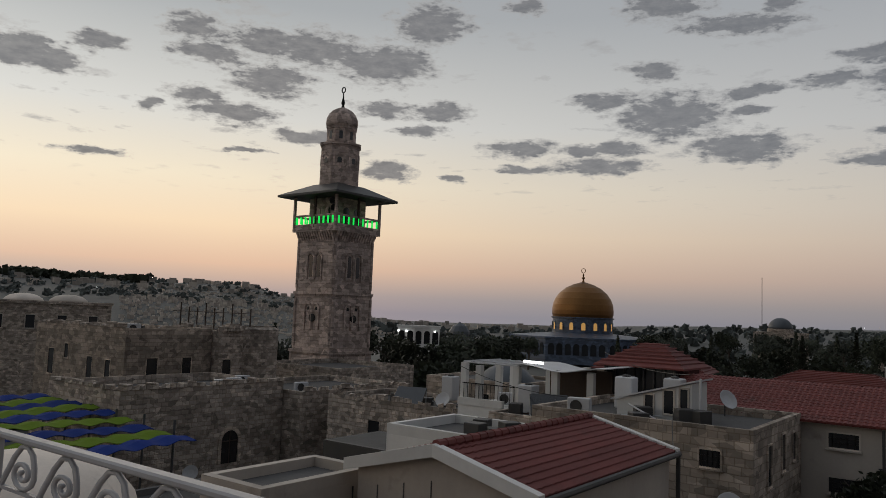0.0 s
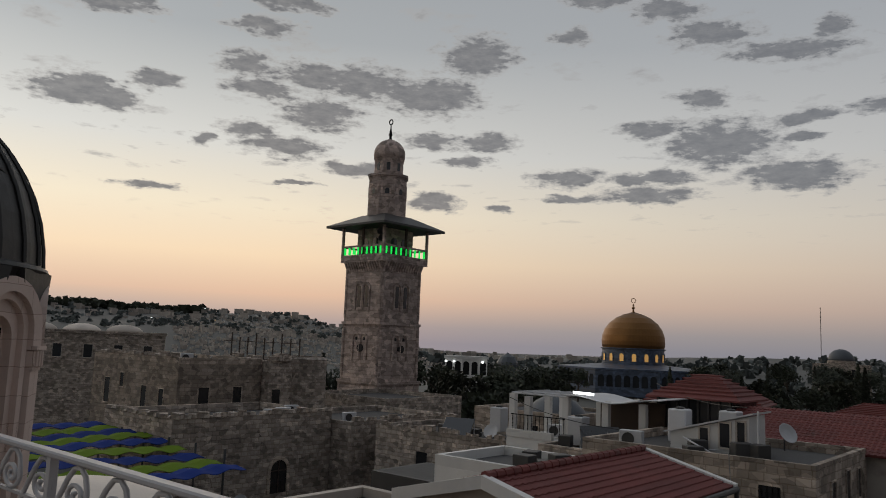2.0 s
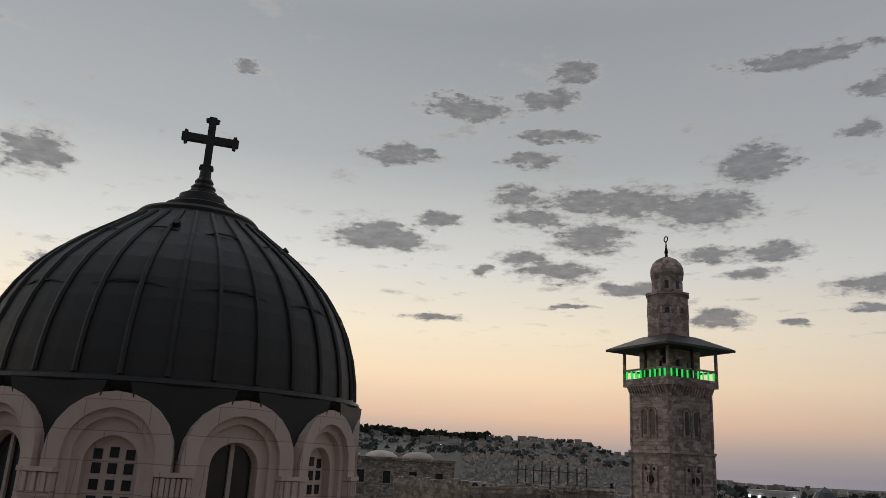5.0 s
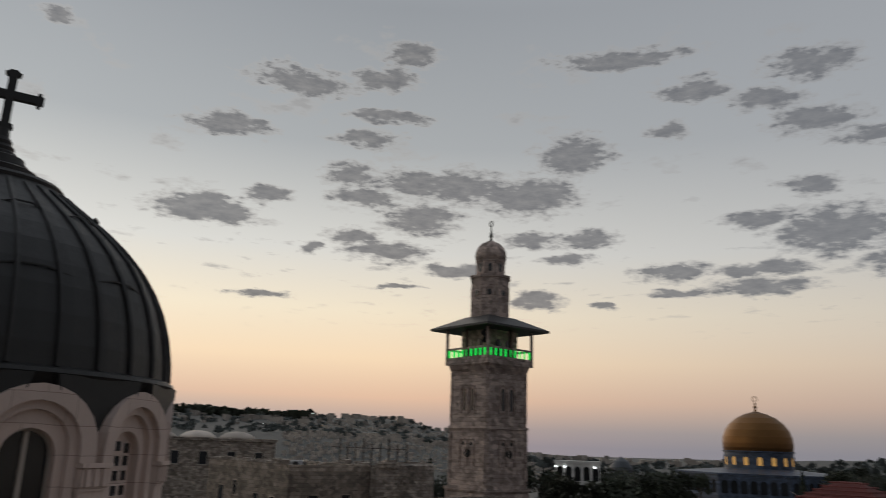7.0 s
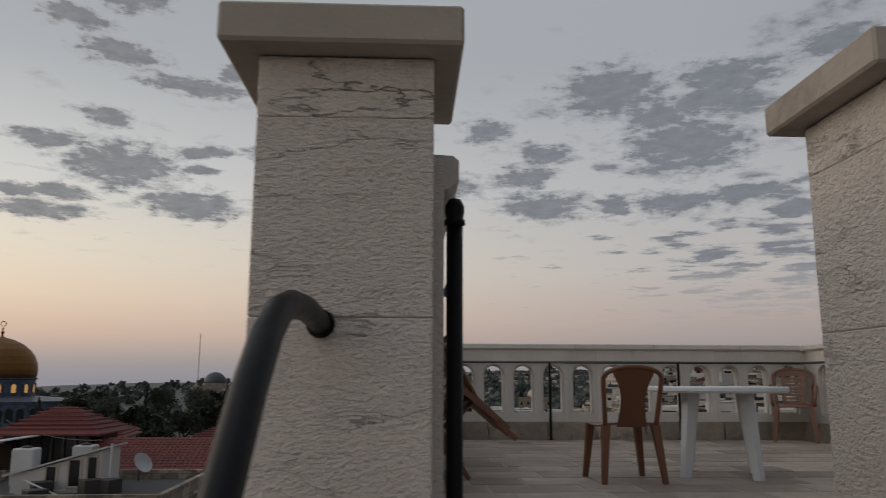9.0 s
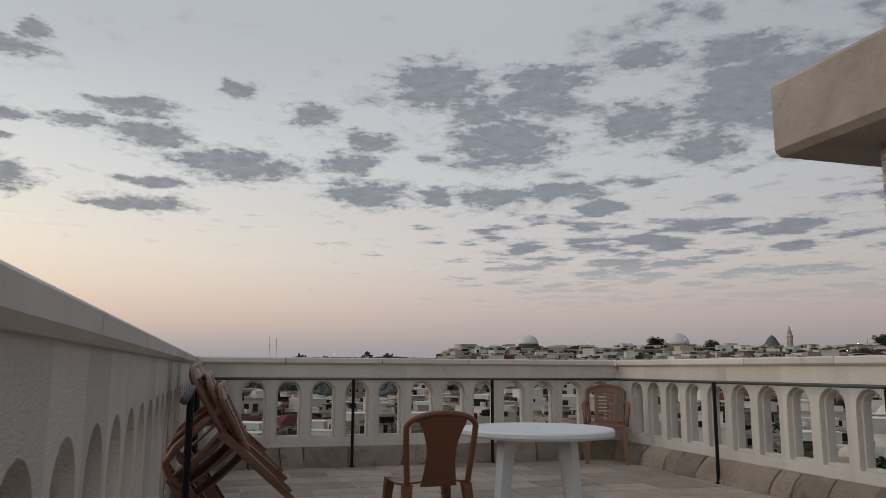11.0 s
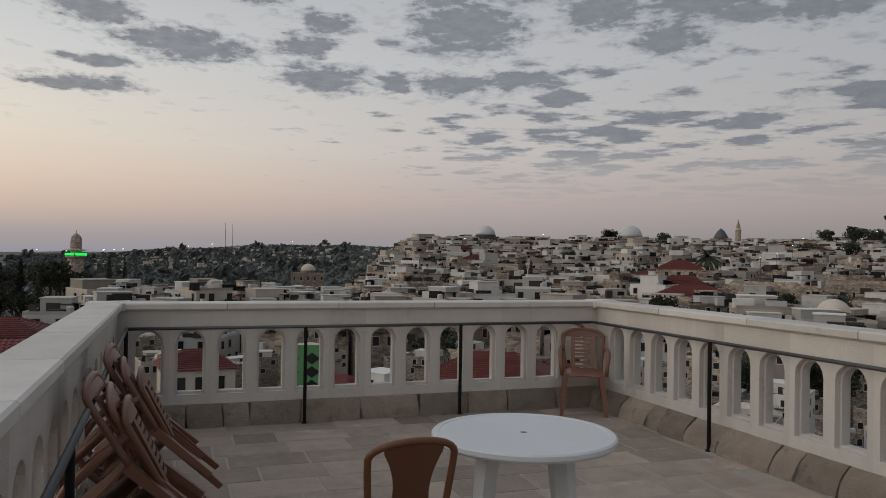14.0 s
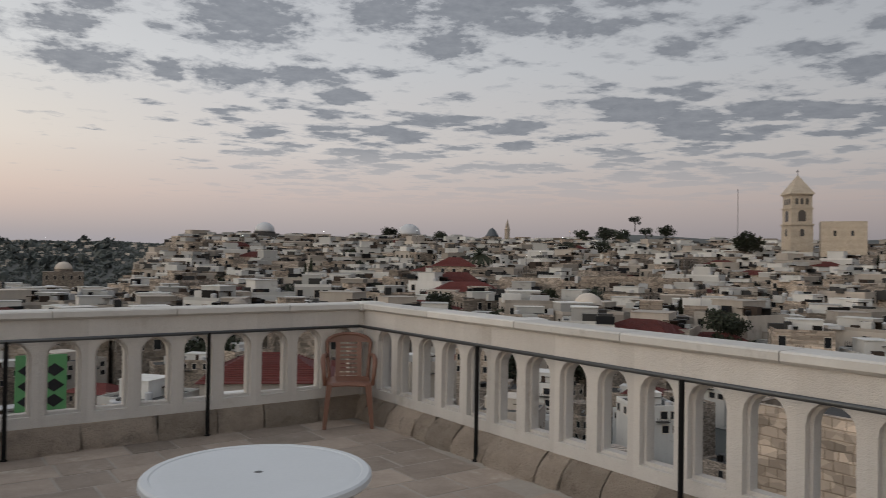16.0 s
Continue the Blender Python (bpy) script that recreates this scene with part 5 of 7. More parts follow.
def gable_house():
    t = thing("gabled_house", pose(0, 0, 0), "cream rendered house with a red pan-tile gable roof", "house")
    xr, y0, y1, zr, ze = -10.55, 1.75, 9.1, -2.2, -2.82
    xa, xb = -13.0, -8.05
    bm = bmn()
    pts = [(xa + .15, -14), (xb - .15, -14), (xb - .15, ze - 0.1), (xr, zr - 0.1), (xa + .15, ze - 0.1)]
    extrude_poly(bm, pts, y0 + 0.15, y1 - 0.1)
    part("wall", bm, M["render"], t)
    tile_slope(t, (xb, y0, ze), (xb, y1, ze), (xr, y0, zr), 10, 30)
    tile_slope(t, (xa, y1, ze), (xa, y0, ze), (xr, y1, zr), 10, 30)
    ridge_tiles(t, (xr, y0, zr + 0.05), (xr, y1, zr + 0.05), 24)
    for (xx, zz) in ((xb, ze), (xa, ze)):
        for yy in (y0 - 0.02, y1 + 0.02):
            bm = bmn()
            s = 1 if xx > xr else -1
            extrude_poly(bm, [(xr, zr - 0.16), (xx + 0.06 * s, ze - 0.17), (xx + 0.06 * s, ze + 0.10), (xr, zr + 0.11)], yy - 0.11, yy + 0.11)
            part("verge_coping", bm, M["whitewall"], t, "whitewashed coping along the gable")
    window_part(t, pose(0, 0, 0, 0, 0, 0), -9.3, -5.1, 0.7, 0.95, -y0 - 0.15)
    bm = bmn()
    for i in range(4):
        x = -13.0 + 0.75 * i
        box(bm, x, x + 0.02, y0 + 0.13, y0 + 0.16, -5.2, -3.2 + (i - 1.2) * 0.16)
    part("render_joint", bm, M["roofgrey"], t)
    bm = bmn()
    tube(bm, [(-7.95, 9.0, -2.85), (-7.95, 9.02, -5.5), (-7.9, 9.02, -12)], 0.06, 8)
    part("downpipe", bm, M["darkmetal"], t)
    bm = bmn()
    tube(bm, [(-7.98, 1.7, -2.86), (-7.98, 9.15, -2.86)], 0.075, 8)
    part("gutter", bm, M["darkmetal"], t)

gable_house()
flat_house("low_house", -15.1, -13.1, -0.7, 2.7, -14, -3.35, "render", "low cream house with a flat grey roof and white coping", [(1, 0.4, -5.0, .8, .9)], parapet=.28)
flat_house("stone_house", -17.0, -8.1, 17.0, 24.6, -14, -3.45, "stonepale", "square house of pale cut stone with a concrete roof edge",
           [(0, 2.95, -4.5, .75, .6, "bars"), (1, -1.6, -5.3, .6, 1.5), (1, 0.6, -5.0, .6, 1.4), (1, 2.4, -4.8, .5, 1.1), (0, -1.2, -5.2, .8, .8)], parapet=.42)
def lean_to():
    t = thing("roof_hut", pose(-12.9, 21.2, 0), "small whitewashed stair hut with a sloping roof", "hut")
    bm = bmn()
    extrude_poly(bm, [(-1.7, -3.44), (1.55, -3.44), (1.55, -1.85), (-1.7, -2.75)], -1.0, 1.0)
    part("wall", bm, M["whitewall"], t)
    bm = bmn()
    extrude_poly(bm, [(-1.95, -2.79), (1.75, -1.76), (1.75, -1.69), (-1.95, -2.72)], -1.15, 1.15)
    part("roof", bm, M["whitetin"], t)
    for u, z, w, h in ((-0.25, -3.2, .35, .75), (0.6, -3.15, .4, .95), (1.25, -3.3, .3, 1.2)):
        window_part(t, pose(0, 0, 0), u, z, w, h, 1.0, sill=False)
    bm = bmn()
    tube(bm, [(1.95, -1.1, -3.44), (1.95, -1.1, -1.6)], 0.05, 6)
    part("pole", bm, M["whitetin"], t)
lean_to()

def hip_roof(t, w, d, z, h, run, mat="redtile"):
    """A hipped roof over a 2w x 2d plan."""
    bm = bmn()
    e = [bm.verts.new((sx * w, sy * d, z)) for sx, sy in ((-1, -1), (1, -1), (1, 1), (-1, 1))]
    f = [bm.verts.new((sx * w, sy * d, z + .08)) for sx, sy in ((-1, -1), (1, -1), (1, 1), (-1, 1))]
    r = [bm.verts.new((-run, 0, z + h)), bm.verts.new((run, 0, z + h))] if run else [bm.verts.new((0, 0, z + h))]
    bm.faces.new(e[::-1])
    for i in range(4):
        j = (i + 1) % 4
        bm.faces.new((e[i], e[j], f[j], f[i]))
    a, b = r[0], r[-1]
    bm.faces.new([v for v in (f[0], f[1], b, a) if True] if run else (f[0], f[1], a))
    bm.faces.new((f[1], f[2], b))
    bm.faces.new((f[2], f[3], a, b) if run else (f[2], f[3], a))
    bm.faces.new((f[3], f[0], a))
    roof = part("roof", bm, M[mat], t)
    n = max(4, int(d / 0.28))
    bm = bmn()
    for i in range(1, n):
        s = i / n
        zz = z + .08 + h * s + 0.03
        x1, y1 = w + (run - w) * s, d * (1 - s)
        tube(bm, [(-x1, -y1, zz), (x1, -y1, zz), (x1, y1, zz), (-x1, y1, zz), (-x1, -y1, zz)], 0.045, 4)
    tagged(part("tile_course", bm, M[mat], roof), kind="stuff")
    return roof

def pavilion():
    t = thing("roof_pavilion", pose(-16.4, 29.0, 0), "dark glazed roof room under a red hipped roof", "pavilion")
    bm = bmn()
    box(bm, -2.1, 2.1, -1.9, 1.9, -8, -3.3)
    part("base", bm, M["render"], t)
    bm = bmn()
    box(bm, -1.95, 1.95, -1.75, 1.75, -3.3, -1.75)
    part("glazed_wall", bm, M["glass"], t)
    for i in range(8):
        bm = bmn()
        box(bm, -2.0 + i * 0.54, -1.9 + i * 0.54, -1.86, -1.76, -3.3, -1.75)
        part("mullion", bm, M["darkmetal"], t)
    hip_roof(t, 2.45, 2.2, -1.75, 1.25, 0.5)
pavilion()

def long_red_roof():
    t = thing("long_house", pose(0, 0, 0), "long rendered house under a broad dull red tile roof", "house")
    bm = bmn()
    box(bm, -14.0, -4.8, 24.9, 31, -14, -3.25)
    part("wall", bm, M["render"], t)
    tile_slope(t, (-14.5, 24.4, -3.3), (-4.4, 24.4, -3.3), (-14.5, 28.2, -1.95), 14, 44)
    tile_slope(t, (-4.4, 32.0, -3.3), (-14.5, 32.0, -3.3), (-4.4, 28.2, -1.95), 6, 30)
    bm = bmn()
    extrude_poly(bm, [(24.5, -3.4), (31.9, -3.4), (28.2, -2.05)], 0, 0.3)
    g = part("gable_wall", bm, M["render"], t, m=pose(-4.85, 0, 0, 0, 0, 90))
    for u, z in ((-6.5, -4.35), (-6.5, -6.2)):
        window_part(t, pose(0, 0, 0), u, z, 1.15, .6, -24.9, bars=True)
    bm = bmn()
    tube(bm, [(-5.0, 24.6, -3.3), (-5.0, 24.6, -12)], 0.06, 8)
    part("downpipe", bm, M["darkmetal"], t)
    for i in range(2):
        bm = bmn()
        box(bm, -5.2, -3.6, 24.6, 26.2, -6.0 - 2.4 * i, -5.85 - 2.4 * i)
        for k in range(8):
            box(bm, -5.15 + .2 * k, -5.12 + .2 * k, 24.62, 24.65, -5.85 - 2.4 * i, -5.0 - 2.4 * i)
        box(bm, -5.2, -3.6, 24.6, 24.66, -5.0 - 2.4 * i, -4.94 - 2.4 * i)
        part("balcony", bm, M["darkmetal"], t)
long_red_roof()
def red_block(x, y, w, d, z, h, run, yaw=0, wall="render"):
    t = thing("red_roofed_house", pose(x, y, 0, 0, 0, yaw), "rendered house under a dull red hipped tile roof", "house", "red-roofed houses")
    bm = bmn()
    box(bm, -w + .3, w - .3, -d + .3, d - .3, -15, z)
    part("wall", bm, M[wall], t)
    hip_roof(t, w, d, z, h, run)
    for u in (-w * .5, 0, w * .5):
        window_part(t, pose(0, 0, 0), u, z - 1.7, .8, 1.1, d - .3)
red_block(-9.5, 42, 4.5, 4, -3.3, 1.2, 2.0)
red_block(-24, 49, 4, 3, -3.0, 1.3, 1.5)
red_block(-19.5, 37.5, 3.6, 2.4, -2.5, .9, 1.8, 8)

# white roof terrace with frames, tanks and panels
def roof_terrace():
    t = thing("roof_terrace_house", pose(0, 0, 0), "cluttered whitewashed roof terrace with pergola frames", "house")
    bm = bmn()
    box(bm, -25.5, -17.2, 23.6, 32, -14, -4.3)
    part("wall", bm, M["whitewall"], t)
    bm = bmn()
    box(bm, -25.5, -22.6, 23.55, 23.8, -4.3, -3.9)
    part("parapet", bm, M["whitewall"], t)
    for x, z1 in ((-25.3, -2.0), (-24.3, -2.1), (-21.9, -2.0), (-19.6, -2.0), (-17.6, -2.0)):
        for y in (23.9, 27.5):
            bm = bmn()
            box(bm, x - .18, x + .18, y - .15, y + .15, -4.3, z1)
            part("pier", bm, M["whitewall"], t)
    bm = bmn()
    for y in (23.9, 25.6, 27.5):
        tube(bm, [(-25.4, y, -1.97), (-21.8, y, -1.97)], 0.05, 6)
    for i in range(6):
        tube(bm, [(-25.3 + .7 * i, 23.8, -1.92), (-25.3 + .7 * i, 27.6, -1.92)], 0.035, 6)
    part("pergola_frame", bm, M["whitetin"], t)
    bm = bmn()
    grid_sheet(bm, lambda u, v: (-22.0 + 5.4 * u, 23.4 + 3.6 * v, -1.85 + .10 * math.sin(u * 9) - .12 * math.sin(u * 3.1) + 0.35 * max(0, u - .82)), 16, 4, 0.04)
    part("canopy", bm, M["whitetin"], t, "sagging white sheet-metal canopy")
    bm = bmn()
    box(bm, -21.5, -17.8, 26.8, 27.0, -4.3, -2.1)
    part("back_wall", bm, M["timber"], t)
    bm = bmn()
    for i in range(14):
        bar = bmn()
        tube(bar, [(-25.2 + .25 * i, 23.7, -4.0), (-25.2 + .25 * i, 23.7, -3.1)], 0.02, 5)
        part("rail_bar", bar, M["iron"], t)
    tube(bm, [(-25.3, 23.7, -3.1), (-21.9, 23.7, -3.1)], 0.03, 6)
    part("terrace_rail", bm, M["iron"], t)
    bm = bmn()
    tube(bm, [(-21.1, 23.2, -1.65), (-20.0, 23.3, -1.68)], 0.07, 8)
    part("strip_lamp", bm, M["coldlamp"], t, "bright white strip lamp")
    window_part(t, pose(0, 0, 0), -23.6, -5.9, .7, .8, -23.6)
roof_terrace()

def water_tank(x, y, z, label="upright white boiler tank of a solar heater"):
    t = thing("water_tank", pose(x, y, z), label, "tank", "water tanks on the roofs")
    bm = bmn()
    box(bm, -.42, .42, -.4, .4, 0.0, 1.45, 0.05)
    part("tank_body", bm, M["whitetin"], t)
    bm = bmn()
    lathe(bm, [(0.2, 1.44), (0.2, 1.52), (0.05, 1.55)], 12)
    part("tank_lid", bm, M["darkmetal"], t)
    return t
def solar_panel(x, y, z, yaw):
    t = thing("solar_panel", pose(x, y, z, 0, 0, yaw), "tilted dark solar water panel on a metal frame", "solar panel", "solar panels on the roofs")
    bm = bmn()
    box(bm, -.95, .95, -.7, .7, 0, .08, .01)
    part("panel", bm, M["glass"], t, m=pose(0, 0, .55, 40, 0, 0))
    bm = bmn()
    for sx in (-.9, .9):
        tube(bm, [(sx, .5, 0), (sx, .5, 1.0)], .03, 6)
        tube(bm, [(sx, -.55, 0), (sx, -.5, .15)], .03, 6)
        tube(bm, [(sx, -.55, .02), (sx, .5, .02)], .03, 6)
    part("frame", bm, M["whitetin"], t)
water_tank(-20.6, 22.9, -4.25)
water_tank(-15.2, 22.6, -3.4)
water_tank(-13.4, 24.0, -3.4)
water_tank(-28.5, 27, -4.6)
solar_panel(-19.0, 22.2, -4.2, 35)
solar_panel(-17.6, 22.4, -4.2, 40)
solar_panel(-30.5, 25.5, -5.0, 20)
flat_house("rubble_house", -21.5, -16.2, 20.6, 23.4, -14, -4.25, "stone", "low rubble-stone house with clutter on its roof", [(0, .5, -5.8, .8, .9)], parapet=.2)
flat_house("rubble_house", -36.0, -26.0, 24.0, 30.0, -14, -5.2, "stone", "low rubble-stone house beside the minaret", [(0, -1.0, -7.2, .9, 1.2)], parapet=.5)
flat_house("rubble_house", -33.5, -25.8, 31.0, 38.0, -14, -3.9, "stonepale", "pale stone house with a small grey dome behind it", [(0, 1.0, -5.5, .8, 1.0)], parapet=.3)
flat_house("canopy_hut", -27.0, -21.5, 14.8, 18.8, -14, -5.55, "darkmetal", "dark tin-roofed hut between the houses", parapet=.05, cat="hut")
flat_house("cream_house", -20.0, -14.2, 11.2, 15.6, -14, -4.0, "whitewall", "whitewashed house with a low white parapet", [(0, -1.4, -5.6, .8, 1.0)], parapet=.4)
bm = bmn()
lathe(bm, [(2.2, -5.2), (2.2, -4.2), (1.9, -3.5), (1.3, -2.95), (.6, -2.6), (0, -2.5)], 20)
tagged(part("roof_dome", bm, M["leaddome"], None, m=pose(-28.5, 33.5, 0), smooth=True), "small grey plastered roof dome", "dome")

# ---------------------------------------------------------------- stone walls and ruins east of the terrace
flat_house("old_stone_building", -47.0, -39.2, 11.5, 23.0, -15, -4.75, "stone", "long old building of weathered grey stone blocks",
           [(0, 1.5, -8.8, .9, 1.6)], parapet=.6, cat="building")
flat_house("old_stone_building", -46.0, -37.4, 23.1, 34.0, -15, -5.2, "stone", "lower stone building below the minaret", [(1, 1.5, -9.4, 1.0, 2.2), (1, -2.5, -8.0, .6, 1.0)], parapet=.5, cat="building")
flat_house("old_stone_building", -66.0, -52.5, 19.5, 27.0, -15, -1.75, "stonepale", "tall stone building with small windows and a flat roof",
           [(0, 2.0, -5.4, .8, 1.8), (0, 4.6, -5.4, .7, 1.7), (0, -1.6, -3.9, .6, 1.1), (0, -4.0, -5.3, .9, 2.0), (1, -1.5, -5.2, .9, 1.7), (1, 1.5, -4.9, .8, 1.4)], parapet=.5, cat="building")
flat_house("old_stone_building", -64.0, -51.6, 27.1, 31.0, -15, -1.9, "stone", "ruined stone building with a broken top", [(1, -1.2, -5.0, .8, 1.3), (1, 0.9, -5.2, .9, 1.2)], parapet=.5, cat="building")
bm = bmn()
lathe(bm, [(2.0, -15), (2.0, -1.2), (1.7, -1.0), (1.7, -1.3)], 20)
tagged(part("round_turret", bm, M["stone"], None, m=pose(-52.4, 31.2, 0)), "squat round turret of rough stone at the ruin", "turret")
flat_house("old_stone_building", -58.0, -47.5, 36.6, 47.0, -15, -4.9, "stone", "low stone range beside the trees", [], parapet=.5, cat="building")
rs = random.Random(8)
for i in range(16):
    bm = bmn()
    x = -66.0 + i * 1.0
    rough_block(bm, -.45, .45, -.35, .35, 0, rs.uniform(.25, .9), .06, rs)
    tagged(part("wall_stump", bm, M["stone"], None, m=pose(-52.0 - rs.uniform(0, 10), 27.5 + rs.uniform(0, 3.2), -1.86, 0, 0, rs.uniform(0, 90))), "broken stump of weathered stone on the ruined wall", "stone", "stumps on the ruin")
for i in range(9):
    bm = bmn()
    x, y = -52.3 - 1.1 * i, 30.6 - 0.1 * i
    tube(bm, [(0, 0, 0), (0, 0, 1.9 + .4 * (i % 3 == 2))], .06, 6)
    tube(bm, [(0, 0, 1.5), (-1.1, -.1, 1.5)], .03, 5)
    tagged(part("fence_post", bm, M["timber"], None, m=pose(x, y, -1.45)), "thin dark fence post on the roof", "post", "fence posts on the ruin")

def domed_hall(x, y, z):
    t = thing("domed_hall", pose(x, y, 0, 0, 0, 60), "long low stone hall with a row of plastered domes", "building")
    bm = bmn()
    box(bm, -9, 9, -5, 5, -15, z)
    box(bm, -9.2, 9.2, -5.2, 5.2, z, z + .35)
    part("wall", bm, M["stone"], t)
    for i in range(3):
        bm = bmn()
        lathe(bm, [(2.4, z + .2), (2.2, z + .6), (1.6, z + 1.0), (.8, z + 1.2), (0, z + 1.25)], 20)
        part("dome", bm, M["render"], t, smooth=True, m=pose(-6.6 + 5.2 * i, 0, 0))
    for i in range(5):
        window_part(t, pose(0, 0, 0), -7 + 3.5 * i, z - 3, 1.0, 1.6, 5)
domed_hall(-101, 35.5, .1)

def wall_arch(x, y, z, w, h):
    """An arched window in a wall that faces +x."""
    t = thing("arched_window", pose(x, y, z, 0, 0, 90), "arched stone window with dark panes in the old wall", "window")
    bm = bmn()
    arch_ring(bm, w / 2, w / 2 + .22, h, 0, -.10, .05, 10)
    part("surround", bm, M["stonepale"], t)
    bm = bmn()
    arch_ring(bm, .0001, w / 2, h, 0, -.02, .05, 10)
    part("pane", bm, M["glass"], t)
    bm = bmn()
    box(bm, -.03, .03, -.06, -.021, 0, h + w / 2 - .02)
    box(bm, -w / 2, w / 2, -.055, -.022, h - .05, h + .01)
    part("glazing_bar", bm, M["timber"], t)
wall_arch(-39.2, 18.9, -8.9, 1.25, 1.35)

def air_conditioner(x, y, z, yaw):
    t = thing("air_conditioner", pose(x, y, z, 0, 0, yaw), "dirty white air conditioner box on an old roof", "air conditioner", "air conditioners on the roofs")
    bm = bmn()
    box(bm, -.48, .48, -.18, .18, .06, .74, .03)
    part("casing", bm, M["whitetin"], t)
    bm = bmn()
    lathe(bm, [(0, 0), (.26, 0), (.26, .02), (.22, .02), (.2, .008), (0, .008)], 16)
    part("fan_grille", bm, M["darkmetal"], t, m=pose(-.1, -.182, .40, 90, 0, 0))
    for u in (-.35, .35):
        bm = bmn()
        box(bm, u - .04, u + .04, -.17, .17, 0, .06)
        part("foot", bm, M["darkmetal"], t)
for x, y, z, yaw in ((-41.0, 20.4, -4.70, 70), (-42.2, 22.0, -4.70, 80), (-40.4, 19.0, -4.70, 60), (-40.2, 25.5, -5.15, 75), (-54.0, 21.0, -1.70, 70), (-23.2, 25.0, -4.29, 20), (-15.4, 18.2, -3.40, 10)):
    air_conditioner(x, y, z, yaw)

# striped shade sheets over the street market
for k in range(9):
    bm = bmn()
    x0 = -47.5 + 1.75 * k
    zz = -4.85 - 0.10 * k
    grid_sheet(bm, lambda u, v: (x0 + 1.7 * u, -3.0 + 14.2 * v, zz + .07 * math.sin(v * 60 + k) + .12 * math.sin(v * 5 + k) - .22 * abs(u - .5)), 6, 90, .03)
    tagged(part("shade_sheet", bm, M["greencloth" if k % 2 else "bluecloth"], None), "green rippled shade sheet over the street" if k % 2 else "blue rippled shade sheet over the street", "awning", "striped street awnings")
for k in range(6):
    bm = bmn()
    tube(bm, [(-46.5 + 2.6 * k, 11.1, -15), (-46.5 + 2.6 * k, 11.1, -5.0)], .06, 6)
    tagged(part("awning_pole", bm, M["pipe"], None), "thin metal pole holding the shade sheets", "pole", "awning poles")
bm = bmn()
lathe(bm, [(3.3, -15), (3.3, -5.6), (3.1, -5.0), (2.6, -4.4), (1.8, -4.0), (.8, -3.8), (0, -3.75)], 24)
tagged(part("plastered_vault", bm, M["render"], None, m=pose(-23.6, -0.6, 0), smooth=True), "rounded cream plaster roof below the railing", "roof")
bm = bmn()
box(bm, -19.5, -15.2, -6.5, 1.5, -15, -4.9)
tagged(part("garden_wall", bm, M["stonepale"], None), "reddish stone wall below the landing", "wall")
flat_house("plastered_house", -30.0, -21.5, 4.5, 11.0, -15, -7.4, "roofgrey", "dark low roof beside the stone building", [], parapet=.3)

def arcade_pavilion(x, y, z):
    t = thing("arcaded_building", pose(x, y, 0, 0, 0, 38), "small white arcaded building with lit lamps among trees", "building")
    bm = bmn()
    box(bm, -4.2, 4.2, -2, 2, -15, z - 3.2)
    box(bm, -4.4, 4.4, -2.2, 2.2, z, z + .5)
    part("wall", bm, M["whitewall"], t)
    bm = bmn()
    box(bm, -4.0, 4.0, .5, 1.6, z - 3.2, z)
    part("hall", bm, M["glass"], t)
    for i in range(5):
        bm = bmn()
        arch_panel(bm, 1.66, z - 3.2, z, 1.2, z - 3.19, z - 1.1, -2, -1.6)
        part("arch", bm, M["whitewall"], t, m=pose(-3.32 + 1.66 * i, 0, 0))
    for u in (-4.0, -2.4, 3.2):
        bm = bmn()
        lathe(bm, [(0, -.22), (.22, -.1), (.22, .1), (0, .22)], 8)
        part("lamp", bm, M["coldlamp"], t, m=pose(u, -2.4, z - .6))
    bm = bmn()
    box(bm, -2, 7, -7, -3, -15, z - 4.3)
    part("annex", bm, M["whitewall"], t)
arcade_pavilion(-95.5, 108, -2.2)

def rubble_top(x0, y0, x1, y1, z, n, seed, size=.34):
    rng = random.Random(seed)
    for i in range(n):
        f = (i + rng.uniform(.2, .8)) / n
        bm = bmn()
        s = size * rng.uniform(.6, 1.3)
        rough_block(bm, -s * .7, s * .7, -s * .5, s * .5, 0, s * rng.uniform(.5, 1.0), .05, rng)
        tagged(part("loose_stone", bm, M["stone"], None, m=pose(x0 + (x1 - x0) * f, y0 + (y1 - y0) * f, z, 0, 0, rng.uniform(0, 90))), "rough loose stone on top of the old wall", "stone", "stones on the old walls")

rubble_top(-39.3, 11.7, -39.3, 22.8, -4.15, 22, 1)
rubble_top(-46.8, 11.6, -39.5, 11.6, -4.15, 14, 2)
rubble_top(-51.7, 27.3, -51.7, 30.8, -1.4, 9, 3, .5)
rubble_top(-65.5, 19.6, -52.8, 19.6, -1.25, 16, 4)
rubble_top(-37.5, 23.3, -37.5, 33.8, -4.7, 18, 5)
rubble_top(-35.8, 24.1, -26.2, 24.1, -4.7, 14, 6, .28)

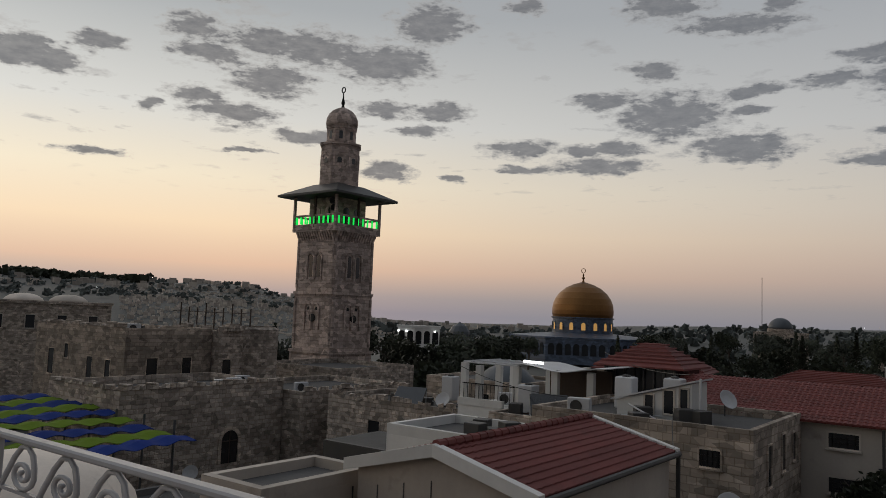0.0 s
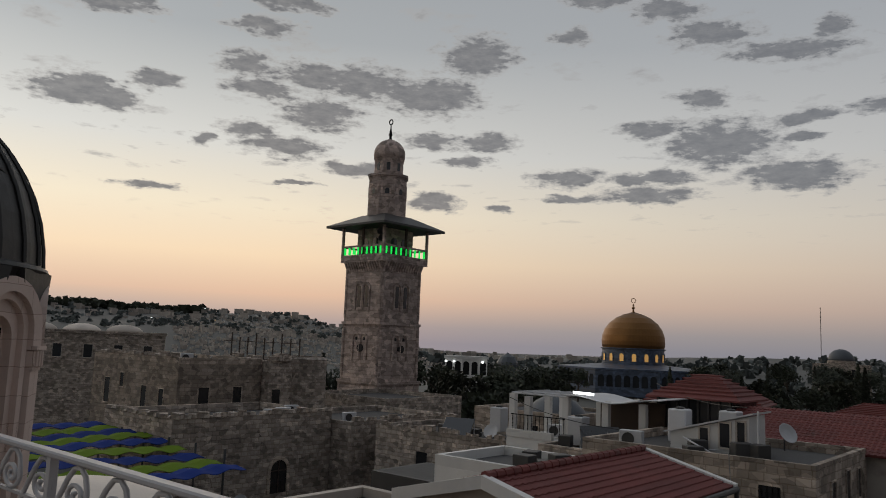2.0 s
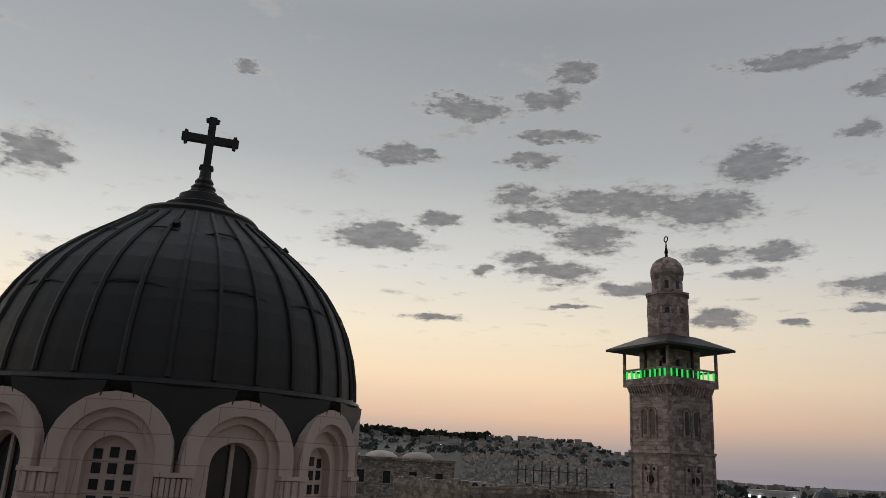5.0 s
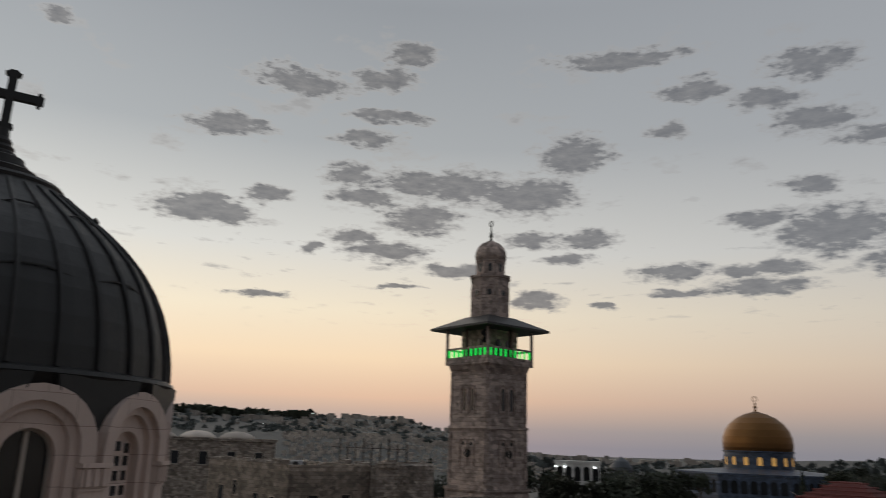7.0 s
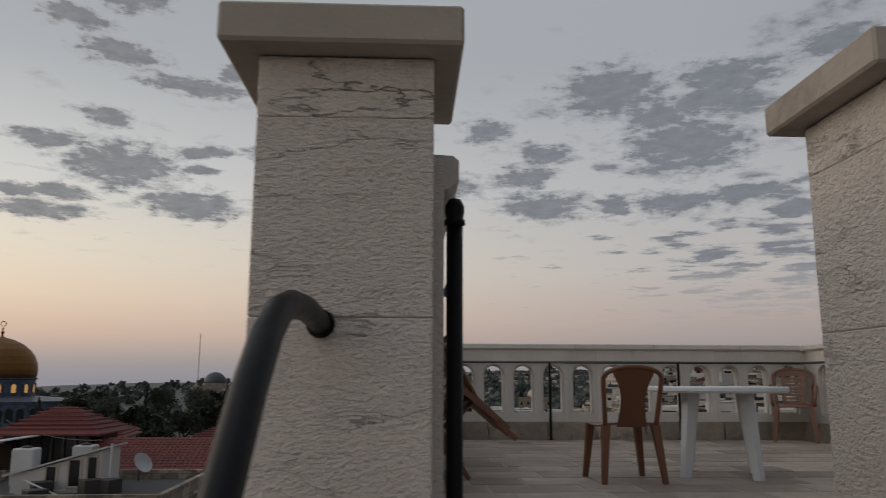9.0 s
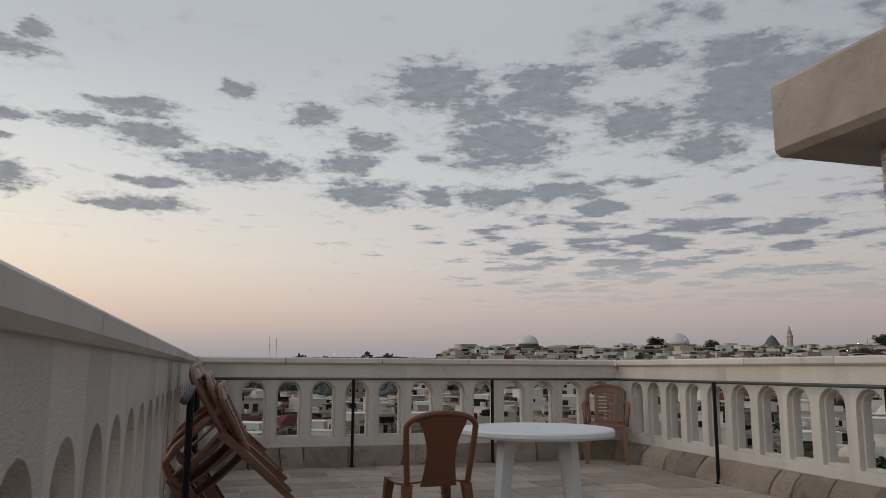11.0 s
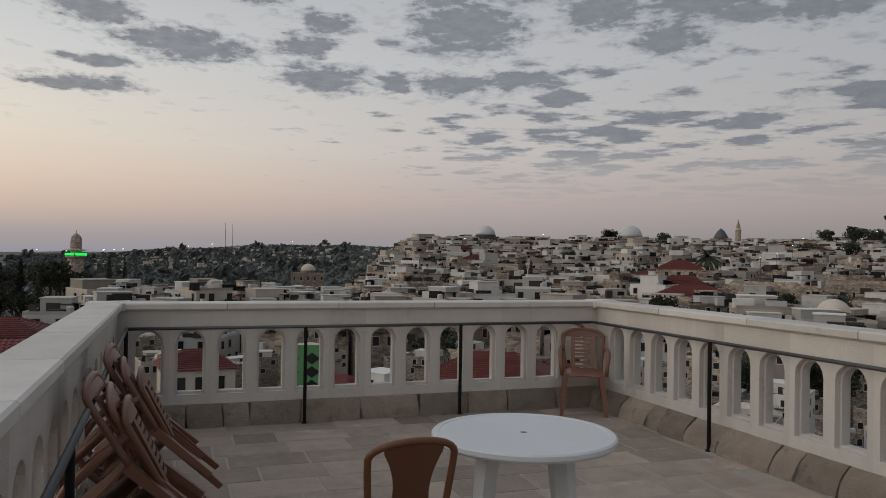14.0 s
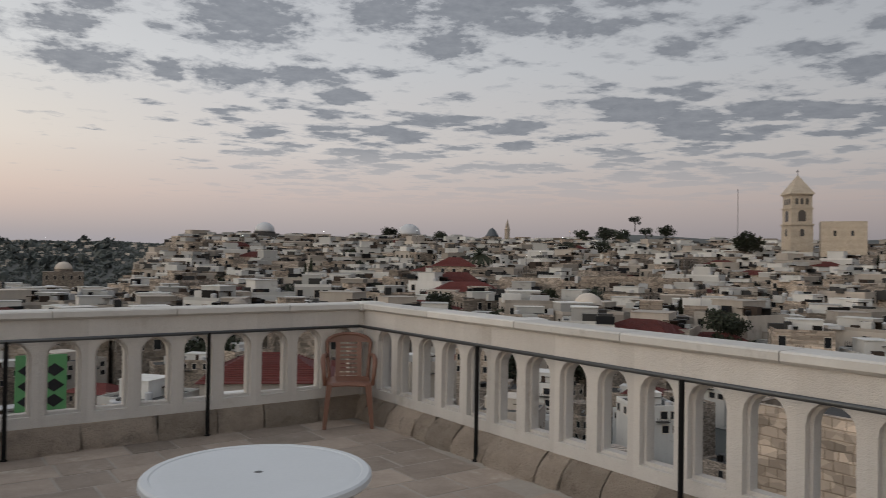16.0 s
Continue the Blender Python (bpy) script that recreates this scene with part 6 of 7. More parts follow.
def junk(x, y, z, n, seed):
    """Boards, pipes and sheets left on a roof, each a thing of its own."""
    rng = random.Random(seed)
    for i in range(n):
        kind = rng.randrange(3)
        bm = bmn()
        if kind == 0:
            box(bm, -rng.uniform(.5, 1.2), rng.uniform(.5, 1.2), -.08, .08, 0, .05)
            nm, lb, mt = "board", "weathered board lying on the roof", "timber"
        elif kind == 1:
            tube(bm, [(-rng.uniform(.4, 1.3), 0, .04), (rng.uniform(.4, 1.3), 0, rng.uniform(.04, .7))], .035, 6)
            nm, lb, mt = "pipe_length", "length of pale pipe lying on the roof", "whitetin"
        else:
            box(bm, -.35, .35, -.3, .3, 0, rng.uniform(.25, .6), .02)
            nm, lb, mt = "crate", "dark crate standing on the roof", "darkmetal"
        tagged(part(nm, bm, M[mt], None, m=pose(x + rng.uniform(-1.8, 1.8), y + rng.uniform(-1.1, 1.1), z, 0, 0, rng.uniform(0, 180))), lb, nm.split("_")[0], "clutter on the roofs")

junk(-18.8, 22.0, -4.19, 16, 3)
junk(-12.5, 19.0, -3.39, 9, 4)
junk(-31.0, 27.0, -5.14, 12, 5)
junk(-17.0, 13.4, -3.94, 8, 6)
junk(-29.0, 34.5, -3.84, 8, 7)
junk(-43.0, 17.0, -4.69, 10, 8)
junk(-57.0, 23.0, -1.69, 10, 9)
def dish(x, y, z, yaw):
    t = thing("satellite_dish", pose(x, y, z, 0, 0, yaw), "grey satellite dish on a short pole", "dish", "satellite dishes")
    bm = bmn()
    lathe(bm, [(0, 0), (.25, .04), (.45, .14), (.43, .15), (.22, .06), (0, .03)], 16)
    part("reflector", bm, M["whitetin"], t, m=pose(0, -.1, .7, 60, 0, 0))
    bm = bmn()
    tube(bm, [(0, 0, 0), (0, 0, .7)], .03, 6)
    part("pole", bm, M["darkmetal"], t)
dish(-8.6, 15.9, -6.2, 20)
dish(-11.0, 23.6, -3.4, 60)
dish(-27.5, 25.0, -5.1, 10)
dish(-38.2, 15.6, -9.6, 40)
for x, y, z, x2, y2, z2 in ((-25.5, 23.7, -2.2, -17.0, 21.0, -3.0), (-12.0, 22.0, -1.6, -19.7, 30, -1.2), (-8.1, 9.1, -2.7, -11.0, 17.0, -3.0), (-26.2, 24.2, -4.7, -20.2, 15.4, -3.7)):
    bm = bmn()
    tube(bm, [(x + (x2 - x) * s, y + (y2 - y) * s, z + (z2 - z) * s - 1.2 * s * (1 - s)) for s in [i / 12 for i in range(13)]], .018, 5)
    tagged(part("cable", bm, M["iron"], None), "black cable slung between the roofs", "cable", "cables between the houses")

# ---------------------------------------------------------------- trees
def leaf_cloud(bm, centres, n, size, rng):
    """Many small leaves scattered in and on round clumps."""
    for i in range(n):
        c, r, sq = centres[rng.randrange(len(centres))]
        d = Vector((rng.gauss(0, 1), rng.gauss(0, 1), rng.gauss(0, 1))).normalized() * r * rng.uniform(.55, 1.08)
        p = Vector(c) + Vector((d.x, d.y, d.z * sq))
        a = Vector((rng.gauss(0, 1), rng.gauss(0, 1), rng.gauss(0, 1))).normalized()
        b = a.orthogonal().normalized()
        s = size * rng.uniform(.6, 1.4)
        q = [bm.verts.new(p + a * s), bm.verts.new(p + b * s * .6), bm.verts.new(p - a * s), bm.verts.new(p - b * s * .6)]
        bm.faces.new(q)

def tree_proto(h, w, seed, label, n=1500):
    rng = random.Random(seed)
    t = thing("tree", pose(0, 0, 0), label, "tree", "dark trees among the houses")
    bm = bmn()
    tube(bm, [(0, 0, -1.0), (.1, 0, h * .25), (0, .1, h * .5)], [.035 * h, .028 * h, .015 * h], 7)
    for i in range(5):
        a = i * 1.3
        tube(bm, [(0, 0, h * (.28 + .04 * i)), (w * .25 * math.cos(a), w * .25 * math.sin(a), h * (.5 + .04 * i)), (w * .4 * math.cos(a), w * .4 * math.sin(a), h * (.62 + .04 * i))], [.014 * h, .010 * h, .004 * h], 5)
    part("trunk", bm, M["bark"], t)
    cs = []
    for i in range(13):
        a, rr = rng.uniform(0, 6.28), rng.uniform(.05, .36) * w
        cs.append(((rr * math.cos(a), rr * math.sin(a), h * rng.uniform(.45, .86) - rr * .2), w * rng.uniform(.13, .24), .8))
    bm = bmn()
    leaf_cloud(bm, cs, n, .035 * w, rng)
    part("crown", bm, M["leaf"], t)
    return t

def cypress_proto(h, seed):
    rng = random.Random(seed)
    t = thing("cypress", pose(0, 0, 0), "slim dark cypress tree standing among the houses", "tree", "cypresses")
    bm = bmn()
    tube(bm, [(0, 0, -1), (0, 0, h * .8)], [.02 * h, .006 * h], 6)
    part("trunk", bm, M["bark"], t)
    cs = []
    for i in range(16):
        s = i / 15
        r = h * .105 * (1 - s) ** .6 * (.5 + min(1, s * 5) * .5) + .05
        cs.append(((rng.uniform(-.2, .2) * r, rng.uniform(-.2, .2) * r, h * (.06 + .92 * s)), r, 1.3))
    bm = bmn()
    leaf_cloud(bm, cs, 1100, .022 * h, rng)
    part("crown", bm, M["leaf"], t)
    return t

def palm_proto(h, seed):
    rng = random.Random(seed)
    t = thing("palm_tree", pose(0, 0, 0), "palm with a shaggy dark crown above the roofs", "palm", "palms")
    bm = bmn()
    tube(bm, [(0, 0, -1), (.1, 0, h * .5), (0, 0, h)], [.32, .26, .3], 8)
    part("trunk", bm, M["bark"], t)
    bm = bmn()
    for i in range(46):
        a, e = rng.uniform(0, 6.28), rng.uniform(-.5, 1.2)
        L = rng.uniform(1.8, 2.7)
        pts = []
        for k in range(6):
            s = k / 5
            pts.append(Vector((math.cos(a) * L * s * math.cos(e), math.sin(a) * L * s * math.cos(e), h + L * s * math.sin(e) - 1.1 * s * s)))
        side = Vector((-math.sin(a), math.cos(a), 0))
        for p, q in zip(pts, pts[1:]):
            w = .22
            bm.faces.new([bm.verts.new(v) for v in (p + side * w, q + side * w * .8, q + Vector((0, 0, .08)), p + Vector((0, 0, .08)))])
            bm.faces.new([bm.verts.new(v) for v in (p - side * w, q - side * w * .8, q + Vector((0, 0, .08)), p + Vector((0, 0, .08)))])
    part("fronds", bm, M["leaf"], t)
    return t

def polar(az, r, z=None):
    a = radians(az)
    x, y = -r * math.sin(a), -9 + r * math.cos(a)
    return x, y, ground_z(x, y) if z is None else z

def put(proto, az, r, size, rng, top=None, first={}):
    """A copy of a tree; top sets the height of its tip."""
    x, y, z = polar(az, r)
    if top is not None:
        z = top - size * proto["tall"]
    return copy_thing(proto, SITE @ Matrix.Translation((x, y, z)) @ Euler((0, 0, rng.uniform(0, 6.28))).to_matrix().to_4x4() @ Matrix.Diagonal((size, size, size, 1)))

def roof_limit(az, rr):
    """Height of the roofs by distance; low towards the open valley in the south."""
    town = interp([(0, -8.6), (60, -7.6), (110, -5.4), (160, -4.0), (230, -1.2), (300, 3.6), (400, 9.5), (520, 13.5)], rr) - (0.8 if az < -45 and rr < 140 else 0)
    valley = 1.0 - .047 * rr
    k = interp([(-180, 0), (-19, 0), (-13.5, 1), (180, 1)], az)
    return town + (min(valley, town) - town) * k

tr = random.Random(21)
TREES = [tree_proto(9, 9, 1, "broad dark evergreen tree standing among the houses"), tree_proto(10, 8, 2, "tall dark evergreen tree with an uneven crown"), tree_proto(7.5, 9.5, 3, "low spreading dark evergreen tree")]
CYP = [cypress_proto(11, 4), cypress_proto(9, 5)]
PALM = palm_proto(7, 6)
for p, h in zip(TREES + CYP + [PALM], (9, 9.6, 7.3, 11, 9, 8)):
    p["tall"] = float(h)
# the first of each kind stands in the garden east of the minaret
for p, (az, r, top) in zip(TREES, ((37.5, 118, -3.0), (34.2, 125, -2.2), (43.3, 140, -2.8))):
    p.matrix_basis = SITE @ Matrix.Translation(polar(az, r, top - p["tall"]))
CYP[0].matrix_basis = SITE @ Matrix.Translation(polar(48.8, 96, -1.0 - 11))
CYP[1].matrix_basis = SITE @ Matrix.Translation(polar(50.4, 99, -1.2 - 9))
PALM.matrix_basis = SITE @ Matrix.Translation(polar(-56.2, 128, -4.0 - 8))
put(PALM, -39.9, 195, 1.5, tr, 4.5)
# gardens by the minaret
for az, r, top, k, s in ((47.6, 92, -1.6, 3, .9), (46.2, 100, -2.2, 0, 1.0), (47.2, 105, -2.6, 2, 1.0), (49.6, 110, -2.6, 1, .9), (40.4, 105, -2.4, 0, 1.1), (39.2, 98, -3.6, 1, 1.1), (41.2, 112, -1.6, 1, 1.0), (38.4, 90, -5.0, 2, 1.1),
                         (36.2, 130, -3.2, 0, 1.0), (35.0, 100, -2.8, 3, .9), (33.8, 104, -3.0, 3, 1.0), (33.4, 118, -2.6, 1, 1.1), (35.6, 108, -4.4, 2, 1.1), (34.4, 92, -4.2, 0, 1.0), (36.6, 150, -2.0, 0, 1.3), (39.0, 170, -2.6, 2, 1.4), (34.0, 170, -2.4, 1, 1.2), (32.4, 190, -3.2, 0, 1.2), (37.5, 185, -2.2, 1, 1.2), (44.6, 150, -2.5, 1, 1.2), (46.4, 160, -3.0, 2, 1.3), (30.6, 225, -4.0, 1, 1.0), (24.2, 170, -2.4, 3, .9)):
    put((TREES + CYP)[k], az, r, s, tr, top)
# the long dark belt south of the shrine
for i in range(54):
    az = tr.uniform(4.5, 22.5)
    r = tr.uniform(120, 330)
    top = -0.1 - r * .0105 + tr.uniform(-1.5, 1.6) + (1.4 if 13 < az < 20 and r > 200 else 0) - (3.0 if r < 180 else 0)
    k = tr.choice((0, 0, 1, 1, 2, 2, 3, 4))
    put((TREES + CYP)[k], az, r, tr.uniform(.9, 1.4), tr, top)
for az, r, top, k, s in ((6.7, 240, -.4, 2, 1.5), (6.3, 235, -.8, 2, 1.3), (3.1, 262, 1.2, 3, 1.05), (2.1, 262, -.5, 4, 1.0), (12.1, 180, -0.2, 3, 1.1), (11.7, 176, -.8, 3, 1.0), (8.4, 190, .2, 3, 1.0), (-27.3, 190, 1.5, 3, .9), (-26.9, 193, .3, 4, .9),
                         (-33.2, 470, 22.0, 0, 1.9), (-36.9, 470, 20.5, 1, 1.5), (-23.3, 300, 4, 1, 1), (-27.6, 420, 15, 0, 1.1), (-51.4, 480, 31, 1, 1.0), (-47.5, 480, 22, 0, 1.2), (-49.2, 480, 23, 2, 1.5), (-50.4, 470, 22, 0, 1.4), (-52.2, 480, 24, 1, 1.1), (-53.6, 450, 23, 2, 1.3), (-46.4, 330, 11, 1, 1.2), (-49, 340, 12, 0, 1.2), (-58.9, 300, 13.5, 2, 1.5), (-48, 140, -2.5, 0, .8), (-2.9, 130, -4, 2, .9), (-3.8, 135, -4.3, 2, .9)):
    put((TREES + CYP)[k], az, r, s, tr, top)
for i in range(150):
    az, r = tr.uniform(-95, -16), tr.uniform(75, 480)
    put((TREES + CYP)[tr.randrange(5)], az, r, tr.uniform(.45, .9), tr, roof_limit(az, r) + tr.uniform(-.5, 3.0))
# shrub beside the long house
b = put(TREES[2], 8.8, 31, .48, tr, -4.6)
put(TREES[0], 7.2, 32.5, .42, tr, -4.9)

# ---------------------------------------------------------------- town on the slope
def town_proto(seed, wall, big, label):
    rng = random.Random(seed)
    t = thing("town_house", pose(0, 0, 0), label, "house", "houses of the old town")
    w, d, h = rng.uniform(3.6, 5.2) * big, rng.uniform(3.4, 5.0) * big, rng.uniform(6.4, 9.0) * (0.8 + .2 * big)
    bm = bmn()
    box(bm, -w, w, -d, d, -7, h)
    th = .22
    for a, b, c, e in ((-w, w, -d, -d + th), (-w, w, d - th, d), (-w, -w + th, -d + th, d - th), (w - th, w, -d + th, d - th)):
        box(bm, a, b, c, e, h + .002, h + .55)
    part("wall", bm, M[wall], t)
    w2, d2, ox, oy, h2 = w * rng.uniform(.35, .6), d * rng.uniform(.4, .6), rng.uniform(-.35, .35) * w, rng.uniform(-.1, .35) * d, rng.uniform(1.8, 3.0)
    bm = bmn()
    box(bm, ox - w2, ox + w2, oy - d2, oy + d2, h + .01, h + h2)
    box(bm, ox - w2 - .12, ox + w2 + .12, oy - d2 - .12, oy + d2 + .12, h + h2, h + h2 + .16)
    part("roof_room", bm, M[rng.choice((wall, "whitewall", "render"))], t)
    bm = bmn()
    box(bm, -w + th, w - th, -d + th, d - th, h + .004, h + .06)
    part("roof", bm, M["roofgrey"], t)
    wm = bmn()
    ww, hh = rng.uniform(.85, 1.2), rng.uniform(1.3, 1.8)
    box(wm, -ww / 2, ww / 2, -.03, .03, 0, hh)
    pane = finish("window_pane", wm, M["glass"])
    fm = bmn()
    for a, b, c, e in ((-ww / 2 - .1, -ww / 2, -.1, hh + .1), (ww / 2, ww / 2 + .1, -.1, hh + .1), (-ww / 2, ww / 2, -.18, 0), (-ww / 2, ww / 2, hh, hh + .12)):
        box(fm, a, b, -.09, .04, c, e)
    frm = finish("window", fm, M["render"])
    for f in (0, 1, 3):
        s = d if f == 0 else w
        half = w if f == 0 else d
        n = 4 if f == 0 else 3
        for lv in range(2):
            for i in range(n):
                if rng.random() < .32:
                    continue
                u = -half + 2 * half * (i + .5) / n + rng.uniform(-.3, .3)
                wo = part("window", frm, None, t, m=pose(0, 0, 0, 0, 0, 90 * f) @ Matrix.Translation((u, -s, h - 2.3 - 3.0 * lv)))
                part("window_pane", pane, None, wo)
    bm = bmn()
    box(bm, ox - .35, ox + .35, oy - d2 - .06, oy - d2 + .05, h + .05, h + 1.75)
    part("door", bm, M["timber"], t)
    for i in range(3):
        bm = bmn()
        a, b = rng.uniform(-.8, .3) * w, rng.uniform(.8, 2.2)
        if i == 0:
            box(bm, a, a + b, -d - .9, -d + .02, h - 2.9, h - 2.75)
            for q in range(7):
                box(bm, a + b * q / 6 - .03, a + b * q / 6 + .03, -d - .9, -d - .84, h - 2.75, h - 1.9)
            part("balcony", bm, M["darkmetal"], t)
        else:
            c = rng.uniform(-.8, .4) * d
            box(bm, a, a + b * 1.4, c, c + 1.8, h + 1.5, h + 1.62)
            box(bm, a + .1, a + b * 1.3, c + 1.5, c + 1.7, h + .05, h + 1.5)
            part("roof_shelter", bm, M[("darkmetal", "timber")[i - 1]], t)
    x, y = rng.uniform(-.7, .7) * w, -d * rng.uniform(.3, .8)
    bm = bmn()
    lathe(bm, [(.5, h + .05), (.52, h + 1.2), (.3, h + 1.35), (0, h + 1.36)], 10)
    part("water_tank", bm, M[rng.choice(("iron", "whitetin", "whitetin"))], t, m=Matrix.Translation((x, y, 0)))
    bm = bmn()
    lathe(bm, [(0, 0), (.3, .06), (.5, .2), (.48, .2), (.28, .08), (0, .03)], 10)
    part("satellite_dish", bm, M["whitetin"], t, m=pose(-x * .8, -d * .5, h + .9, -60, 0, 20))
    bm = bmn()
    tube(bm, [(-x * .8, -d * .5, h), (-x * .8, -d * .5, h + .9)], .04, 5)
    tube(bm, [(x * .5, d * .4, h), (x * .5, d * .4, h + 3.0)], .03, 5)
    part("mast", bm, M["darkmetal"], t)
    return t, h

def domed_proto(seed, wall):
    t, h = town_proto(seed, wall, .9, "stone house with a plastered roof dome")
    bm = bmn()
    lathe(bm, [(2.0, h), (2.0, h + .5), (1.8, h + 1.2), (1.2, h + 1.9), (.5, h + 2.25), (0, h + 2.35)], 18)
    part("roof_dome", bm, M["render"], t, smooth=True, m=pose(1.0, -1.0, 0))
    return t, h

def redtop_proto(seed, wall):
    rng = random.Random(seed)
    t = thing("town_house", pose(0, 0, 0), "stone house under a dull red hipped roof", "house", "houses of the old town")
    w, d, h = 5.5, 4.5, 7.0
    bm = bmn()
    box(bm, -w, w, -d, d, -7, h)
    part("wall", bm, M[wall], t)
    hip_roof(t, w + .5, d + .5, h, 2.0, 2.0)
    for f in (0, 1, 3):
        for i in range(3):
            s, half = (d, w) if f == 0 else (w, d)
            window_part(t, pose(0, 0, 0, 0, 0, 90 * f), -half + 2 * half * (i + .5) / 3, h - 2.2, .9, 1.3, s)
    return t, h + 1.5

LABELS = {"stonepale": "flat-roofed house of pale cut stone with small windows", "whitewall": "flat-roofed whitewashed house with a rooftop tank", "render": "flat-roofed cream rendered house with a roof room", "stone": "old flat-roofed house of weathered grey stone"}
PROTO = []
for i, wl in enumerate(("stonepale", "stonepale", "whitewall", "render", "stone", "stonepale", "render", "whitewall")):
    PROTO.append(town_proto(100 + i, wl, 1.0 if i < 6 else 1.15, LABELS[wl]))
PROTO.append(domed_proto(120, "stonepale"))
PROTO.append(domed_proto(121, "render"))
PROTO.append(redtop_proto(130, "stonepale"))
hr = random.Random(77)
used, far_spots = set(), []
r = 42.0
while r < 545:
    s = 6.4 + r * .015
    a = 11.0 if r > 60 else -6.0
    if r > 300:
        a = -14.5
    while a > -100:
        az = a + hr.uniform(-.25, .25) * math.degrees(s / r)
        a -= math.degrees(s * hr.uniform(.85, 1.25) / r)
        if hr.random() < .07:
            continue
        rr = r + hr.uniform(-.3, .3) * s
        x, y, z = polar(az, rr)
        if az > 3.5 and 60 < rr < 400 and (rr > 115 or x < -14):
            continue
        if x < 33 and y < 9 and x > 5:
            continue
        k = hr.choices(range(len(PROTO)), (4, 4, 3, 4, 4, 4, 3, 2.5, 1.2, 1.2, 2.4))[0]
        p, h = PROTO[k]
        size = s / 10.2 * hr.uniform(.8, 1.1)
        hs = hr.uniform(.75, 1.0) * min(size, 1.1)
        roof = roof_limit(az, rr) + hr.uniform(-2.0, 1.0) * (1 + rr / 400)
        zz = roof - h * hs
        yaw = az + hr.choice((-38, -24, -12, 0, 10, 22, 36))
        m = SITE @ Matrix.Translation((x, y, zz)) @ Euler((0, 0, radians(yaw))).to_matrix().to_4x4() @ Matrix.Diagonal((size, size, hs, 1))
        if rr > 92:
            far_spots.append((k, m))
        elif k not in used:
            used.add(k)
            p.matrix_basis = m
        else:
            copy_thing(p, m)
    r += s * .92

def far_town(spots):
    """The houses beyond the nearest rows, as one mesh."""
    names, mats, verts, faces, index = [], [], [], [], []
    packs = {}
    for k in {k for k, m in spots}:
        pack = []
        for o in PROTO[k][0].children_recursive:
            if o.name.split(".")[0] in ("satellite_dish", "door", "mast"):
                continue
            base = o.matrix_basis if o.parent == PROTO[k][0] else o.parent.matrix_basis @ o.matrix_basis
            pack.append(([base @ v.co for v in o.data.vertices], [tuple(p.vertices) for p in o.data.polygons], o.data.materials[0]))
        packs[k] = pack
    rng = random.Random(404)
    clutter = ("darkmetal", "iron", "timber", "whitetin", "glass", "roofgrey", "darkmetal", "whitewall")
    for k, m in spots:
        extra = []
        h = PROTO[k][1]
        for i in range(9):
            # sheds, awnings, tanks and walled-up corners on and before the roofs
            x, y, w, d = rng.uniform(-4, 4), rng.uniform(-4.6, 3), rng.uniform(.4, 1.6), rng.uniform(.3, .9)
            z0 = h + .06 if i < 6 else h - rng.uniform(2.5, 5.5)
            if i >= 6:
                y, d = -4.8, .6
            z1 = z0 + rng.uniform(.5, 1.9)
            vs = [Vector((x + sx * w, y + sy * d, z)) for z in (z0, z1) for sx, sy in ((-1, -1), (1, -1), (1, 1), (-1, 1))]
            extra.append((vs, [(4, 5, 6, 7), (0, 1, 5, 4), (1, 2, 6, 5), (2, 3, 7, 6), (3, 0, 4, 7)], M[rng.choice(clutter)]))
        for vs, fs, mat in packs[k] + (extra if k != 10 else []):
            if mat.name not in names:
                names.append(mat.name)
                mats.append(mat)
            i, n = names.index(mat.name), len(verts)
            verts += [m @ v for v in vs]
            faces += [tuple(n + j for j in f) for f in fs]
            index += [i] * len(fs)
    me = bpy.data.meshes.new("far_town")
    me.from_pydata(verts, [], faces)
    for mat in mats:
        me.materials.append(mat)
    me.polygons.foreach_set("material_index", index)
    tagged(new("far_town", me), "crowded pale stone houses climbing the far slope", "houses", kind="stuff")

far_town(far_spots)

def dome_on_block(name, az, r, z_top, rad, block_w, block_h, dome, wall, label):
    x, y, z = polar(az, r)
    t = thing(name, pose(x, y, 0, 0, 0, az), label, "building")
    zb = z_top - rad * .95
    bm = bmn()
    box(bm, -block_w, block_w, -block_w * .7, block_w * .7, zb - block_h - 12, zb - 1.2)
    lathe(bm, [(rad * 1.05, zb - 1.6), (rad * 1.05, zb)], 24)
    part("wall", bm, M[wall], t)
    bm = bmn()
    lathe(bm, [(rad * math.cos(radians(a)), zb + rad * .95 * math.sin(radians(a))) for a in range(0, 90, 9)] + [(0, z_top)], 28)
    part("dome", bm, M[dome], t, smooth=True)
    for i in range(5):
        window_part(t, pose(0, 0, 0), -block_w * .8 + block_w * .4 * i, zb - 5, 1.0, 2.0, block_w * .7)
dome_on_block("domed_synagogue", -23.9, 500, 23.6, 6.4, 9, 6, "whitetin", "darkmetal", "pale dome on a dark stone block on the ridge")
dome_on_block("domed_church", -34.6, 500, 24.5, 7.6, 9, 6, "whitetin", "stonepale", "broad pale church dome on the ridge")
dome_on_block("white_domed_house", -47.8, 108, -2.6, 2.0, 4.2, 3, "render", "stonepale", "small plastered white dome on a flat roof")
dome_on_block("dark_dome_hall", 12.9, 300, 4.2, 4.2, 9, 4, "leaddome", "stone", "large dark lead dome behind the trees")
dome_on_block("white_domed_house", -9.9, 180, -5.0, 3.4, 4.5, 3, "whitetin", "render", "low white domed roof among the houses")
dome_on_block("white_domed_house", -10.6, 420, -2.5, 4.0, 9, 5, "render", "stonepale", "pale domed building at the edge of the town")

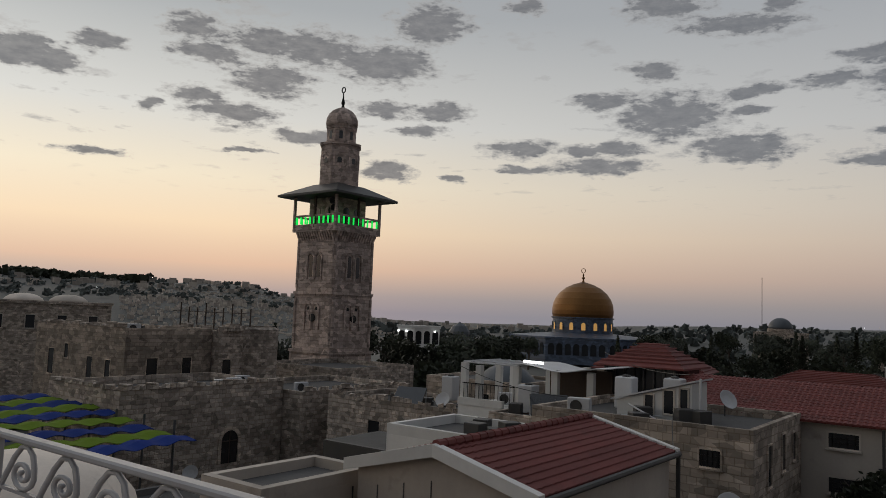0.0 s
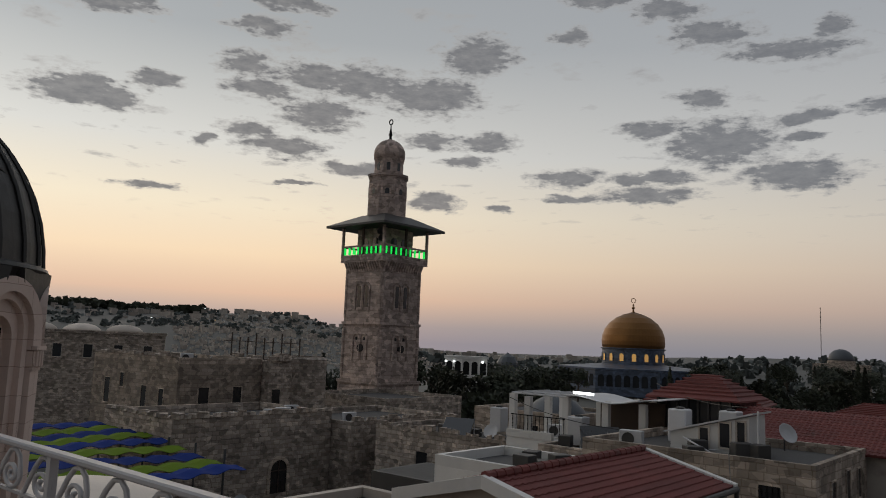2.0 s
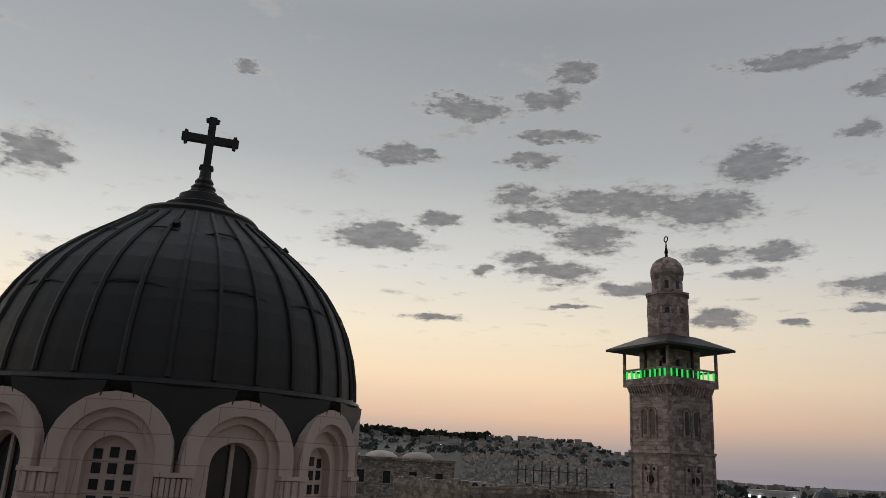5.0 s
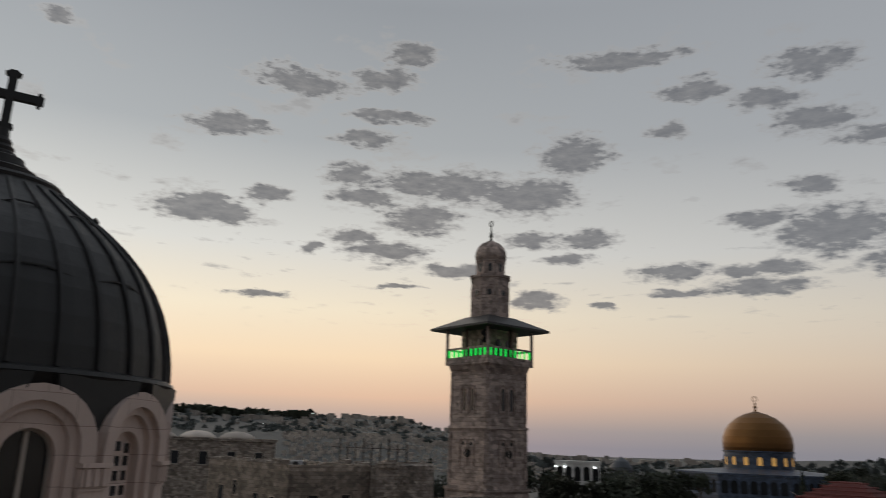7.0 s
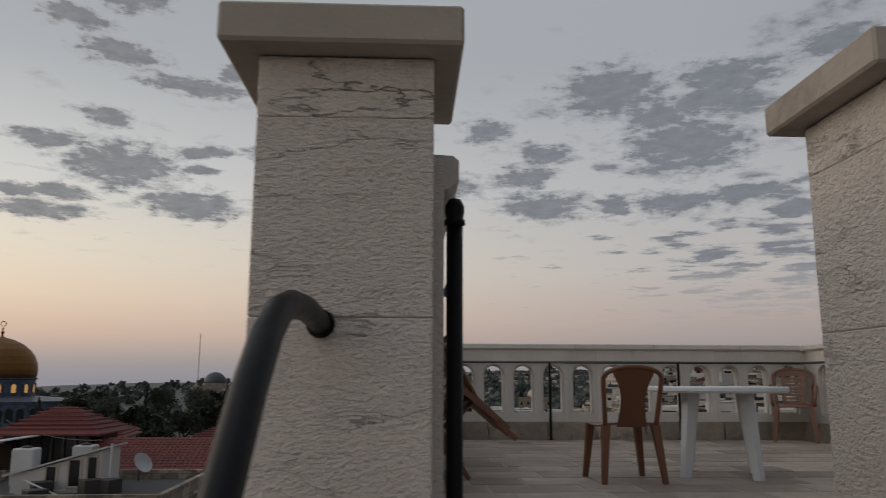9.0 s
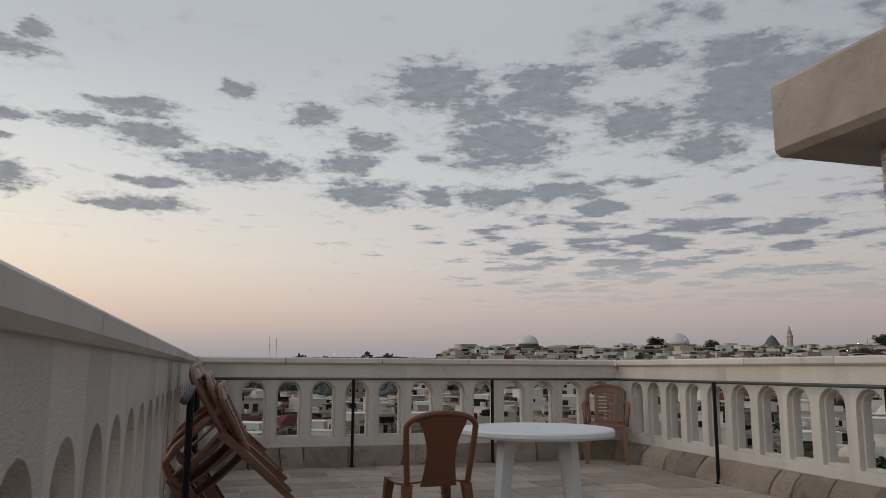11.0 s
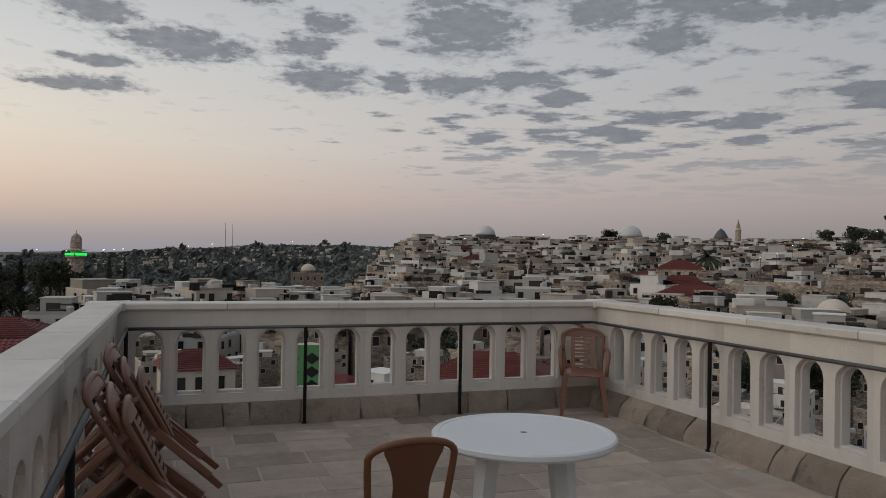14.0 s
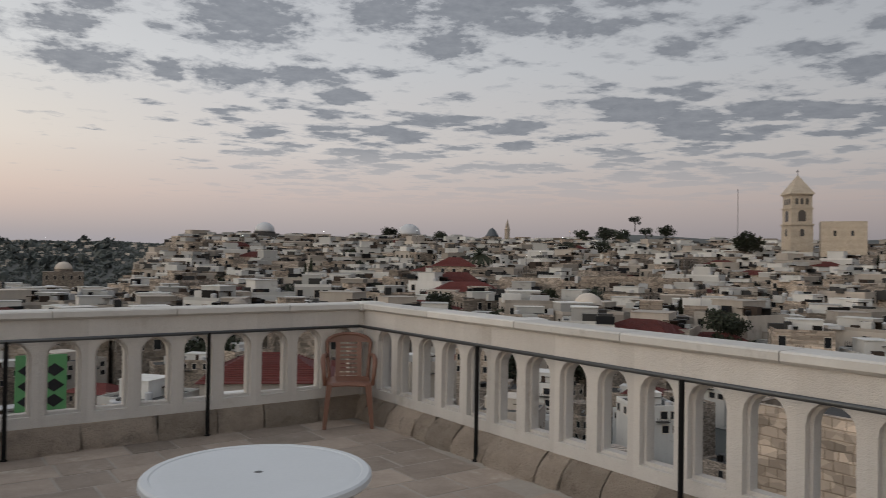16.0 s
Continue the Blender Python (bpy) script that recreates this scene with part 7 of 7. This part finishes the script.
def church_tower(az, r):
    x, y, z = polar(az, r)
    t = thing("church_tower", pose(x, y, 0, 0, 0, az + 24), "square pale stone bell tower with a pyramid roof", "tower")
    s = 4.1
    for nm, k, z0, z1 in (("lower_stage", s * 1.05, -5, 17.6), ("middle_stage", s, 17.6, 24.0), ("belfry", s * .97, 24.0, 29.2)):
        bm = bmn()
        box(bm, -k, k, -k, k, z0, z1)
        box(bm, -k - .35, k + .35, -k - .35, k + .35, z1 - .5, z1)
        part(nm, bm, M["tower"], t)
    for f in range(4):
        face = pose(0, 0, 0, 0, 0, 90 * f)
        for u in (-2.0, 0, 2.0):
            bm = bmn()
            arch_ring(bm, .0001, .62, 27.0, 25.2, -s * .97 - .05, -s * .9, 6)
            part("belfry_opening", bm, M["glass"], t, m=face @ Matrix.Translation((u, 0, 0)))
        bm = bmn()
        arch_ring(bm, .0001, 1.5, 21.5, 18.6, -s - .05, -s * .95, 8)
        part("tower_window", bm, M["glass"], t, m=face)
        bm = bmn()
        arch_ring(bm, .0001, .8, 14.8, 12.8, -s * 1.05 - .05, -s, 8)
        part("tower_window", bm, M["glass"], t, m=face)
    bm = bmn()
    lathe(bm, [((s + .6) * 1.414, 29.2), ((s + .6) * 1.414, 29.5), (0, 37.2)], 4, .5)
    part("pyramid_roof", bm, M["tower"], t)
    bm = bmn()
    tube(bm, [(0, 0, 37), (0, 0, 39.2)], .12, 6)
    tube(bm, [(-.6, 0, 38.6), (.6, 0, 38.6)], .1, 6)
    part("cross", bm, M["iron"], t)
church_tower(-62.2, 330)
flat_house("citadel_block", 296, 312, 126, 140, 0, 17.8, "tower", "big square sandstone block beside the bell tower", [(0, -3, 13, 1, 2), (0, 3, 13, 1, 2), (3, 0, 13, 1, 2)], yaw=-62, parapet=.8, cat="building")

def spire_church(az, r):
    x, y, z = polar(az, r)
    t = thing("abbey_church", pose(x, y, -4.5, 0, 0, az), "distant abbey with a dark cone roof and a slim spire", "church")
    bm = bmn()
    box(bm, -9, 9, -6, 6, 10, 27)
    part("wall", bm, M["stonepale"], t)
    bm = bmn()
    lathe(bm, [(6.0, 26), (6.2, 28), (3, 33.5), (0, 36)], 12)
    part("cone_roof", bm, M["leaddome"], t)
    bm = bmn()
    lathe(bm, [(2.4, 20), (2.4, 34), (2.8, 34.3), (2.0, 36), (1.6, 38), (.3, 43), (0, 44)], 8)
    part("spire", bm, M["stonepale"], t, m=pose(14, 0, 0))
spire_church(-40.9, 700)

def slim_minaret(az, r):
    x, y, z = polar(az, r)
    t = thing("slim_minaret", pose(x, y, 0, 0, 0, 20), "distant pale minaret ringed with green lights", "minaret")
    bm = bmn()
    box(bm, -2.6, 2.6, -2.6, 2.6, -24, -0.6)
    part("shaft", bm, M["minaret"], t)
    bm = bmn()
    lathe(bm, [(3.0, -.9), (4.2, -.2), (4.2, .3), (3.6, .3)], 8, .5)
    part("gallery", bm, M["minaret"], t)
    for k in range(8):
        bm = bmn()
        box(bm, -1.3, 1.3, -4.0, -3.8, .45, 1.45)
        part("light_band", bm, M["greenled"], t, "green lamp band", m=pose(0, 0, 0, 0, 0, 45 * k))
    bm = bmn()
    lathe(bm, [(2.2, -.5), (2.2, 2.4), (4.2, 2.6), (4.0, 2.9), (2.3, 3.1), (2.2, 6.0), (2.3, 6.6), (1.9, 8.2), (1.0, 9.3), (.15, 9.9), (.1, 11), (0, 11.1)], 16)
    part("lantern", bm, M["minaret"], t)
slim_minaret(5.2, 352)
dome_on_block("white_domed_house", 6.3, 300, -3.0, 2.6, 4.5, 3, "render", "stonepale", "small pale dome among the trees")

# larger houses that stand out
flat_house("square_stone_house", 99, 111, 94, 108, -14, -2.4, "stonepale", "square sand-coloured house with paired windows", [(0, -3, -5.4, 1, 1.6), (0, -1.4, -5.4, 1, 1.6), (0, 2.4, -5.4, 1, 1.6), (0, 4, -5.4, 1, 1.6), (3, -2, -5.4, 1, 1.6), (3, 2, -5.4, 1, 1.6)], yaw=-43, parapet=.6)
flat_house("school_building", 122, 144, 92, 104, -14, -2.0, "stonepale", "long stone building with a row of arched windows", [(0, -8 + 2.2 * i, -5.6, 1.0, 2.0) for i in range(8)] + [(3, 0, -5.6, 1, 2)], yaw=-50, parapet=.5, cat="building")
red_block(88, 100, 7.5, 6, -4.6, 2.2, 3.0, -37, "stonepale")
red_block(95, 112, 5.5, 5, -3.2, 2.4, 2.0, -37, "stonepale")
red_block(118, 142, 5.5, 5, .0, 2.2, 1.5, -40, "stonepale")
red_block(3.5, 62, 3.2, 3.4, -8.0, 1.4, 1.0, 5)
red_block(26, 48, 5, 4, -7.6, 1.8, 1.5, -30)
flat_house("big_stone_house", 21.5, 33, -8.5, 5.0, -15, -2.7, "stonepale", "tall house of squared pale stone with small barred windows",
           [(3, -4.6 + 2.6 * i, -5.6 - 2.6 * j, .75, .95, "bars") for i in range(5) for j in range(2)] + [(2, -2, -5.4, .8, 1), (2, 2, -5.4, .8, 1)], parapet=.4)
flat_house("white_house", 12.5, 20.5, 9.5, 17, -15, -7.2, "whitewall", "low white house below the terrace", [(0, -1.5, -9.5, .9, 1.1), (3, 0, -9.5, .9, 1.1)], parapet=.4)
flat_house("white_house", -3.0, 6.6, 16.0, 23, -15, -6.6, "whitewall", "flat-roofed white house with a square window", [(0, -2.0, -9.0, 1, 1), (0, 1.8, -9.0, 1, 1)], parapet=.4)
flat_house("white_house", 8.0, 15.0, 24.0, 31, -15, -6.4, "render", "cream house with a grey flat roof", [(0, -1.6, -8.6, .9, 1.1), (0, 1.6, -8.6, .9, 1.1)], parapet=.4)
flat_house("white_house", -11.0, -4.5, 11.0, 16.5, -15, -8.0, "whitewall", "low white house behind the stone parapet", [(0, 1, -10, 1, 1)], parapet=.4)
red_block(9.5, 16, 3.6, 3.2, -8.6, 1.5, 1.0, 10)
# a thing lit green: its light is painted on a panel, diamonds laid over
def green_lattice(x, y, z):
    t = thing("green_lattice", pose(x, y, z, 0, 0, -10), "tall panel on a roof, its green light put into the paint, with dark diamonds", "screen")
    bm = bmn()
    box(bm, -.75, .75, -.03, .03, 0, 5.0, .01)
    part("panel", bm, M["litgreen"], t)
    bm = bmn()
    extrude_poly(bm, [(-.3, 0), (0, -.22), (.3, 0), (0, .22)], -.045, -.034)
    me = finish("diamond", bm, M["glass"])
    for i in range(9):
        for u in (-.38, .38):
            part("diamond", me, None, t, m=pose(u, 0, .5 + .5 * i))
green_lattice(5.3, 20.2, -6.55)
junk(1.5, 18.4, -6.54, 14, 11)
junk(11.5, 27.0, -6.34, 12, 12)
junk(16.5, 12.5, -7.14, 10, 13)
junk(-7.8, 13.5, -7.94, 10, 14)
for x, y, z in ((-1.2, 20.5, -6.54), (2.6, 21.6, -6.54), (10.0, 29.0, -6.34), (13.2, 25.6, -6.34), (14.4, 14.8, -7.14), (18.6, 11.6, -7.14), (-6.0, 14.8, -7.94), (-9.4, 12.8, -7.94)):
    water_tank(x, y, z)
solar_panel(0.4, 17.4, -6.54, 15)
solar_panel(12.2, 28.2, -6.34, -20)
solar_panel(17.4, 14.4, -7.14, -40)
put(TREES[0], -2.5, 19, .55, tr, -5.6)
put(TREES[1], -8.5, 26, .5, tr, -6.0)

# ---------------------------------------------------------------- far hills: tiny houses, groves, lamps
def far_specks(name, n, az0, az1, r0, r1, lo, hi, mat, label, cat, seed, leafy=False):
    rng = random.Random(seed)
    bm = bmn()
    for i in range(n):
        az, r = rng.uniform(az0, az1), rng.uniform(r0, r1)
        x, y, z = polar(az, r)
        s = rng.uniform(lo, hi)
        if leafy:
            for k in range(7):
                q = Vector((x + rng.uniform(-s, s) * .8, y + rng.uniform(-s, s) * .8, z + rng.uniform(.1, 1.1) * s))
                a = Vector((rng.gauss(0, 1), rng.gauss(0, 1), rng.gauss(0, 1))).normalized() * s * .75
                b = a.orthogonal().normalized() * s * .55
                c = a.cross(b).normalized() * s * .4
                v = [bm.verts.new(q + a), bm.verts.new(q + b), bm.verts.new(q + c), bm.verts.new(q - a * .8), bm.verts.new(q - b)]
                for f in ((0, 1, 2), (0, 4, 2), (3, 1, 2), (3, 4, 2), (0, 1, 4), (3, 1, 4)):
                    bm.faces.new([v[j] for j in f])
        else:
            w, d, h = s * rng.uniform(.8, 1.6), s, s * rng.uniform(.5, 1.0)
            ca, sa = math.cos(radians(az + rng.uniform(-30, 30))), math.sin(radians(az))
            q = [(x + (u * w * ca - v * d * sa) / 2, y + (u * w * sa + v * d * ca) / 2) for u, v in ((-1, -1), (1, -1), (1, 1), (-1, 1))]
            lo_ = [bm.verts.new((*p, z - 2)) for p in q]
            hi_ = [bm.verts.new((*p, z + h)) for p in q]
            bm.faces.new(hi_)
            for j in range(4):
                bm.faces.new((lo_[j], lo_[(j + 1) % 4], hi_[(j + 1) % 4], hi_[j]))
    ob = part(name, bm, M[mat], None)
    tagged(ob, label, cat, kind="stuff")

far_specks("far_houses", 420, -16, 6, 560, 1000, 1.6, 3.6, "render", "pale scattered houses on the far hillside", "houses", 31)
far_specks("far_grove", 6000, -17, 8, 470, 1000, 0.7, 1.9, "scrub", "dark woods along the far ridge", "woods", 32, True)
far_specks("far_houses", 190, 46, 75, 740, 905, 2.4, 6, "render", "pale buildings on the hill of olives", "houses", 33)
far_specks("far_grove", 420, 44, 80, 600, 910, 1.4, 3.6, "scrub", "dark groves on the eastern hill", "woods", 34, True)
far_specks("far_grove", 300, 58, 80, 830, 905, 3.0, 6.5, "leaf", "tall dark trees along the eastern ridge", "woods", 35, True)
far_specks("far_houses", 110, 24, 45, 900, 1300, 4, 8, "render", "hazy pale houses beyond the valley", "houses", 36)
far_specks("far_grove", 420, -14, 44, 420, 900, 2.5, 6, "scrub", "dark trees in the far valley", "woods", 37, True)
far_specks("grave_rows", 2600, 40, 60, 480, 790, .9, 2.2, "render", "pale rows of graves on the slope", "graves", 38)

lr = random.Random(5)
for i in range(34):
    az, r = (lr.uniform(-14, 8), lr.uniform(800, 1300)) if i < 16 else ((lr.uniform(-60, -14), lr.uniform(150, 420)) if i < 28 else (lr.uniform(46, 62), lr.uniform(650, 850)))
    x, y, z = polar(az, r)
    t = thing("street_lamp", pose(x, y, z), "small lit lamp on a pole in the distance", "lamp", "distant lit lamps")
    h = 6.0 if r > 600 else 10.0
    bm = bmn()
    tube(bm, [(0, 0, 0), (0, 0, h)], .06, 5)
    part("pole", bm, M["darkmetal"], t)
    bm = bmn()
    k = r * .0009
    lathe(bm, [(0, h - k * .3), (k, h), (0, h + k * .3)], 8)
    part("lamp_head", bm, M["coldlamp"] if i % 4 else M["warmlamp"], t)
for az, r, z1 in ((14.1, 280, 17.6), (-58.4, 330, 32), (-4.6, 1480, 62), (-5.1, 1480, 60)):
    x, y, z = polar(az, r)
    bm = bmn()
    tube(bm, [(0, 0, z - 2), (0, 0, z1)], .11 if r < 900 else .35, 5)
    tagged(part("radio_mast", bm, M["darkmetal"], None, m=pose(x, y, 0)), "thin radio mast against the sky", "mast")
